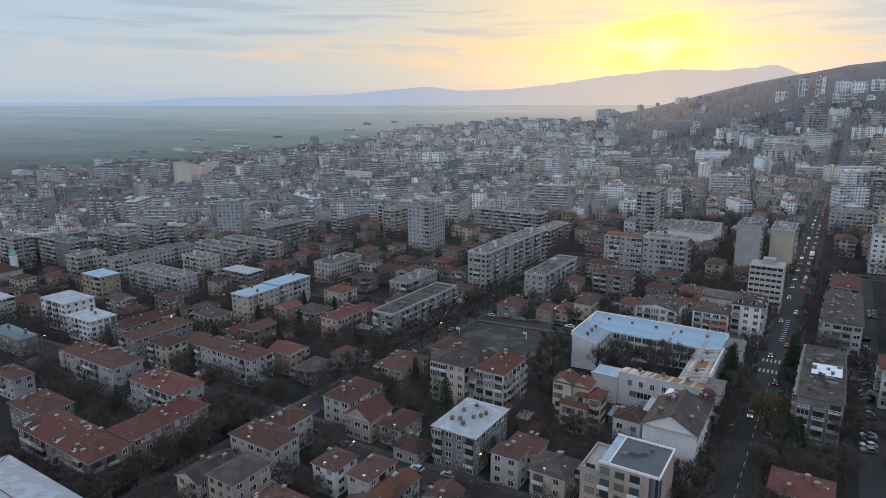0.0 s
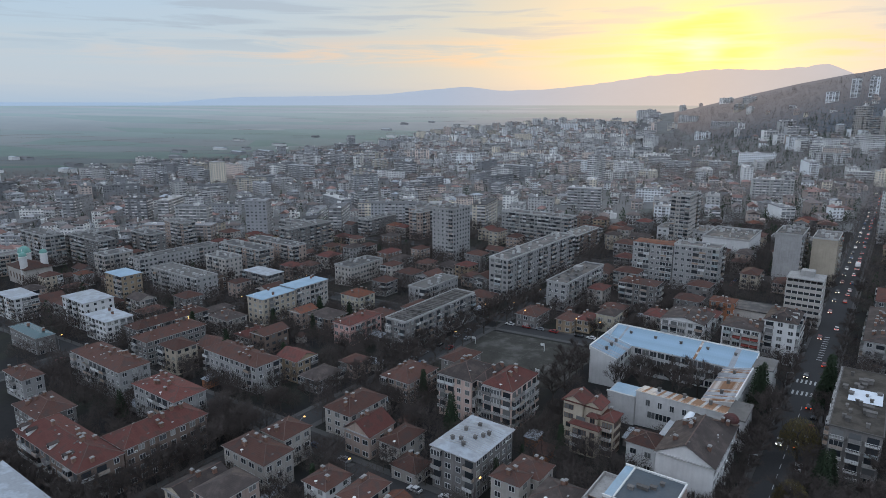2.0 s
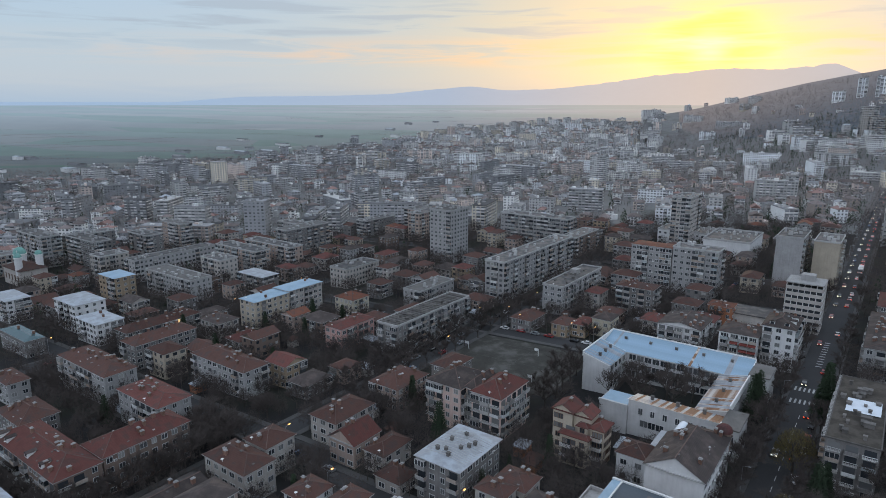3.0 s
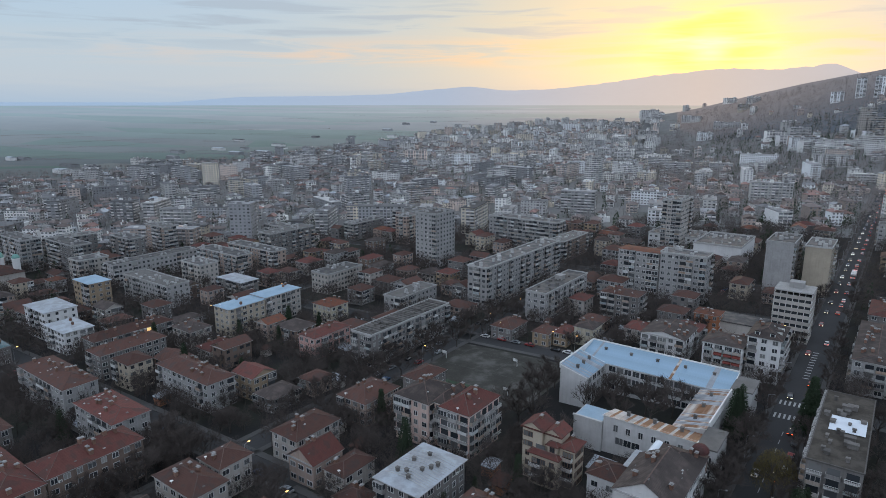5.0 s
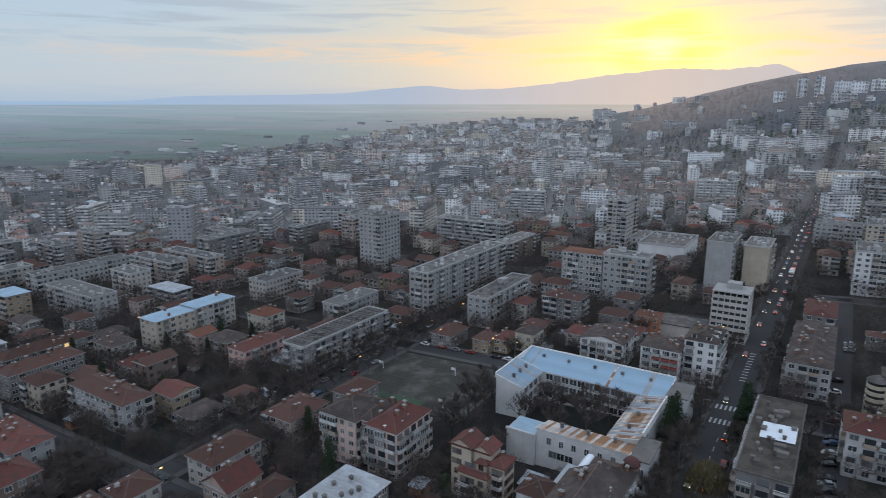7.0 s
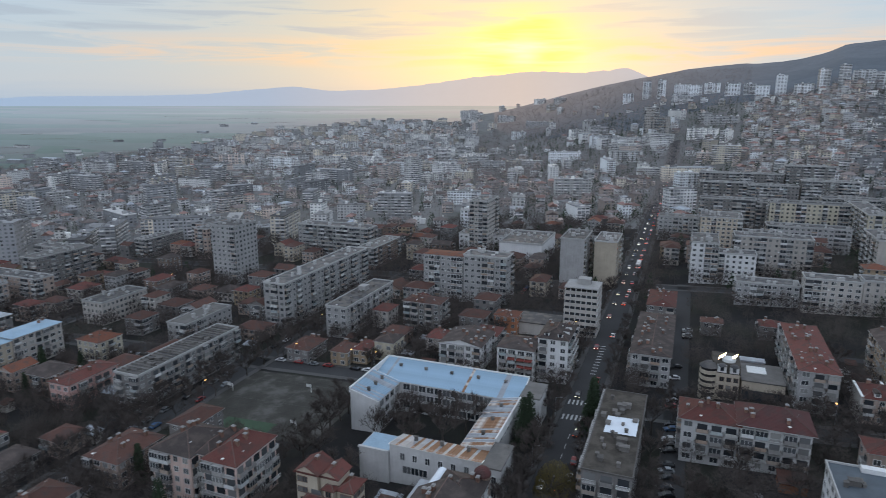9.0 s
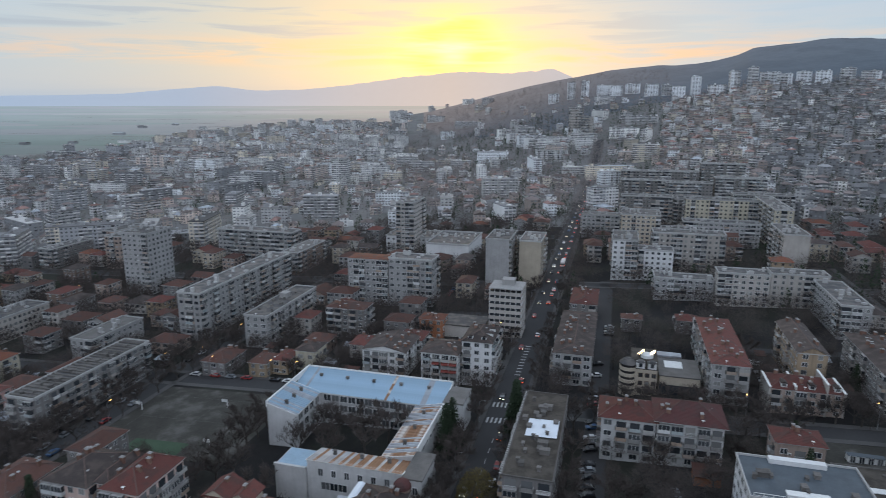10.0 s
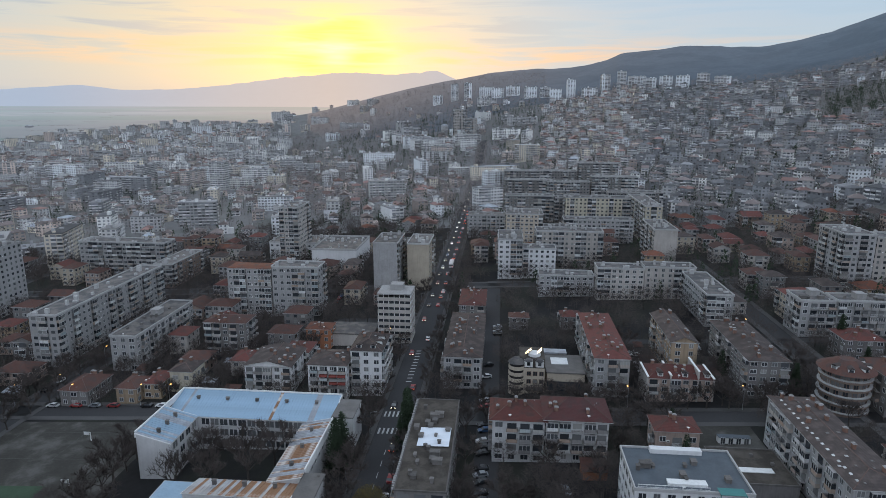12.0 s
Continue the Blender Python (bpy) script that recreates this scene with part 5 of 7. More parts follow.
def conifer_mesh(rnd, height, width):
    trunk, crown = Geo(), Geo()
    trunk.prism(6, 0.22, 0.05, -0.5, height * 0.95)
    for _ in range(900):
        k = rnd.random() ** 0.75
        z = height * (0.08 + 0.92 * (1 - k))
        a = rnd.uniform(0, 6.283)
        rr = width * k * rnd.uniform(0.55, 1.05) + 0.1
        o = Vector((rr * math.cos(a), rr * math.sin(a), z - 0.25 * rr))
        d = Vector((math.cos(a + rnd.uniform(-0.6, 0.6)), math.sin(a + rnd.uniform(-0.6, 0.6)), rnd.uniform(-0.6, 0.3))).normalized()
        s = d.orthogonal().normalized() * rnd.uniform(0.12, 0.3)
        q = d * rnd.uniform(0.5, 1.0)
        crown.quad([o - s, o + q * 0.5 - s * 0.2 + Vector((0, 0, 0.15)), o + q, o + s])
    crown.prism(7, width * 0.62, 0.05, height * 0.1, height * 0.95)
    return trunk.mesh("trunk", [BARK]), crown.mesh("crown", [NEEDLES])


tr = random.Random(3)
BARE = [bare_tree_mesh(tr, 12, 1900) for _ in range(5)]
FIR = [conifer_mesh(tr, 13, 2.6), conifer_mesh(tr, 11, 1.5)]


def tree(u, v, size, kind, label, name="tree"):
    x, y = xy(u, v)
    t = new(name, kind[0])
    t.location, t.rotation_euler, t.scale = (x, y, ground(x, y)), (0, 0, tr.uniform(0, 6.28)), (size, size, size)
    part("crown", kind[1], t)
    return tagged(t, label, "tree", "town trees")


n_trees = 0
for i in range(6000):
    u, v = tr.uniform(60, 330), tr.uniform(-330, 190)
    r, th = cam_polar(u, v)
    if n_trees >= 150:
        break
    if r < 80 or r > 300 or not -42 < th < 66:
        continue
    if not free(u - 0.8, u + 0.8, v - 0.8, v + 0.8, 1.6):
        continue
    if tr.random() < 0.1:
        tree(u, v, tr.uniform(0.7, 1.15), tr.choice(FIR), "dark evergreen conifer between the houses", "conifer")
    else:
        tree(u, v, tr.uniform(0.55, 1.05), tr.choice(BARE), "leafless grey-brown winter tree with fine twigs")
    n_trees += 1
# Street trees in rows.
for s, lo, hi in ((-21.9, 150, 420), (-8.1, 160, 420)):
    d = lo - 35
    while d < hi:
        if tr.random() < 0.8:
            tree(d + tr.uniform(-2, 2), s + tr.uniform(-0.4, 0.4), tr.uniform(0.55, 0.85) if d > 250 else tr.uniform(0.8, 1.1), tr.choice(BARE), "leafless street tree beside the avenue")
        d += 9 if d < 400 else 14
for s_, lo_, hi_, step_ in ((-25.6, 118, 226, 7), (-7.2, 110, 192, 8), (-22.2, 118, 240, 8), (8.6, 176, 262, 13), (19.5, 180, 226, 15)):
    for k_ in range(int((hi_ - lo_) / step_)):
        uu_ = lo_ + step_ * k_ + tr.uniform(-2, 2)
        if not any(a_ - 0.5 < uu_ < b_ + 0.5 and c_ - 0.5 < s_ < d_ + 0.5 for a_, b_, c_, d_ in TAKEN):
            tree(uu_, s_ + tr.uniform(-0.8, 0.8), tr.uniform(0.9, 1.3), tr.choice(BARE), "leafless street tree beside the avenue")
for u_ in (250.6, 261.6):
    for k_ in range(16):
        v_ = 14 + 7.2 * k_ + tr.uniform(-2, 2)
        if not any(a_ - 1 < u_ < b_ + 1 and c_ - 1 < v_ < d_ + 1 for a_, b_, c_, d_ in TAKEN):
            tree(u_ + tr.uniform(-0.6, 0.6), v_, tr.uniform(0.8, 1.1), tr.choice(BARE), "leafless street tree along the side street")
for s in (-155.5, -144.5):
    for d in range(165, 300, 10):
        tree(d + tr.uniform(-2, 2), s + tr.uniform(-0.6, 0.6), tr.uniform(0.8, 1.15), tr.choice(BARE), "leafless street tree along the side street")



def free_tree(u, v):
    """Clear of walls, the avenue and the court, but over side streets."""
    if -25 < v < -5 or 9 < v < 19 and 150 < u < 420 or any(a - 1.5 < u < b + 1.5 and c - 1.5 < v < d + 1.5 for a, b, c, d in TAKEN):
        return False
    return not any(al == "u" and lo < u < hi and abs(v - at) < 2.2 or al == "v" and lo < v < hi and abs(u - at) < 2.2 for al, at, lo, hi, half in STREETS)


def near_street(u, v):
    return any(al == "u" and lo < u < hi and abs(v - at) < 3.4 or al == "v" and lo < v < hi and abs(u - at) < 3.4 for al, at, lo, hi, half in STREETS)


for i in range(9):
    tree(76 + 4.4 * i + tr.uniform(-1, 1), -157.6 + tr.uniform(-1, 1), tr.uniform(0.85, 1.2), tr.choice(BARE), "leafless tree beside the long tiled block")
    tree(117.5 + tr.uniform(-1.5, 9), -176 + 2.7 * i, tr.uniform(0.85, 1.2), tr.choice(BARE), "leafless tree beside the long tiled block")
for i in range(16):
    tree(70 + tr.uniform(-2, 2), -202 + i * 3.4, tr.uniform(0.8, 1.2), tr.choice(BARE), "leafless tree before the long tiled block")
# Farther trees: limbs and twigs in one mass.
gw = Geo()


def loose_tree(x, y, z, hgt, twigs, thick):
    spread = hgt * 0.3
    gw.quad([(x - 0.15, y, z), (x + 0.15, y, z), (x, y, z + hgt * 0.6)])
    for k in range(twigs):
        a, e = tr.uniform(0, 6.283), tr.random() ** 0.5
        p = Vector((x + spread * e * math.cos(a), y + spread * e * math.sin(a), z + hgt * (0.3 + 0.55 * tr.random() * math.sqrt(1.05 - e * e))))
        d = Vector((math.cos(a) * 0.5 + tr.uniform(-0.7, 0.7), math.sin(a) * 0.5 + tr.uniform(-0.7, 0.7), tr.uniform(0, 1.2))).normalized()
        w = d.orthogonal().normalized() * tr.uniform(0.6, 1.2) * thick
        # Coarse far twigs take the colour paled for haze.
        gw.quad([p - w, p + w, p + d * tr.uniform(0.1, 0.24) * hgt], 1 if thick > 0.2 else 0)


for i in range(30000):
    th = tr.uniform(-44, 66) if i < 17000 else tr.uniform(14, 66)
    r = math.sqrt(tr.uniform(0.10 ** 2, 1.75 ** 2)) * 1000 if i > 6500 else tr.uniform(90, 560)
    a = radians(th)
    x, y = 25 + r * math.sin(a), 25 + r * math.cos(a)
    u, v = x * SA + y * CA, x * CA - y * SA
    if r > town_edge(th) + 40 or r > 1150 and 16 < th < 36:
        continue
    if r < 600 and (not free_tree(u, v) or v > -5 and tr.random() < 0.3):
        continue
    if r < 330 and (tr.random() < 0.12 or near_street(u, v)):
        continue
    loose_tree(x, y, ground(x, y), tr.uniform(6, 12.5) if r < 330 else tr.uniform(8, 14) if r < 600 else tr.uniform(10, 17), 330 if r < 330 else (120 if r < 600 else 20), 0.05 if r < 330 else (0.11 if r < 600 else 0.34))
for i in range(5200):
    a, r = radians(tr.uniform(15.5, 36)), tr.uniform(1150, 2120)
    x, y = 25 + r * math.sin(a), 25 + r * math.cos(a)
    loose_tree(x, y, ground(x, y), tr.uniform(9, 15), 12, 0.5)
for d in range(430, 1200, 9):
    for s in (-21.9, -8.1):
        x, y = xy(d + tr.uniform(-2, 2), s)
        loose_tree(x, y, ground(x, y), tr.uniform(6, 9), 90 if d < 700 else 40, 0.12 if d < 700 else 0.25)
for i in range(60):
    th = tr.uniform(-44, 0)
    r, a = town_edge(th) + tr.uniform(0, 1300), radians(th)
    x, y = 25 + r * math.sin(a), 25 + r * math.cos(a)
    b, n = -a + tr.uniform(-0.25, 0.25), tr.randrange(10, 45)
    for k in range(n):
        px, py = x + 5 * k * math.cos(b) + tr.uniform(-2, 2), y + 5 * k * math.sin(b) + tr.uniform(-4, 4)
        loose_tree(px, py, ground(px, py) - 1, tr.uniform(3, 5.5), 10, 0.5)
# Dark evergreens on the hillside and between the far blocks.
gc = Geo()


def grow_conifer(x, y):
    z, hgt, wid = ground(x, y), tr.uniform(8, 15), tr.uniform(1.2, 3.0)
    for k in range(40):
        e = tr.random() ** 0.7
        b = tr.uniform(0, 6.283)
        p = Vector((x + wid * e * math.cos(b), y + wid * e * math.sin(b), z + hgt * (1 - e) * 0.95 + 0.4))
        d = Vector((math.cos(b), math.sin(b), -0.7)).normalized()
        q = d.orthogonal().normalized() * 0.55
        gc.quad([p - q, p + q, p + d * 1.3])


for i in range(3600):
    th = tr.uniform(-44, 66) if i % 2 else tr.uniform(18, 66)
    r = math.sqrt(tr.uniform(0.35 ** 2, 1.6 ** 2)) * 1000
    a = radians(th)
    x, y = 25 + r * math.sin(a), 25 + r * math.cos(a)
    u, v = x * SA + y * CA, x * CA - y * SA
    if r < 600 and not free_tree(u, v) or abs(v + 15) < 12 or r > town_edge(th) - 40:
        continue
    grow_conifer(x, y)
for i in range(420):
    a, r = radians(tr.uniform(57, 66)), tr.uniform(1010, 1210)
    grow_conifer(25 + r * math.sin(a), 25 + r * math.cos(a))
tagged(new("far_conifers", gc.mesh("far_conifers", [NEEDLES])), "dark evergreen trees scattered through the far town", "trees", kind="stuff")
tagged(new("town_trees", gw.mesh("town_trees", [TWIGS, HAZED_TWIGS])), "leafless grey-brown trees between the houses and blocks", "trees", kind="stuff")

# ---------------------------------------------------------------- special buildings
def local_root(name, u, v, label, category):
    return root(name, u, v, label, category)


def row_of(parent, kind_mesh, name, p0, p1, n, z, rot):
    for i in range(n):
        k = (i + 0.5) / n
        part(name, kind_mesh, parent, (p0[0] + (p1[0] - p0[0]) * k, p0[1] + (p1[1] - p0[1]) * k, z), rot)


def school():
    """Two-storey school round a court, under shed roofs that fall to the inside; seams stand proud of the sheets."""
    cu, cv = 220, -57
    s = local_root("school", cu, cv, "white school building round a court with blue and rust-striped metal roofs", "school")
    rnd = random.Random(4)
    wings = {"rear": (234.6, 246.8, -82.4, -31.2, 0), "west": (218.4, 234.5, -82.4, -72.6, 0), "east": (203.8, 234.5, -39.6, -30.8, 1), "front": (194.8, 203.7, -57, -30.8, 1)}
    for key, (u0, u1, v0, v1, rust) in wings.items():
        x0, x1, y0, y1 = v0 - cv, v1 - cv, u0 - cu, u1 - cu
        hi, lo = 13.1, 10.3
        if key in ("east", "front"):
            hi, lo = 11.8, 9.8
        z = {"rear": (lo, lo, hi, hi), "west": (hi, lo, lo, hi), "east": (lo, hi, hi, lo), "front": (hi, hi, lo, lo)}[key]
        g = Geo()
        base = [(x0, y0), (x1, y0), (x1, y1), (x0, y1)]
        for i in range(4):
            j = (i + 1) % 4
            g.quad([(*base[i], -3), (*base[j], -3), (*base[j], z[j] - 0.1), (*base[i], z[i] - 0.1)])
        part("wall", g.mesh("wall", [WALLS["offwhite"]]), s)
        along_x = key in ("rear", "front")
        span = x1 - x0 if along_x else y1 - y0
        n = int(span / 0.9)
        step = span / n

        def sheet(mat):
            """One sheet with its standing seam, laid across the wing."""
            g = Geo()
            run = [(0, 0), (0, 0.1), (0.09, 0.1), (0.09, 0), (step, 0)]
            for (p, q), (p2, q2) in zip(run, run[1:]):
                if along_x:
                    g.quad([(p, y0 - 0.3, z[0] + q), (p2, y0 - 0.3, z[0] + q2), (p2, y1 + 0.3, z[2] + q2), (p, y1 + 0.3, z[2] + q)])
                else:
                    g.quad([(x0 - 0.3, p2, z[0] + q2), (x0 - 0.3, p, z[0] + q), (x1 + 0.3, p, z[1] + q), (x1 + 0.3, p2, z[1] + q2)])
            return g.mesh("roof_panel", [mat])

        made = [sheet(m) for m in (ROOFS["blue"], RUST, ROOFS["tin"])]
        for i in range(n):
            m = (1 if i == int(n * 0.63) else 2 if rnd.random() < 0.07 else 0) if key == "rear" else (2 if rnd.random() < 0.3 else 0)
            if rust:
                m = 1 if rnd.random() < (0.62 if key == "front" else 0.2 + 0.6 * (1 - i / n)) else 2
            part("roof_panel", made[m], s, (x0 + step * i, 0, 0) if along_x else (0, y0 + step * i, 0), label="rusty roof sheet" if m == 1 else "")
        g = Geo()
        sloped(g, x0 - 0.25, x1 + 0.25, y0 - 0.25, y1 + 0.25, *[q - 0.03 for q in z], 0.2)
        part("roof_deck", g.mesh("roof_deck", [TRIM]), s)
        for i in range(5 if key == "rear" else 3):
            k = (i + 0.7) / (5.4 if key == "rear" else 3.4)
            px, py = (x0 + (x1 - x0) * k, (y0 * 0.35 + y1 * 0.65)) if along_x else ((x0 + x1) / 2, y0 + (y1 - y0) * k)
            part("chimney", shared("school_chimney", lambda: vent_mesh(0.9, 0.7, 1.9)), s, (px, py, 10.9 if key in ("rear", "west") else 9.9))
    # Parapet walls along the outer edges.
    g = Geo()
    g.box(-82.4 - cv - 0.35, -31.2 - cv + 0.35, 246.85 - cu, 247.2 - cu, 11.8, 13.5)
    part("parapet", g.mesh("parapet", [TRIM]), s)
    g = Geo()
    g.box(-82.4 - cv - 0.4, -82.45 - cv, 218.4 - cu, 246.8 - cu, 11.6, 13.5)
    part("parapet", g.mesh("parapet", [TRIM]), s)
    g = Geo()
    g.box(-30.75 - cv, -30.35 - cv, 206.6 - cu, 234 - cu, 9.8, 12.3)
    part("parapet", g.mesh("parapet", [TRIM]), s)
    # Annex blocks.
    g = Geo()
    g.box(-31.1 - cv, -24.7 - cv, 234.6 - cu, 246 - cu, -2, 11.8)
    g.box(-31.15 - cv, -24.5 - cv, 234.4 - cu, 246.2 - cu, 11.8, 12.2, 1)
    part("annex", g.mesh("annex", [WALLS["offwhite"], ROOFS["slab"]]), s)
    g = Geo()
    g.box(-30.7 - cv, -25.4 - cv, 194 - cu, 206.4 - cu, -2, 10.9)
    g.box(-30.72 - cv, -25.2 - cv, 193.8 - cu, 206.6 - cu, 10.9, 11.3, 1)
    part("annex", g.mesh("annex", [WALLS["offwhite"], ROOFS["slab"]]), s)
    g = Geo()
    g.box(-66 - cv, -57.1 - cv, 194 - cu, 203 - cu, -2, 9.2, 0)
    g.box(-65.6 - cv, -57.4 - cv, 194.4 - cu, 202.6 - cu, 9.25, 9.4, 1)
    g.box(-66.2 - cv, -57.1 - cv, 193.7 - cu, 194.4 - cu, 9.2, 9.8, 0)
    annex = part("annex", g.mesh("annex", [WALLS["offwhite"], ROOFS["blue"]]), s)
    row_of(annex, shared(("window", 1.2, True, False, "school"), lambda: window_mesh(1.2, 1.9, False, FRAME)), "window", (-65 - cv, 194.75 - cu), (-58 - cv, 194.75 - cu), 3, 6.0, 0)
    # Windows of the court side in groups, and of the outer walls.
    wide = shared(("window", 2.4, True, False, "school"), lambda: window_mesh(2.4, 2.0, False, FRAME))
    slim = shared(("window", 1.2, True, False, "school"), lambda: window_mesh(1.2, 1.9, False, FRAME))
    for z in (1.2, 4.5, 7.7):
        row_of(s, wide, "window", (-71.5 - cv, 234.55 - cu), (-40 - cv, 234.55 - cu), 11, z, 0)
        row_of(s, wide, "window", (-72.55 - cv, 219 - cu), (-72.55 - cv, 234 - cu), 4, z, math.pi / 2)
        row_of(s, slim, "window", (-39.65 - cv, 233 - cu), (-39.65 - cv, 204 - cu), 9, z, -math.pi / 2)
    row_of(s, wide, "window", (-53 - cv, 194.75 - cu), (-46 - cv, 194.75 - cu), 3, 3.8, 0)
    row_of(s, slim, "window", (-55 - cv, 194.75 - cu), (-33 - cv, 194.75 - cu), 6, 7.6, 0)
    row_of(s, slim, "window", (-29.6 - cv, 193.95 - cu), (-26.4 - cv, 193.95 - cu), 2, 7.0, 0)
    row_of(s, slim, "window", (-29.6 - cv, 193.95 - cu), (-26.4 - cv, 193.95 - cu), 2, 3.0, 0)
    row_of(s, slim, "window", (-30.75 - cv, 208 - cu), (-30.75 - cv, 232 - cu), 7, 8.2, math.pi / 2)


RUST = surface("rusty_sheet", (0.27, 0.145, 0.08), 0.75, 0.35, 0.35, 2.0, 0, 0.05, 0, second=(0.50, 0.45, 0.41), patch=0.58)
school()

# ---- the apartment house by the court
building("apartment_house", 168.6, 184, -114.6, -101.6, 14.6, wall="blush", roof="slate", rise=3.2, floors=5, balcony=0.8, label="white and pink five-storey apartment house with a dark hipped roof", category="apartment house")
building("apartment_house", 171.2, 184, -101.2, -97.4, 14.2, wall="blush", roof="slate", rise=2.6, floors=5, balcony=0.9, label="recessed stair bay with stacked balconies", category="apartment house")
building("apartment_house", 168.2, 184.5, -97, -86.6, 14.8, wall="blush", roof="red", rise=3.6, floors=5, balcony=0.8, label="salmon apartment house with a red tiled roof and corner balconies", category="apartment house")


def tower_house():
    """A stepped house: two tall bodies, a front bay and a roof lantern, each under its own red roof, dark balconies before it."""
    b = local_root("tower_house", 173, -63, "beige five-storey house with stepped red tiled roofs and dark balconies", "house")
    for x0, x1, y0, y1, h, rise, gab in ((-7.5, -1.6, -2.2, 4.6, 14.8, 1.9, True), (-1.4, 3.4, -1.2, 4.6, 14.2, 1.7, True), (3.6, 7.6, -1.6, 4.4, 11.8, 1.5, False), (-4.2, 4.2, -4.4, -2.3, 9.2, 0.9, False), (0.6, 3.2, -3.0, -1.3, 12.2, 0.8, False)):
        g = Geo()
        g.box(x0, x1, y0, y1, -2, h)
        if gab:
            cx = (x0 + x1) / 2
            g.quad([(x0, y0, h), (x1, y0, h), (cx, y0, h + rise * 0.9)]), g.quad([(x1, y1, h), (x0, y1, h), (cx, y1, h + rise * 0.9)])
        part("wall", g.mesh("wall", [WALLS["cream"]]), b)
        g = Geo()
        g.hip(x0, x1, y0, y1, h, rise, 0, gab, 0.55, ends=not gab)
        part("roof", g.mesh("roof", [ROOFS["red"]]), b)
        g = Geo()
        g.ridge(x0, x1, y0, y1, h, rise, gab, 0.55)
        part("ridge_cap", g.mesh("ridge_cap", [RIDGE]), b)
    win = shared(("window", 1.3, True, False, "b"), lambda: window_mesh(1.3, 1.4, False, BROWN_FRAME))
    for f in range(5):
        row_of(b, win, "window", (-7.2, -2.24), (-4.4, -2.24), 2 if f > 2 else 1, f * 2.85 + 0.8, 0)
        if f < 4:
            row_of(b, win, "window", (4.3, -1.64), (7.4, -1.64), 2, f * 2.85 + 0.8, 0)
            row_of(b, win, "window", (7.64, -1.2), (7.64, 4), 3, f * 2.85 + 0.8, math.pi / 2)
    for f in range(3):
        row_of(b, win, "window", (-3.8, -4.44), (3.8, -4.44), 3, f * 2.85 + 0.8, 0)
    for f in range(1, 4):
        part("balcony", shared(("balcony", 3.4, "rail"), lambda: balcony_mesh(3.4, 1.3, "rail")), b, (-2.0, -4.42 if f < 3 else -2.24, 0.1 + f * 2.85), label="dark balcony")
        part("balcony", shared(("balcony", 3.0, "dark"), lambda: balcony_mesh(3.0, 1.2, "solid")), b, (5.7, -1.62, 0.1 + f * 2.85))
    part("window", win, b, (1.9, -3.04, 10.2))
    for x, y, z in ((1, 1.5, 15.2), (-4, 2, 15.8), (5.5, 2.0, 12.8)):
        part("chimney", shared("chimney", lambda: chimney_mesh(0.75, 1.3)), b, (x, y, z))


tower_house()


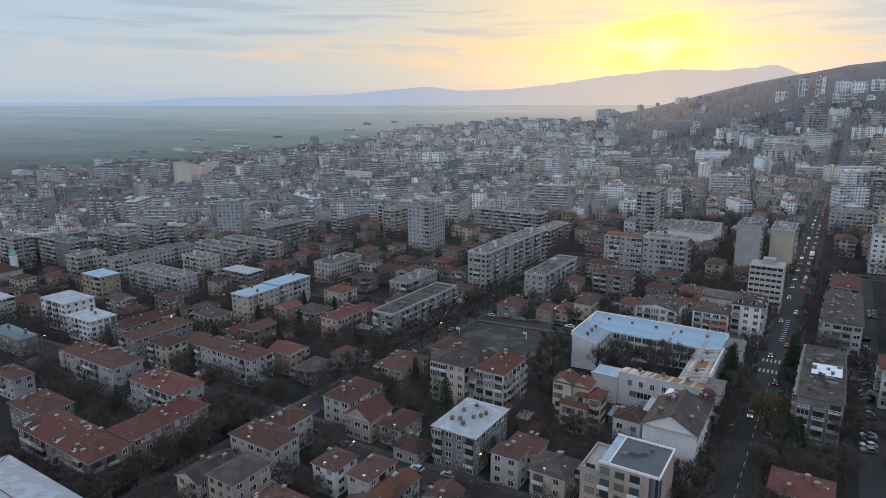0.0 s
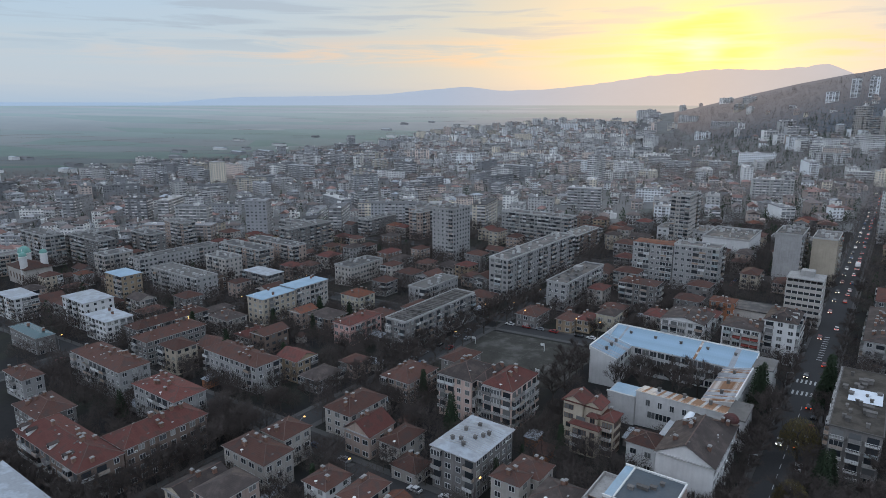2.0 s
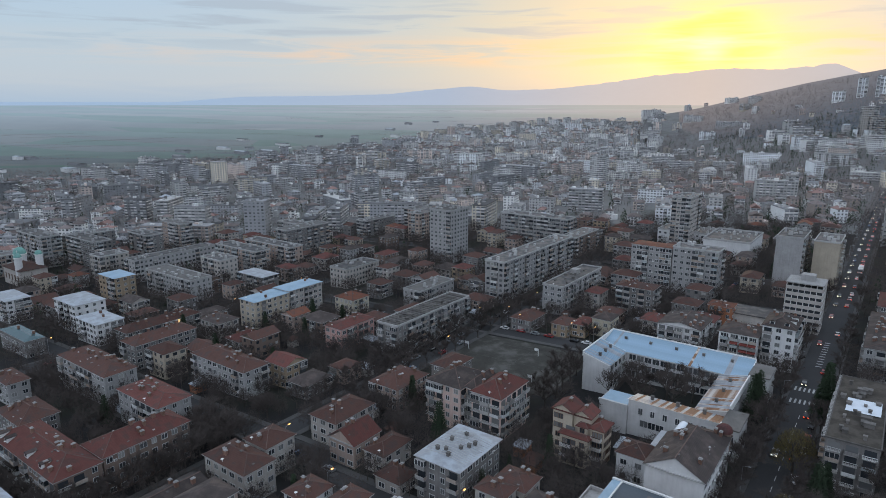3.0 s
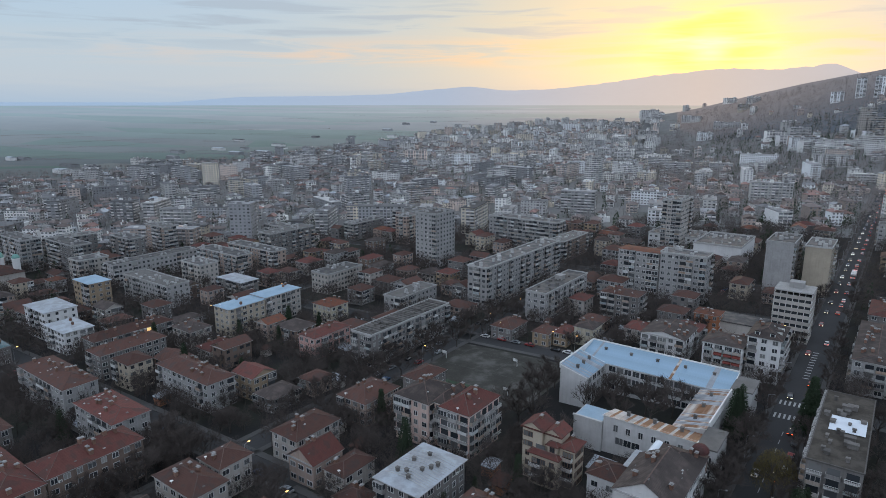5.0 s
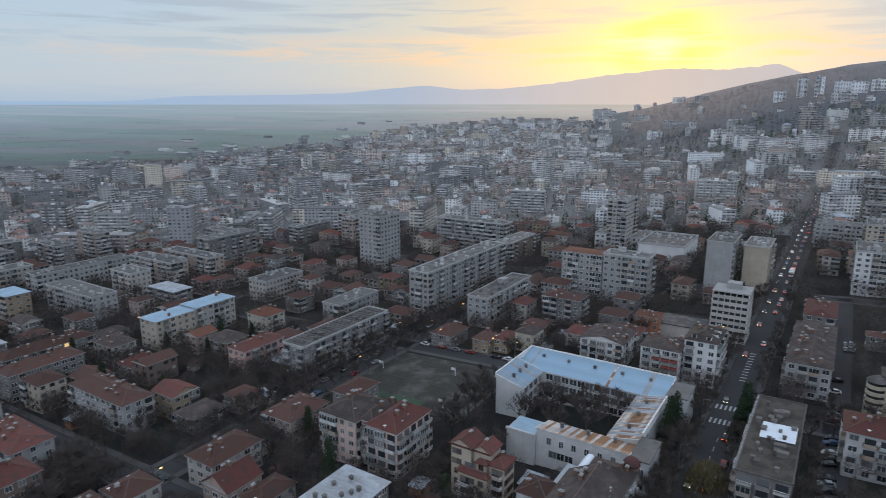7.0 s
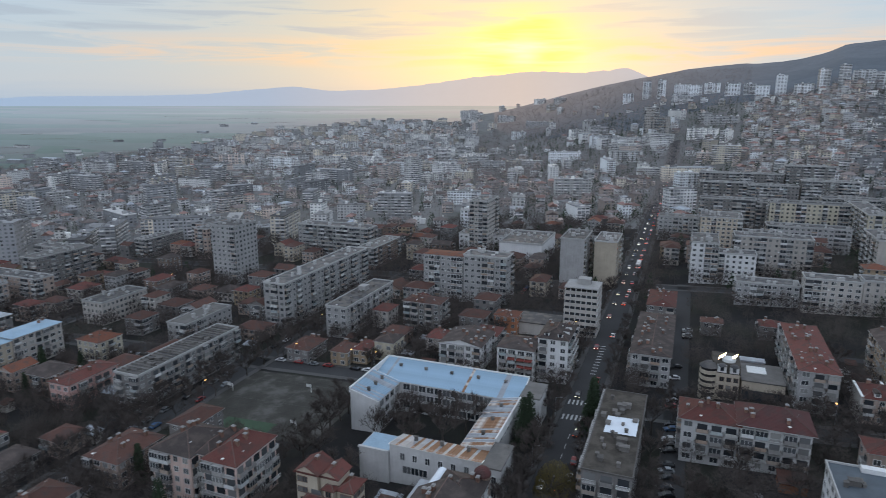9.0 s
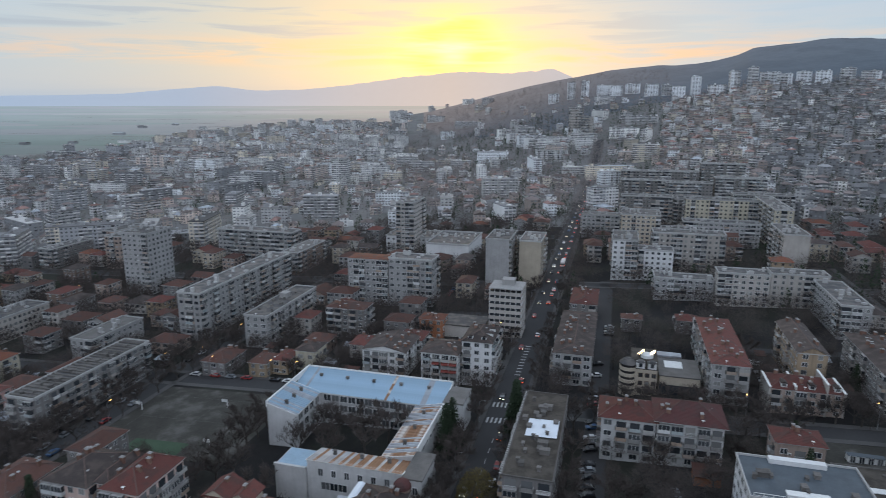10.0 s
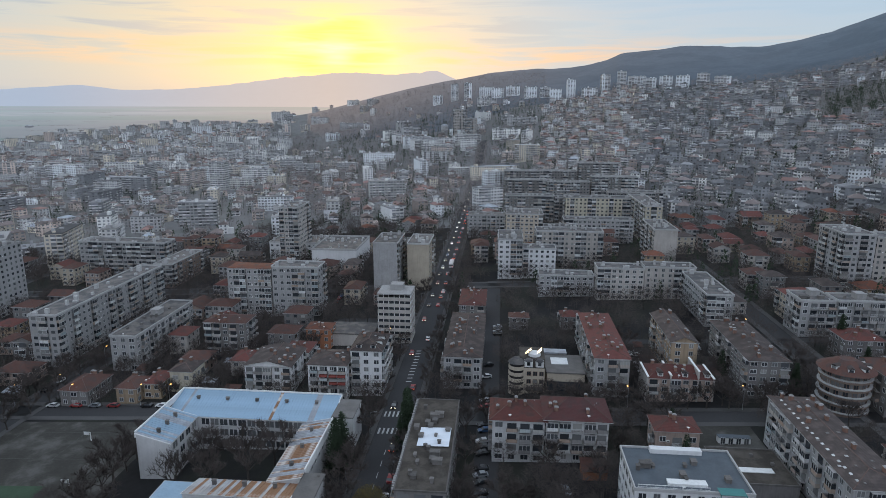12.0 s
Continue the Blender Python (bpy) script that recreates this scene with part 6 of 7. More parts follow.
def modern_block():
    u0, u1, v0, v1 = 125.8, 140, -45, -27.2
    cu, cv = (u0 + u1) / 2, (v0 + v1) / 2
    w, l = v1 - v0, u1 - u0
    b = local_root("modern_block", cu, cv, "cream modern block with dark flat roof and rounded glass corner", "apartment block")
    g = Geo()
    g.box(-w / 2, -w / 2 + 4.2, -l / 2, l / 2 - 2, -3, 15)
    part("wall", g.mesh("wall", [WALLS["salmon"]]), b)
    g = Geo()
    g.box(-w / 2 + 4.2, w / 2 - 2.2, -l / 2, l / 2, -3, 18)
    g.box(w / 2 - 2.2, w / 2, -l / 2 + 2.2, l / 2, -3, 18)
    part("wall", g.mesh("wall", [WALLS["salmon"]]), b)
    g = Geo()
    g.prism(20, 2.2, 2.2, -3, 18, 0, w / 2 - 2.2, -l / 2 + 2.2)
    part("glass_corner", g.mesh("glass_corner", [GLASS]), b, label="rounded dark glass corner bay")
    g = Geo()
    g.box(-w / 2 + 6.6, w / 2 - 0.1, -l / 2 + 0.1, l / 2 - 0.1, 18, 18.12, 0)
    for x0, x1, y0, y1 in ((-w / 2 + 4.2, w / 2, -l / 2 - 0.1, -l / 2 + 0.25), (-w / 2 + 4.2, w / 2, l / 2 - 0.25, l / 2 + 0.1), (w / 2 - 0.25, w / 2 + 0.1, -l / 2, l / 2), (-w / 2 + 6.3, -w / 2 + 6.6, -l / 2, l / 2)):
        g.box(x0, x1, y0, y1, 17.9, 18.5, 1)
    part("roof", g.mesh("roof", [ROOFS["bluegrey"], TRIM]), b, label="dark membrane roof with a white metal rim")
    g = Geo()
    g.box(-w / 2 + 4.3, -w / 2 + 6.2, -l / 2 + 0.3, l / 2 - 0.3, 18, 18.15)
    part("roof", g.mesh("roof", [ROOFS["blue"]]), b, label="pale blue metal strip roof")
    g = Geo()
    for x0, x1, y0, y1 in ((-w / 2 - 0.1, -w / 2 + 4.2, -l / 2 - 0.1, -l / 2 + 0.2), (-w / 2 - 0.1, -w / 2 + 0.2, -l / 2, l / 2 - 2), (-w / 2, -w / 2 + 4.2, l / 2 - 2.3, l / 2 - 2)):
        g.box(x0, x1, y0, y1, 15, 16)
    g.box(-w / 2, -w / 2 + 4.2, -l / 2, l / 2 - 2, 15, 15.1)
    part("terrace", g.mesh("terrace", [CONCRETE]), b)
    for f in range(5):
        for i, x in enumerate((-6.6, -3.2, 0.2, 3.6)):
            if i % 2:
                part("balcony", shared(("balcony", 2.8, "solid"), lambda: balcony_mesh(2.8, 1.15, "solid")), b, (x, -l / 2, f * 3 + 3.1))
            else:
                part("window", shared(("window", 2.0, True, False, "m"), lambda: window_mesh(2.0, 1.5, False, BROWN_FRAME)), b, (x, -l / 2 - 0.01, f * 3 + 3.4))
    for x, y, sx in ((1.5, 0, 2.4), (3.4, 1.2, 1.2), (-0.6, -1.5, 1.2), (4.6, 3.6, 0.8)):
        part("roof_vent", shared(("mv", sx), lambda: vent_mesh(sx, 0.8, 0.7)), b, (x, y, 18.1))


modern_block()


def office():
    u0, u1, v0, v1 = 322, 335, -34, -19.5
    b = local_root("office_building", (u0 + u1) / 2, (v0 + v1) / 2, "white office building with dark ribbon windows in bands", "office building")
    w, l = v1 - v0, u1 - u0
    g = Geo()
    g.box(-w / 2 + 0.25, w / 2 - 0.25, -l / 2 + 0.25, l / 2 - 0.25, -2, 21)
    part("glass_core", g.mesh("glass_core", [GLASS]), b)
    for f in range(8):
        g = Geo()
        g.box(-w / 2, w / 2, -l / 2, l / 2, f * 2.75 - (2 if f == 0 else 0), f * 2.75 + 1.5)
        part("spandrel", g.mesh("spandrel", [WALLS["pale"]]), b)
        for i in range(7):
            x = -w / 2 + 0.3 + i * (w - 0.6) / 6
            g2 = shared("off_mullion", lambda: _mullion())
            part("mullion", g2, b, (x, -l / 2 + 0.12, f * 2.75 + 1.5))
        for i in range(6):
            part("mullion", shared("off_mullion", lambda: _mullion()), b, (w / 2 - 0.12, -l / 2 + 0.3 + i * (l - 0.6) / 5, f * 2.75 + 1.5))
    g = Geo()
    g.box(-w / 2 - 0.1, w / 2 + 0.1, -l / 2 - 0.1, l / 2 + 0.1, 22, 22.5)
    g.box(-2.5, 3, -1, 4, 22.5, 25)
    part("roof", g.mesh("roof", [CONCRETE]), b)
    # Low wing with the white pipe rail.
    c = local_root("shop_pavilion", 326, -46, "low flat-roofed shop pavilion beside the car park", "shop pavilion")
    g = Geo()
    g.box(-10, 10, -6, 8, -1.5, 5.2)
    part("wall", g.mesh("wall", [WALLS["pale"]]), c)
    g = Geo()
    g.box(-10.4, 10.4, -6.4, 8.4, 5.2, 5.7)
    part("roof", g.mesh("roof", [ROOFS["flat"]]), c)


def _mullion():
    g = Geo()
    g.box(-0.12, 0.12, -0.12, 0.12, 0, 1.25)
    return g.mesh("mullion", [WALLS["white"]])


office()
corner = building("corner_house", 271, 288, -33.8, -22.8, 17, wall="white", roof="slate", rise=2.6, floors=6, balcony=0.75, label="white corner house with a dark mansard roof and dormers", category="house")

for x_, y_, t_ in ((-2.6, -6.6, 0), (2.4, -6.6, 0), (4.0, -2.5, math.pi / 2), (4.0, 2.5, math.pi / 2)):
    part("dormer", shared("dormer", lambda: dormer_mesh(1.7, 1.3)), corner, (x_, y_, 17.6), t_)


WHITE_TIN = surface("white_painted_sheet", (0.68, 0.72, 0.77), 0.5, 0.1, 0.3, 3.0, 0, 0.05, 0)


def patch_block():
    """The flat-roofed block on the avenue: toothed cornice, white sheet patch, many small vents."""
    b = building("apartment_block", 192.4, 238, -5.2, 6.5, 14.5, wall="dark", roof="tar", rise=0, balcony=0.8, floors=5, vents=22, parapet=0.15, stair=False, rim=VENT, label="grey block with a dark flat roof and white sheet patch", category="apartment block")
    g = Geo()
    for i in range(16):
        y = -4.0 + i * 0.6
        g.quad([(-3.2, y, 14.98), (5.0, y, 15.18), (5.0, y + 0.3, 15.26), (-3.2, y + 0.3, 15.06)]), g.quad([(-3.2, y + 0.3, 15.06), (5.0, y + 0.3, 15.26), (5.0, y + 0.6, 15.18), (-3.2, y + 0.6, 14.98)])
    part("roof_sheet", g.mesh("roof_sheet", [WHITE_TIN]), b, label="white corrugated sheet patch")
    tooth = Geo()
    tooth.box(-0.75, 0, -0.22, 0.22, 0, 0.45)
    me = tooth.mesh("cornice_tooth", [CONCRETE])
    for i in range(46):
        part("cornice_tooth", me, b, (-5.9, -22.4 + i * 0.995, 14.4))


patch_block()


def restaurant():
    b = local_root("corner_restaurant", 280, 31, "cream house with a banded round tower, arched dormers and roof terrace", "house")
    g = Geo()
    g.box(-5.5, 3, -7, 5, -2, 9.5)
    part("wall", g.mesh("wall", [WALLS["cream"]]), b)
    for f in range(5):
        g = Geo()
        g.prism(16, 3.0, 3.0, f * 2.2 - (2 if f == 0 else 0), f * 2.2 + 1.2, 0, -6.5, -5.5)
        part("balcony_band", g.mesh("balcony_band", [WALLS["cream"]]), b)
        g = Geo()
        g.prism(16, 2.7, 2.7, f * 2.2 + 1.2, f * 2.2 + 2.2, 0, -6.5, -5.5)
        part("glass_band", g.mesh("glass_band", [DARK_BAND]), b)
    g = Geo()
    for y0_, y1_, x0_, x1_ in ((-7.3, 5.2, -5.6, 3.1),):
        sloped(g, x0_, x1_, y0_, y0_ + 1.6, 9.9, 9.9, 12.4, 12.4, 0.25)
        g.box(x0_, x1_, y0_ + 1.6, y1_, 9.9, 12.4)
    part("mansard", g.mesh("mansard", [ROOFS["tar"]]), b, label="steep black mansard")
    g = Geo()
    g.prism(16, 3.2, 1.6, 11, 12.4, 0, -6.5, -5.5)
    g.box(-5.7, 3.2, -7.2, 5.2, 9.5, 9.9)
    part("roof", g.mesh("roof", [ROOFS["flat"]]), b)
    for x in (-2.6, 1.2):
        g = Geo()
        g.box(-1.4, 1.4, -0.4, 1.5, 0, 2.2, 0)
        g.prism(12, 1.5, 0.9, 2.2, 2.9, 1)
        g.box(-0.55, 0.55, -0.46, -0.38, 0.5, 1.9, 2)
        part("dormer", g.mesh("dormer", [TRIM, ROOFS["flat"], GLASS]), b, (x, -7.0, 9.9))
    face = Vector((-0.524, 0.382, 0.762))
    local = Vector((face.x * CA - face.y * SA, face.x * SA + face.y * CA, face.z))
    tilt = local.to_track_quat("Z", "Y").to_euler()
    for x in (-2.6, 1.0):
        g = Geo()
        g.box(-1.5, 1.5, -1.5, 1.5, -0.06, 0.06, 0)
        p = part("solar_panel", g.mesh("solar_panel", [SUNLIT]), b, (x, -2, 13.6), label="tilted panel that mirrors the sunset")
        p.rotation_euler = tilt
        g = Geo()
        g.box(-0.06, 0.06, -0.06, 0.06, -3.9, 0)
        part("panel_post", g.mesh("panel_post", [TRIM]), b, (x, -2, 13.6))
    g = Geo()
    g.prism(14, 2.2, 2.2, 12.4, 13.4, 0, -0.5, -2.5)
    part("lantern", g.mesh("lantern", [TRIM]), b)
    win = shared(("window", 1.3, True, False, "b"), lambda: window_mesh(1.3, 1.4, False, BROWN_FRAME))
    for f in range(3):
        row_of(b, win, "window", (-3.5, -7.04), (3, -7.04), 3, f * 2.9 + 0.9, 0)
    c = local_root("low_annex", 283, 41, "low annex with a pale patched roof and dark front", "annex")
    g = Geo()
    g.box(-6, 7, -8, 8, -2, 6.5, 0)
    g.box(-6, 7, -8.2, -7.9, 0, 3.5, 1)
    part("wall", g.mesh("wall", [WALLS["cream"], GLASS]), c)
    g = Geo()
    g.box(-6.3, 7.3, -8.3, 8.3, 6.5, 6.9, 0)
    g.box(-4, 2, -1, 5, 6.9, 7.1, 1)
    part("roof", g.mesh("roof", [ROOFS["slab"], TRIM]), c)
    d = local_root("long_shed", 293, 34, "long low shed with a white metal roof", "shed")
    g = Geo()
    g.box(-7, 9, -1.6, 1.6, -1, 7.5, 0)
    g.box(-7.3, 9.3, -1.9, 1.9, 7.5, 8.1, 1)
    part("shed_body", g.mesh("shed_body", [WALLS["pale"], ROOFS["tin"]]), d)


DARK_BAND = plain("dark_band_glass", (0.03, 0.028, 0.03), 0.25)
SUNLIT = plain("mirror_panel", (0.85, 0.80, 0.70), 0.15, 0.9)
restaurant()


def curved_block():
    b = local_root("curved_block", 263, 127, "brown-roofed apartment house with curved brown balcony bands", "apartment house")
    for f in range(5):
        g = Geo()
        g.prism(24, 7.5, 7.5, f * 2.7 - (2 if f == 0 else 0), f * 2.7 + 0.75, 0)
        g.prism(24, 7.65, 7.65, f * 2.7 + 0.75, f * 2.7 + 1.0, 1)
        part("balcony_band", g.mesh("balcony_band", [WALLS["umber"], COPING]), b, label="brown balcony band with a pale rim")
        g = Geo()
        g.prism(24, 6.6, 6.6, f * 2.7 + 1.0, f * 2.7 + 2.7)
        part("wall", g.mesh("wall", [WALLS["dark"]]), b)
    g = Geo()
    g.prism(24, 8.4, 2.5, 13.5, 16.6)
    part("roof", g.mesh("roof", [ROOFS["tile"]]), b)
    for k in range(5):
        a = -2.6 + k * 0.75
        part("dormer", shared("dormer", lambda: dormer_mesh(1.7, 1.3)), b, (5.6 * math.cos(a), 5.6 * math.sin(a), 14.2), a + math.pi / 2)
    for k in range(16):
        a = k * math.pi / 8
        for f in range(5):
            part("window", shared(("window", 1.3, True, False, "b"), lambda: window_mesh(1.3, 1.4, False, BROWN_FRAME)), b, (6.58 * math.cos(a), 6.58 * math.sin(a), f * 2.7 + 1.05), a + math.pi / 2)
    building("apartment_house", 256, 272, 136, 152, 12.5, wall="dark", roof="tile", floors=4, balcony=0.4, label="brown-roofed wing behind the curved house", category="apartment house")


curved_block()


def church():
    b = local_root("church", 184, -469, "pale stone church with green copper domes and a brown roof", "church")
    b.scale = (1.2, 1.2, 1.25)
    g = Geo()
    g.box(-11, 11, -7, 7, -3, 9)
    part("nave", g.mesh("nave", [WALLS["pale"]]), b)
    g = Geo()
    g.hip(-11, 11, -7, 7, 9, 3.0)
    part("roof", g.mesh("roof", [ROOFS["tile"]]), b)
    for x, y, r, h in ((-5, 0, 3.2, 15), (7, -5.5, 1.9, 15.5), (7, 5.0, 1.9, 15.5)):
        g = Geo()
        g.prism(14, r, r, 6, h)
        part("drum", g.mesh("drum", [WALLS["white"]]), b, (x, y, 0))
        g = Geo()
        g.prism(14, r * 1.12, r * 1.12, h, h + 0.4)
        part("cornice", g.mesh("cornice", [TRIM]), b, (x, y, 0))
        g = Geo()
        for i in range(6):
            a0, a1 = i * math.pi / 12, (i + 1) * math.pi / 12
            g.prism(14, r * 1.05 * math.cos(a0), max(0.12, r * 1.05 * math.cos(a1)), h + 0.4 + r * 1.1 * math.sin(a0), h + 0.4 + r * 1.1 * math.sin(a1))
        dome = part("dome", g.mesh("dome", [COPPER]), b, (x, y, 0), label="green copper dome")
        g = Geo()
        g.box(-0.08, 0.08, -0.08, 0.08, h + r, h + r + 2.2)
        g.box(-0.5, 0.5, -0.07, 0.07, h + r + 1.4, h + r + 1.6)
        part("cross", g.mesh("cross", [TRIM]), dome)
    for x in (-8, -4, 0, 4, 8):
        part("window", shared(("window", 1.0, True, False, "church"), lambda: window_mesh(1.0, 3.0, False, BROWN_FRAME)), b, (x, -7.02, 3))


COPPER = surface("green_copper", (0.16, 0.34, 0.30), 0.6, 0.2, 0.6, 4.0, 0.2, 0.05, 0)
church()


# ---------------------------------------------------------------- the sports court
def court():
    g = Geo()
    n = 6
    for i in range(n):
        for j in range(n):
            ring = []
            for a, b in ((i, j), (i, j + 1), (i + 1, j + 1), (i + 1, j)):
                p = xy(205 + 46 * a / n, -144 + 54 * b / n)
                ring.append((*p, ground(*p) + 0.05))
            g.quad(ring[::-1])
    tagged(new("sports_court", g.mesh("sports_court", [COURT])), "worn grey asphalt sports court with faint lines", "sports court", kind="structure")
    for at, lo, hi in ((-138, 210, 246), (-116, 210, 246), (-95, 210, 246)):
        strip("court_line", "u", at, lo, hi, 0.12, FAINT, 0.075, "faint white court line", "court line")
    for at, lo, hi in ((212, -138, -95), (228, -138, -95), (244, -138, -95)):
        strip("court_line", "v", at, lo, hi, 0.12, FAINT, 0.08, "faint white court line", "court line")
    for u, v in ((239, -111), (232, -141), (213, -100)):
        b = local_root("basketball_stand", u, v, "white steel basketball stand on the court", "basketball stand")
        g = Geo()
        g.prism(8, 0.16, 0.12, -0.3, 3.0)
        part("pole", g.mesh("pole", [TRIM]), b)
        g = Geo()
        sloped(g, -0.1, 0.1, -1.6, 0.1, 3.5, 3.5, 3.0, 3.0, 0.2)
        part("arm", g.mesh("arm", [TRIM]), b)
        g = Geo()
        g.box(-0.9, 0.9, -1.68, -1.6, 2.9, 4.0)
        part("backboard", g.mesh("backboard", [TRIM]), b)


FAINT = surface("faint_court_paint", (0.095, 0.095, 0.09), 0.9, 0.4, 0.5, 3.0)
COURT = surface("court_asphalt", (0.060, 0.057, 0.050), 0.9, 0.55, 0.12, 1.6, 0, 0.1, 0, second=(0.092, 0.088, 0.08), patch=0.56)
court()

# ---------------------------------------------------------------- pieces round the school and the avenue
house(150, 161, -7.5, 5.5, 7.5, wall="salmon", roof="red", floors=2, label="low house with a red tiled roof beside the avenue")
behind_gable = house(173.4, 186, -36.6, -26, 12, wall="offwhite", roof="slate", floors=4, rise=2.2, label="pale house with dark brown roofs and a domed turret")


def turret():
    g = Geo()
    g.prism(14, 1.9, 1.9, 8, 13.2, 0)
    part("turret", g.mesh("turret", [WALLS["umber"]]), behind_gable, (3.6, 6.2, 0))
    g = Geo()
    for i in range(5):
        a0, a1 = i * math.pi / 10, (i + 1) * math.pi / 10
        g.prism(14, 2.2 * math.cos(a0), max(0.1, 2.2 * math.cos(a1)), 13.2 + 2.0 * math.sin(a0), 13.2 + 2.0 * math.sin(a1))
    part("dome", g.mesh("dome", [ROOFS["maroon"]]), behind_gable, (3.6, 6.2, 0), label="dark brown dome")
    g = Geo()
    n = 10
    for i in range(n):
        a0, a1 = math.pi * i / n, math.pi * (i + 1) / n
        p, q = (1.3 * math.cos(a0), 1.3 * math.sin(a0)), (1.3 * math.cos(a1), 1.3 * math.sin(a1))
        g.quad([(p[0], -4.8, p[1]), (q[0], -4.8, q[1]), (q[0], 4.8, q[1]), (p[0], 4.8, p[1])][::-1])
    for y in (-4.8, 4.8):
        g.quad([(1.3 * math.cos(math.pi * i / n), y, 1.3 * math.sin(math.pi * i / n)) for i in range(n + 1)])
    part("canopy", g.mesh("canopy", [WHITE_TIN]), behind_gable, (-6.9, 2.2, 11.0), label="white barrel-shaped canopy")
    g = Geo()
    g.box(-1.6, 1.6, -4.8, 4.8, -13, 0)
    part("wall", g.mesh("wall", [WALLS["offwhite"]]), behind_gable, (-6.9, 2.2, 11.0))


turret()
building("annex", 176.5, 185.5, -43.6, -38.9, 8.5, wall="offwhite", roof="tin", rise=0.4, over=0.4, floors=3, balcony=0, vents=0, label="small annex under a flat white metal roof", category="annex")


def fire_walls():
    """White walls that stand above the red roofs of the row house."""
    b = local_root("row_house_fire_wall", 272.6, 78, "white fire walls that step above the red row roofs", "fire wall")
    for x, up in ((-10.6, 8.6), (-3.2, 9.3), (5.6, 11.0), (10.6, 8.6)):
        g = Geo()
        g.box(x - 0.25, x + 0.25, -6.1, 6.1, -2, up, 0)
        g.box(x - 0.35, x + 0.35, -6.2, 6.2, up, up + 0.15, 1)
        part("fire_wall", g.mesh("fire_wall", [WALLS["pale"], TRIM]), b)
    for x, y in ((-6.5, -4.4), (1.5, -4.4), (8.6, -4.4)):
        part("dormer", shared("dormer", lambda: dormer_mesh(1.7, 1.3)), b, (x, y, 8.6))


fire_walls()


def roof_windows():
    """Rows of small roof windows on the long brown roofs."""
    g = Geo()
    sloped(g, -0.3, 0.3, -0.45, 0.45, 0, 0.1, 0.1, 0, 0.12)
    me = g.mesh("roof_window", [FRAME])
    for ob in bpy.data.objects:
        if ob.name.startswith("apartment_block") and ob.get("label", "") == "long pale block with a dark low roof":
            for k in range(16):
                part("roof_window", me, ob, (-4.4, -20 + 2.6 * k, 14.62))


roof_windows()
def yard():
    """The asphalt yard beside the modern block, with its low flat-roofed garages and a site container."""
    g = Geo()
    for i in range(5):
        ring = []
        for a, b in ((0, i), (0, i + 1), (1, i + 1), (1, i)):
            p = xy(211 + 40 * a, 74.5 + 4 * b)
            ring.append((*p, ground(*p) + 0.06))
        g.quad(ring[::-1])
    tagged(new("yard_paving", g.mesh("yard_paving", [COURT])), "patched dark asphalt yard between the blocks", "yard", kind="structure")
    b = local_root("garage_row", 222, 84, "low garage row with a dark flat roof and pale strip", "garage")
    g = Geo()
    g.box(-9, 9, -8.5, 8.5, -1.5, 3.6, 0)
    part("wall", g.mesh("wall", [WALLS["dark"]]), b)
    g = Geo()
    g.tray(-9.2, 9.2, -8.7, 8.7, 3.6, 3.75, 4.1, 0.25, 1, 0)
    g.box(-6, 5, -3.2, -1.0, 3.76, 3.95, 2)
    for x, y in ((-4, 4), (2, 5), (6, 1), (-7, -5)):
        g.box(x - 0.4, x + 0.4, y - 0.4, y + 0.4, 3.76, 4.5, 1)
    part("roof", g.mesh("roof", [ROOFS["tar"], VENT, TRIM]), b)
    c = local_root("site_container", 240.5, 86.4, "blue and white site container in the yard", "container")
    g = Geo()
    g.box(-4.5, 4.5, -1.0, 1.0, 0.1, 1.9, 0), g.box(-4.6, 4.6, -1.1, 1.1, 1.9, 2.0, 1)
    part("container_body", g.mesh("container_body", [TRIM, ROOFS["bluegrey"]]), c)
    for i in range(4):
        part("window", shared(("window", 1.2, True, False, "school"), lambda: window_mesh(1.2, 1.9, False, FRAME)), c, (-3.3 + 2.2 * i, -1.0, 0.0))


yard()
# Painted hatching between the lanes and the dashes of the avenue.
for k_ in range(11):
    strip("hatch_bar", "v", 283 + 3.0 * k_, -16.0, -14.0, 0.7, MARKING, 0.08, "worn white hatch bar between the lanes", "road marking")
strip("lane_line", "u", -15, 130, 240, 0.18, MARKING, 0.08, "worn white lane line along the avenue", "road marking", dash=(6.0, 3.0))
g_ = Geo()
for i_ in range(5):
    ring_ = []
    for a_, b_ in ((0, i_), (0, i_ + 1), (1, i_ + 1), (1, i_)):
        p_ = xy(205.5 + 8.5 * a_, -128 + 4 * b_)
        ring_.append((*p_, ground(*p_) + 0.09))
    g_.quad(ring_[::-1])
tagged(new("green_court", g_.mesh("green_court", [surface("green_court_surface", (0.055, 0.085, 0.055), 0.9, 0.3, 0.2, 2.0)])), "dull green surfaced end of the sports court", "sports court", kind="structure")

# ---------------------------------------------------------------- cars
PAINT = [plain("car_white", (0.6, 0.6, 0.6), 0.35), plain("car_silver", (0.32, 0.34, 0.36), 0.3, 0.5), plain("car_black", (0.02, 0.02, 0.022), 0.25),
         plain("car_blue", (0.04, 0.09, 0.18), 0.3), plain("car_red", (0.25, 0.03, 0.03), 0.3)]
RUBBER = plain("tyre_rubber", (0.02, 0.02, 0.02), 0.9)
HEAD = plain("headlight", (0.8, 0.8, 0.7), 0.3, 0, (1.0, 0.85, 0.6), 5.0)
TAIL = plain("tail_light", (0.4, 0.02, 0.02), 0.3, 0, (1.0, 0.10, 0.03), 4.0)
OFFLAMP = plain("lamp_glass_off", (0.4, 0.4, 0.38), 0.3)


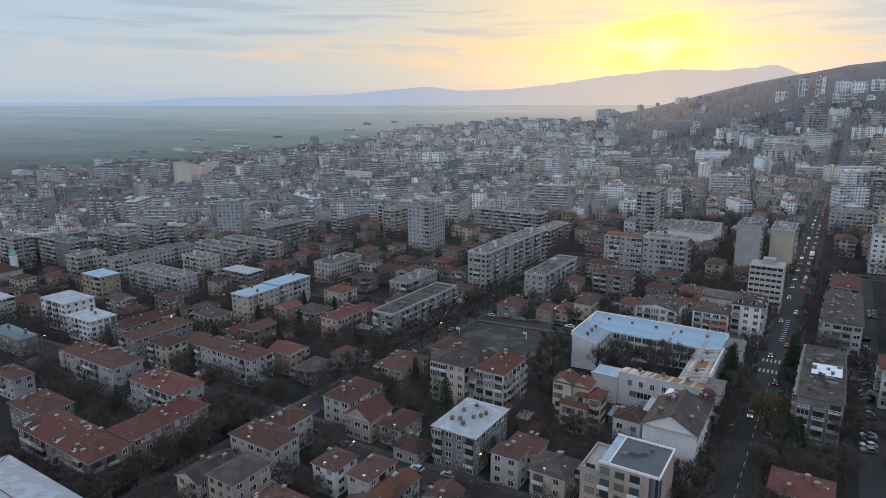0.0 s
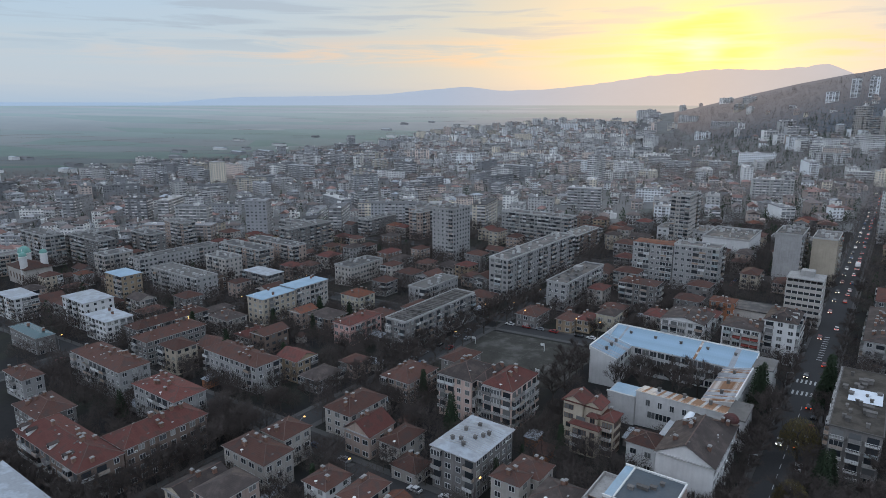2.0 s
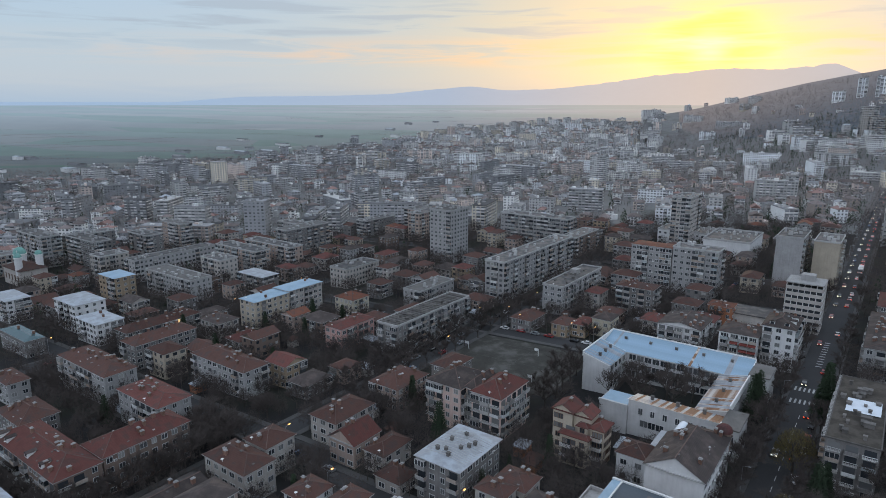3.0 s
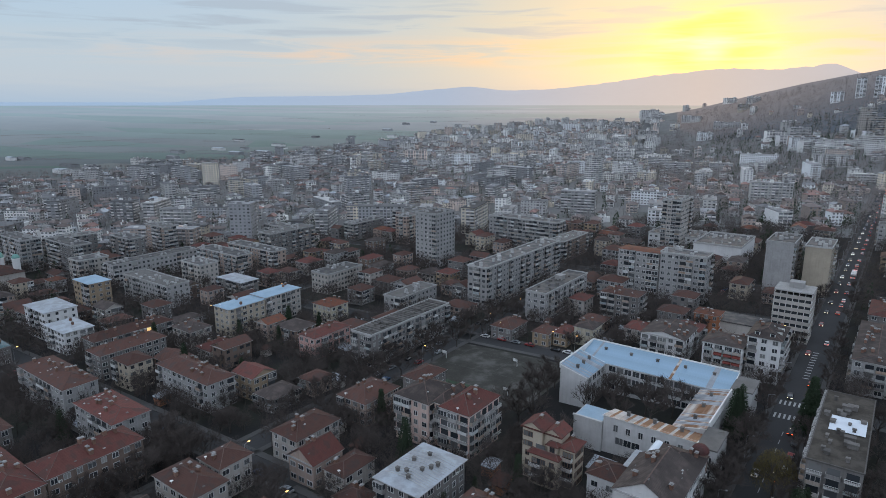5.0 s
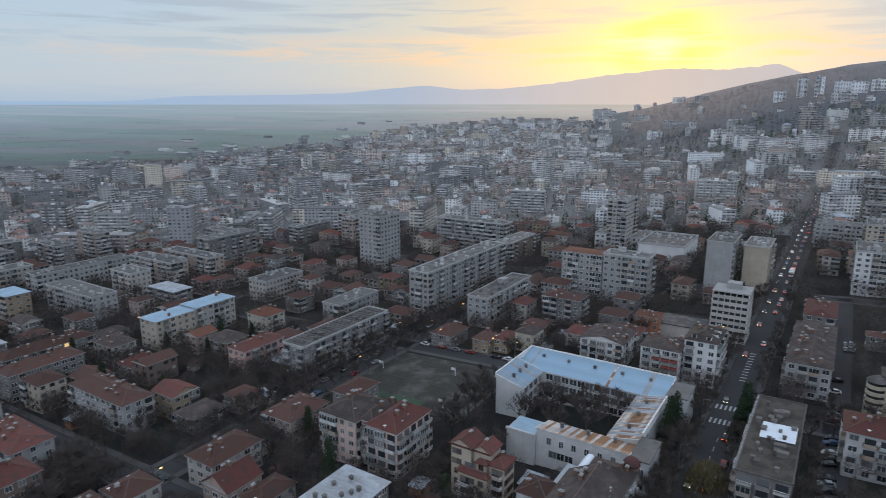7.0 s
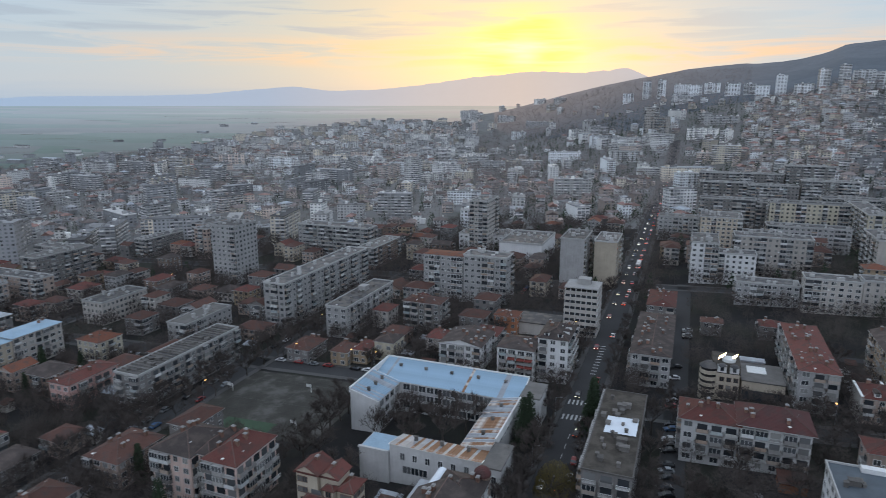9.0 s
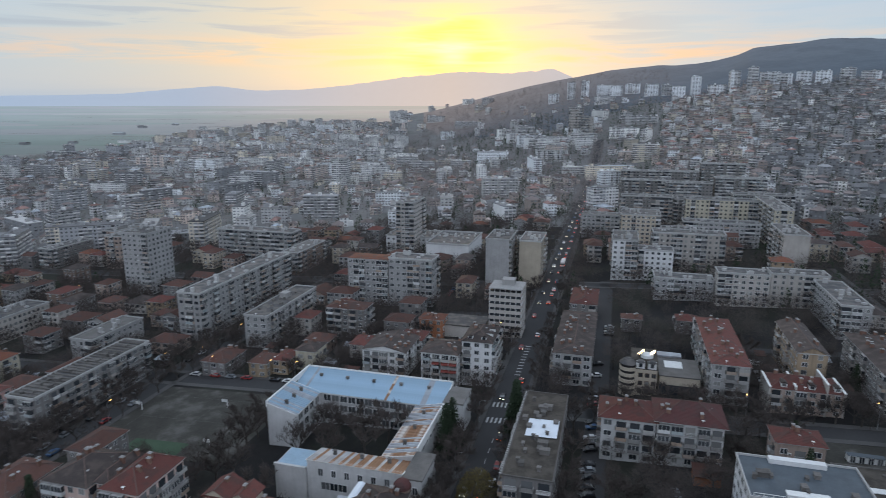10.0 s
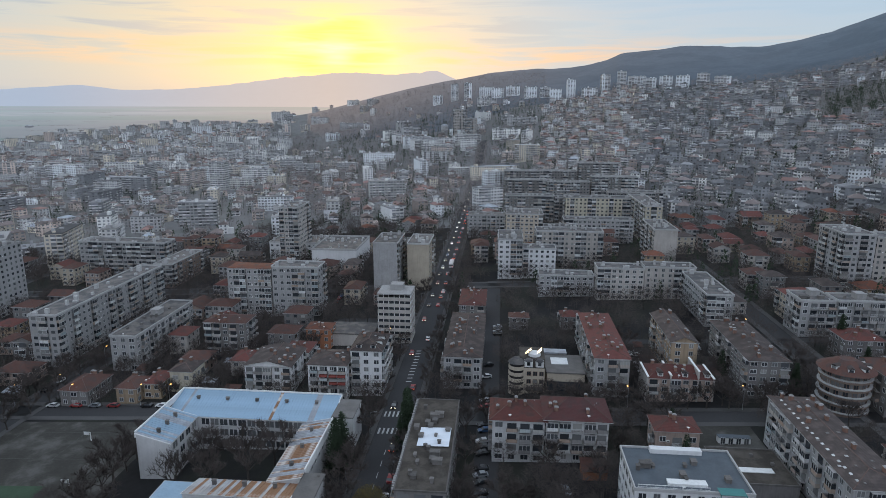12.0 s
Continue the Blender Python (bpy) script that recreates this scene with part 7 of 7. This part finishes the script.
def car_body(paint):
    """A hatchback: bonnet, raked screens, roof, sills; local +y is forward."""
    g = Geo()
    prof = [(-2.1, 0.35), (-2.1, 0.85), (-1.75, 0.95), (-1.25, 1.42), (0.25, 1.45), (0.95, 0.95), (1.95, 0.80), (2.1, 0.6), (2.1, 0.35)]
    for i in range(len(prof) - 1):
        (y0, z0), (y1, z1) = prof[i], prof[i + 1]
        w0, w1 = (0.72 if z > 1.2 else 0.86 for z in (z0, z1))
        glass = 1 if (i in (2, 4)) else 0
        g.quad([(-w0, y0, z0), (w0, y0, z0), (w1, y1, z1), (-w1, y1, z1)], glass)
    for s in (-1, 1):
        low = [(s * 0.86, y, z) for y, z in ((-2.1, 0.35), (2.1, 0.35), (2.1, 0.6), (1.95, 0.8), (0.95, 0.95), (-1.75, 0.95), (-2.1, 0.85))]
        up_ = [(s * 0.86, 0.95, 0.95), (s * 0.72, 0.25, 1.45), (s * 0.72, -1.25, 1.42), (s * 0.86, -1.75, 0.95)]
        g.quad(low if s > 0 else low[::-1], 0)
        g.quad(up_ if s > 0 else up_[::-1], 1)
    g.quad([(-0.86, 2.1, 0.35), (0.86, 2.1, 0.35), (0.86, -2.1, 0.35), (-0.86, -2.1, 0.35)], 2)
    return g.mesh("body", [paint, GLASS, RUBBER])


def wheel_mesh():
    g = Geo()
    n = 12
    ring = [(0.31 * math.cos(2 * math.pi * i / n), 0.31 * math.sin(2 * math.pi * i / n)) for i in range(n)]
    for s in (-0.1, 0.1):
        g.quad([(s, y, z) for y, z in (ring if s > 0 else ring[::-1])])
    for i in range(n):
        j = (i + 1) % n
        g.quad([(-0.1, *ring[i]), (-0.1, *ring[j]), (0.1, *ring[j]), (0.1, *ring[i])])
    return g.mesh("wheel", [RUBBER])


def hub_mesh():
    g = Geo()
    n = 10
    for s in (-0.012, 0.012):
        ring = [(s, 0.19 * math.cos(2 * math.pi * i / n), 0.19 * math.sin(2 * math.pi * i / n)) for i in range(n)]
        g.quad(ring if s > 0 else ring[::-1])
    return g.mesh("hubcap", [STEEL])


def lamp_pair(mat):
    g = Geo()
    g.box(-0.16, 0.16, -0.06, 0.06, -0.08, 0.08)
    return g.mesh("light", [mat])


STEEL = plain("galvanised_steel", (0.30, 0.30, 0.31), 0.5, 0.6)
cr = random.Random(12)


def car(u, v, turn, lights=False, white=None):
    k = cr.choice((0, 0, 1, 1, 2, 2, 3, 4)) if white is None else white
    words = ("white", "silver", "black", "dark blue", "red")[k]
    c = root("car", u, v, f"{words} hatchback {'in traffic with its lights on' if lights else 'parked beside the street'}", "car", "cars on the street", turn)
    c.location.z += 0.08
    part("body", shared(("car", k), lambda: car_body(PAINT[k])), c)
    for x in (-0.8, 0.8):
        for y in (-1.3, 1.3):
            if u > 400:
                continue
            w = part("wheel", shared("wheel", wheel_mesh), c, (x, y, 0.31))
            if u < 200:
                part("hubcap", shared("hubcap", hub_mesh), w, (0.1 if x > 0 else -0.1, 0, 0))
        if not lights and cam_polar(u, v)[0] > 215:
            continue
        part("headlight", shared(("hl", lights), lambda: lamp_pair(HEAD if lights else OFFLAMP)), c, (x * 0.75, 2.08, 0.66))
        part("tail_light", shared(("tl", lights), lambda: lamp_pair(TAIL if lights else OFFLAMP)), c, (x * 0.75, -2.1, 0.72))


for lane, away in ((-12.7, True), (-17.3, False)):
    d = 205.0
    while d < 1000:
        if 449 < d < 465 and away:
            d = 466.0
        car(d, lane + cr.uniform(-0.3, 0.3), 0.0 if away else math.pi, True)
        d += cr.uniform(25, 60) if d < 330 else cr.uniform(9, 24) if d < 640 else cr.uniform(16, 34)
for d in (196, 199.4, 203, 206, 209.6, 213, 218, 221.4, 224.6, 232.6, 236, 239.4, 246, 249.2, 262, 266.4, 270, 286, 297):
    car(d, 13.8 + cr.uniform(-0.3, 0.3), math.pi / 2 + 0.3 + cr.uniform(-0.1, 0.1))
for d in (331, 334.2, 337.4, 340.6):
    car(d, 17.5, math.pi / 2, white=cr.choice((1, 2)))
for d in (290, 293.4, 298, 306, 309):
    car(d, 71.5, math.pi / 2, white=cr.choice((0, 1)))
for d in (196, 203, 211, 222, 236, 244, 275, 284):
    car(d, -153.2, 0.0)
for d in (-100, -105.5, -118, -125, -132, -141, -180, -188):
    car(262.2, d, math.pi / 2)
car(128, -93, math.pi / 2, white=0), car(124, -84, -math.pi / 2, white=2), car(129, -120, math.pi / 2, white=1), car(215, 36, 0.2, white=1)
for i in range(9):
    car(383 + (i % 3) * 5.5, -68 + (i // 3) * 5, cr.uniform(-0.05, 0.05))
car(306, -52, 0, white=0), car(309, -56, 0, white=0)
for d in range(165, 232, 9):
    if cr.random() < 0.7:
        car(d + cr.uniform(-1, 1), -10.9, 0)


def bus(u, v):
    b = root("bus", u, v, "white city bus in the traffic on the avenue", "bus", "cars on the street")
    b.location.z += 0.08
    g = Geo()
    g.box(-1.25, 1.25, -6, 6, 0.4, 1.3, 0), g.box(-1.25, 1.25, -6, 6, 2.3, 3.1, 0), g.box(-1.22, 1.22, -5.95, 5.95, 1.3, 2.3, 1)
    g.box(-0.9, 0.9, -2.5, 1.5, 3.1, 3.35, 0)
    part("body", g.mesh("body", [PAINT[0], GLASS]), b)
    for x in (-1.1, 1.1):
        for y in (-3.4, 3.6):
            w = part("wheel", shared("wheel", wheel_mesh), b, (x, y, 0.45))
            w.scale = (1.5, 1.5, 1.5)
        part("tail_light", shared(("tl", True), lambda: lamp_pair(TAIL)), b, (x * 0.85, -6.02, 1.0))


bus(457, -12.4)

# ---------------------------------------------------------------- street lamps
GLOWLAMP = plain("sodium_lamp", (0.9, 0.6, 0.3), 0.3, 0, (1.0, 0.45, 0.10), 3.5)


def street_lamp(u, v, turn=0.0, lit=True):
    b = root("street_lamp", u, v, "steel street lamp with a lit amber head" if lit else "steel street lamp with a dull unlit head", "street lamp", "street lamps", turn)
    g = Geo()
    g.prism(8, 0.11, 0.06, -0.4, 7.5)
    part("pole", shared("lamp_pole", lambda: g.mesh("pole", [STEEL])), b)
    h = Geo()
    sloped(h, -0.05, 0.05, 0, 1.6, 7.5, 7.5, 7.9, 7.9, 0.1)
    arm = part("arm", shared("lamp_arm", lambda: h.mesh("arm", [STEEL])), b)
    k = Geo()
    k.box(-0.16, 0.16, 1.3, 2.0, 7.72, 7.88)
    part("lamp_head", shared(("lamp_head", lit), lambda: k.mesh("lamp_head", [GLOWLAMP if lit else STEEL])), arm, label="amber lamp head" if lit else "")


for u, v in ((271, -144.8), (262.5, -108), (262.5, -97), (262.5, -134), (262.5, -156), (221, -145), (300, -145), (130.5, -75), (130.5, -140), (119.5, -110), (128.5, -300), (170, -286), (262, -284), (350, -286), (212, -280), (318, -28), (260.5, 60), (260.5, 96), (324.8, 120), (324.8, 92)):
    street_lamp(u, v)
for d in range(180, 640, 32):
    street_lamp(d, -21.4, -math.pi / 2, False)

# ---------------------------------------------------------------- cars along the side streets, sheds in the yards
for d in range(96, 330, 7):
    for v_, t_ in ((-147.2, 0.0), (-287.2, math.pi), (-292.8, 0.0)):
        if cr.random() < 0.28 and cam_polar(d, v_)[0] < 330:
            car(d + cr.uniform(-1.5, 1.5), v_, t_)
for d in range(-280, -30, 7):
    u_ = 136 if d < -116 else 129.4
    if cr.random() < 0.35:
        car(u_ - cr.choice((0, 5.6)), d + cr.uniform(-1.5, 1.5), math.pi / 2)


def shed(u, v, w, l, h, tin):
    claim(u - l / 2, u + l / 2, v - w / 2, v + w / 2)
    g = Geo()
    g.box(-w / 2, w / 2, -l / 2, l / 2, -1, h)
    b = root("shed", u, v, "low yard shed under a sheet metal roof" if tin else "low brick yard shed under an old tiled roof", "shed", "yard sheds")
    part("wall", g.mesh("wall", [WALLS[cr.choice(("pale", "dark", "brick"))]]), b)
    g = Geo()
    sloped(g, -w / 2 - 0.3, w / 2 + 0.3, -l / 2 - 0.3, l / 2 + 0.3, h + 0.2, h + 0.2, h + 0.9, h + 0.9, 0.15)
    part("roof", g.mesh("roof", [ROOFS["tin" if tin else "tile"]]), b)


n_sheds = 0
for i in range(4000):
    u, v = cr.uniform(95, 330), cr.uniform(-300, 140)
    r, th = cam_polar(u, v)
    w, l = cr.uniform(3, 7), cr.uniform(3, 6)
    if n_sheds < 60 and r < 320 and -38 < th < 62 and free(u - l / 2, u + l / 2, v - w / 2, v + w / 2, 1.2):
        shed(u, v, w, l, cr.uniform(2.4, 3.2), cr.random() < 0.5)
        n_sheds += 1

# ---------------------------------------------------------------- single trees that stand out
for u, v, s in ((175.5, -4.6, 1.25), (180.5, -3.4, 1.1), (237, -8.8, 1.5), (229, -26.4, 1.2), (224, -27.4, 1.25), (171, -260, 1.1), (309, 149, 1.2), (227, -489, 0.9), (333, -480, 0.9), (272, 116.5, 0.9)):
    tree(u, v, s, FIR[0], "tall dark conifer beside the street", "conifer")
for u, v, s in ((163, -67.5, 1.0), (141, -75.6, 0.8), (152.5, -74, 0.7)):
    tree(u, v, s, FIR[1], "slim dark cypress between the houses", "conifer")
for u, v in ((228, -89), (222, -88.6), (216, -89), (210, -88), (204, -90), (226, -66), (221, -62), (224, -54), (217, -50), (226, -46), (213, -60), (211, -68), (199, -82), (196, -86), (190, -70)):
    tree(u, v, tr.uniform(1.05, 1.4), tr.choice(BARE), "tall leafless tree beside the school")


def willow(u, v, s):
    x, y = xy(u, v)
    t = new("tree", BARE[0][0])
    t.location, t.scale = (x, y, ground(x, y)), (s, s, s)
    g = Geo()
    for _ in range(4200):
        a, k = tr.uniform(0, 6.283), tr.random() ** 0.5
        p = Vector((3.8 * k * math.cos(a), 3.8 * k * math.sin(a), 3.2 + 6.6 * math.sqrt(max(0, 1 - k * k)) * tr.uniform(0.3, 1)))
        d = Vector((tr.uniform(-1, 1), tr.uniform(-1, 1), -1.2)).normalized()
        w = d.orthogonal().normalized() * 0.05
        g.quad([p - w, p + w, p + d * tr.uniform(0.5, 1.1)])
    part("crown", g.mesh("crown", [WILLOW]), t)
    tagged(t, "tree in ochre-green bud beside the avenue", "tree", "town trees")


willow(195, -11.6, 1.45), willow(165.5, -9.6, 1.15), willow(336, -26.5, 0.8)
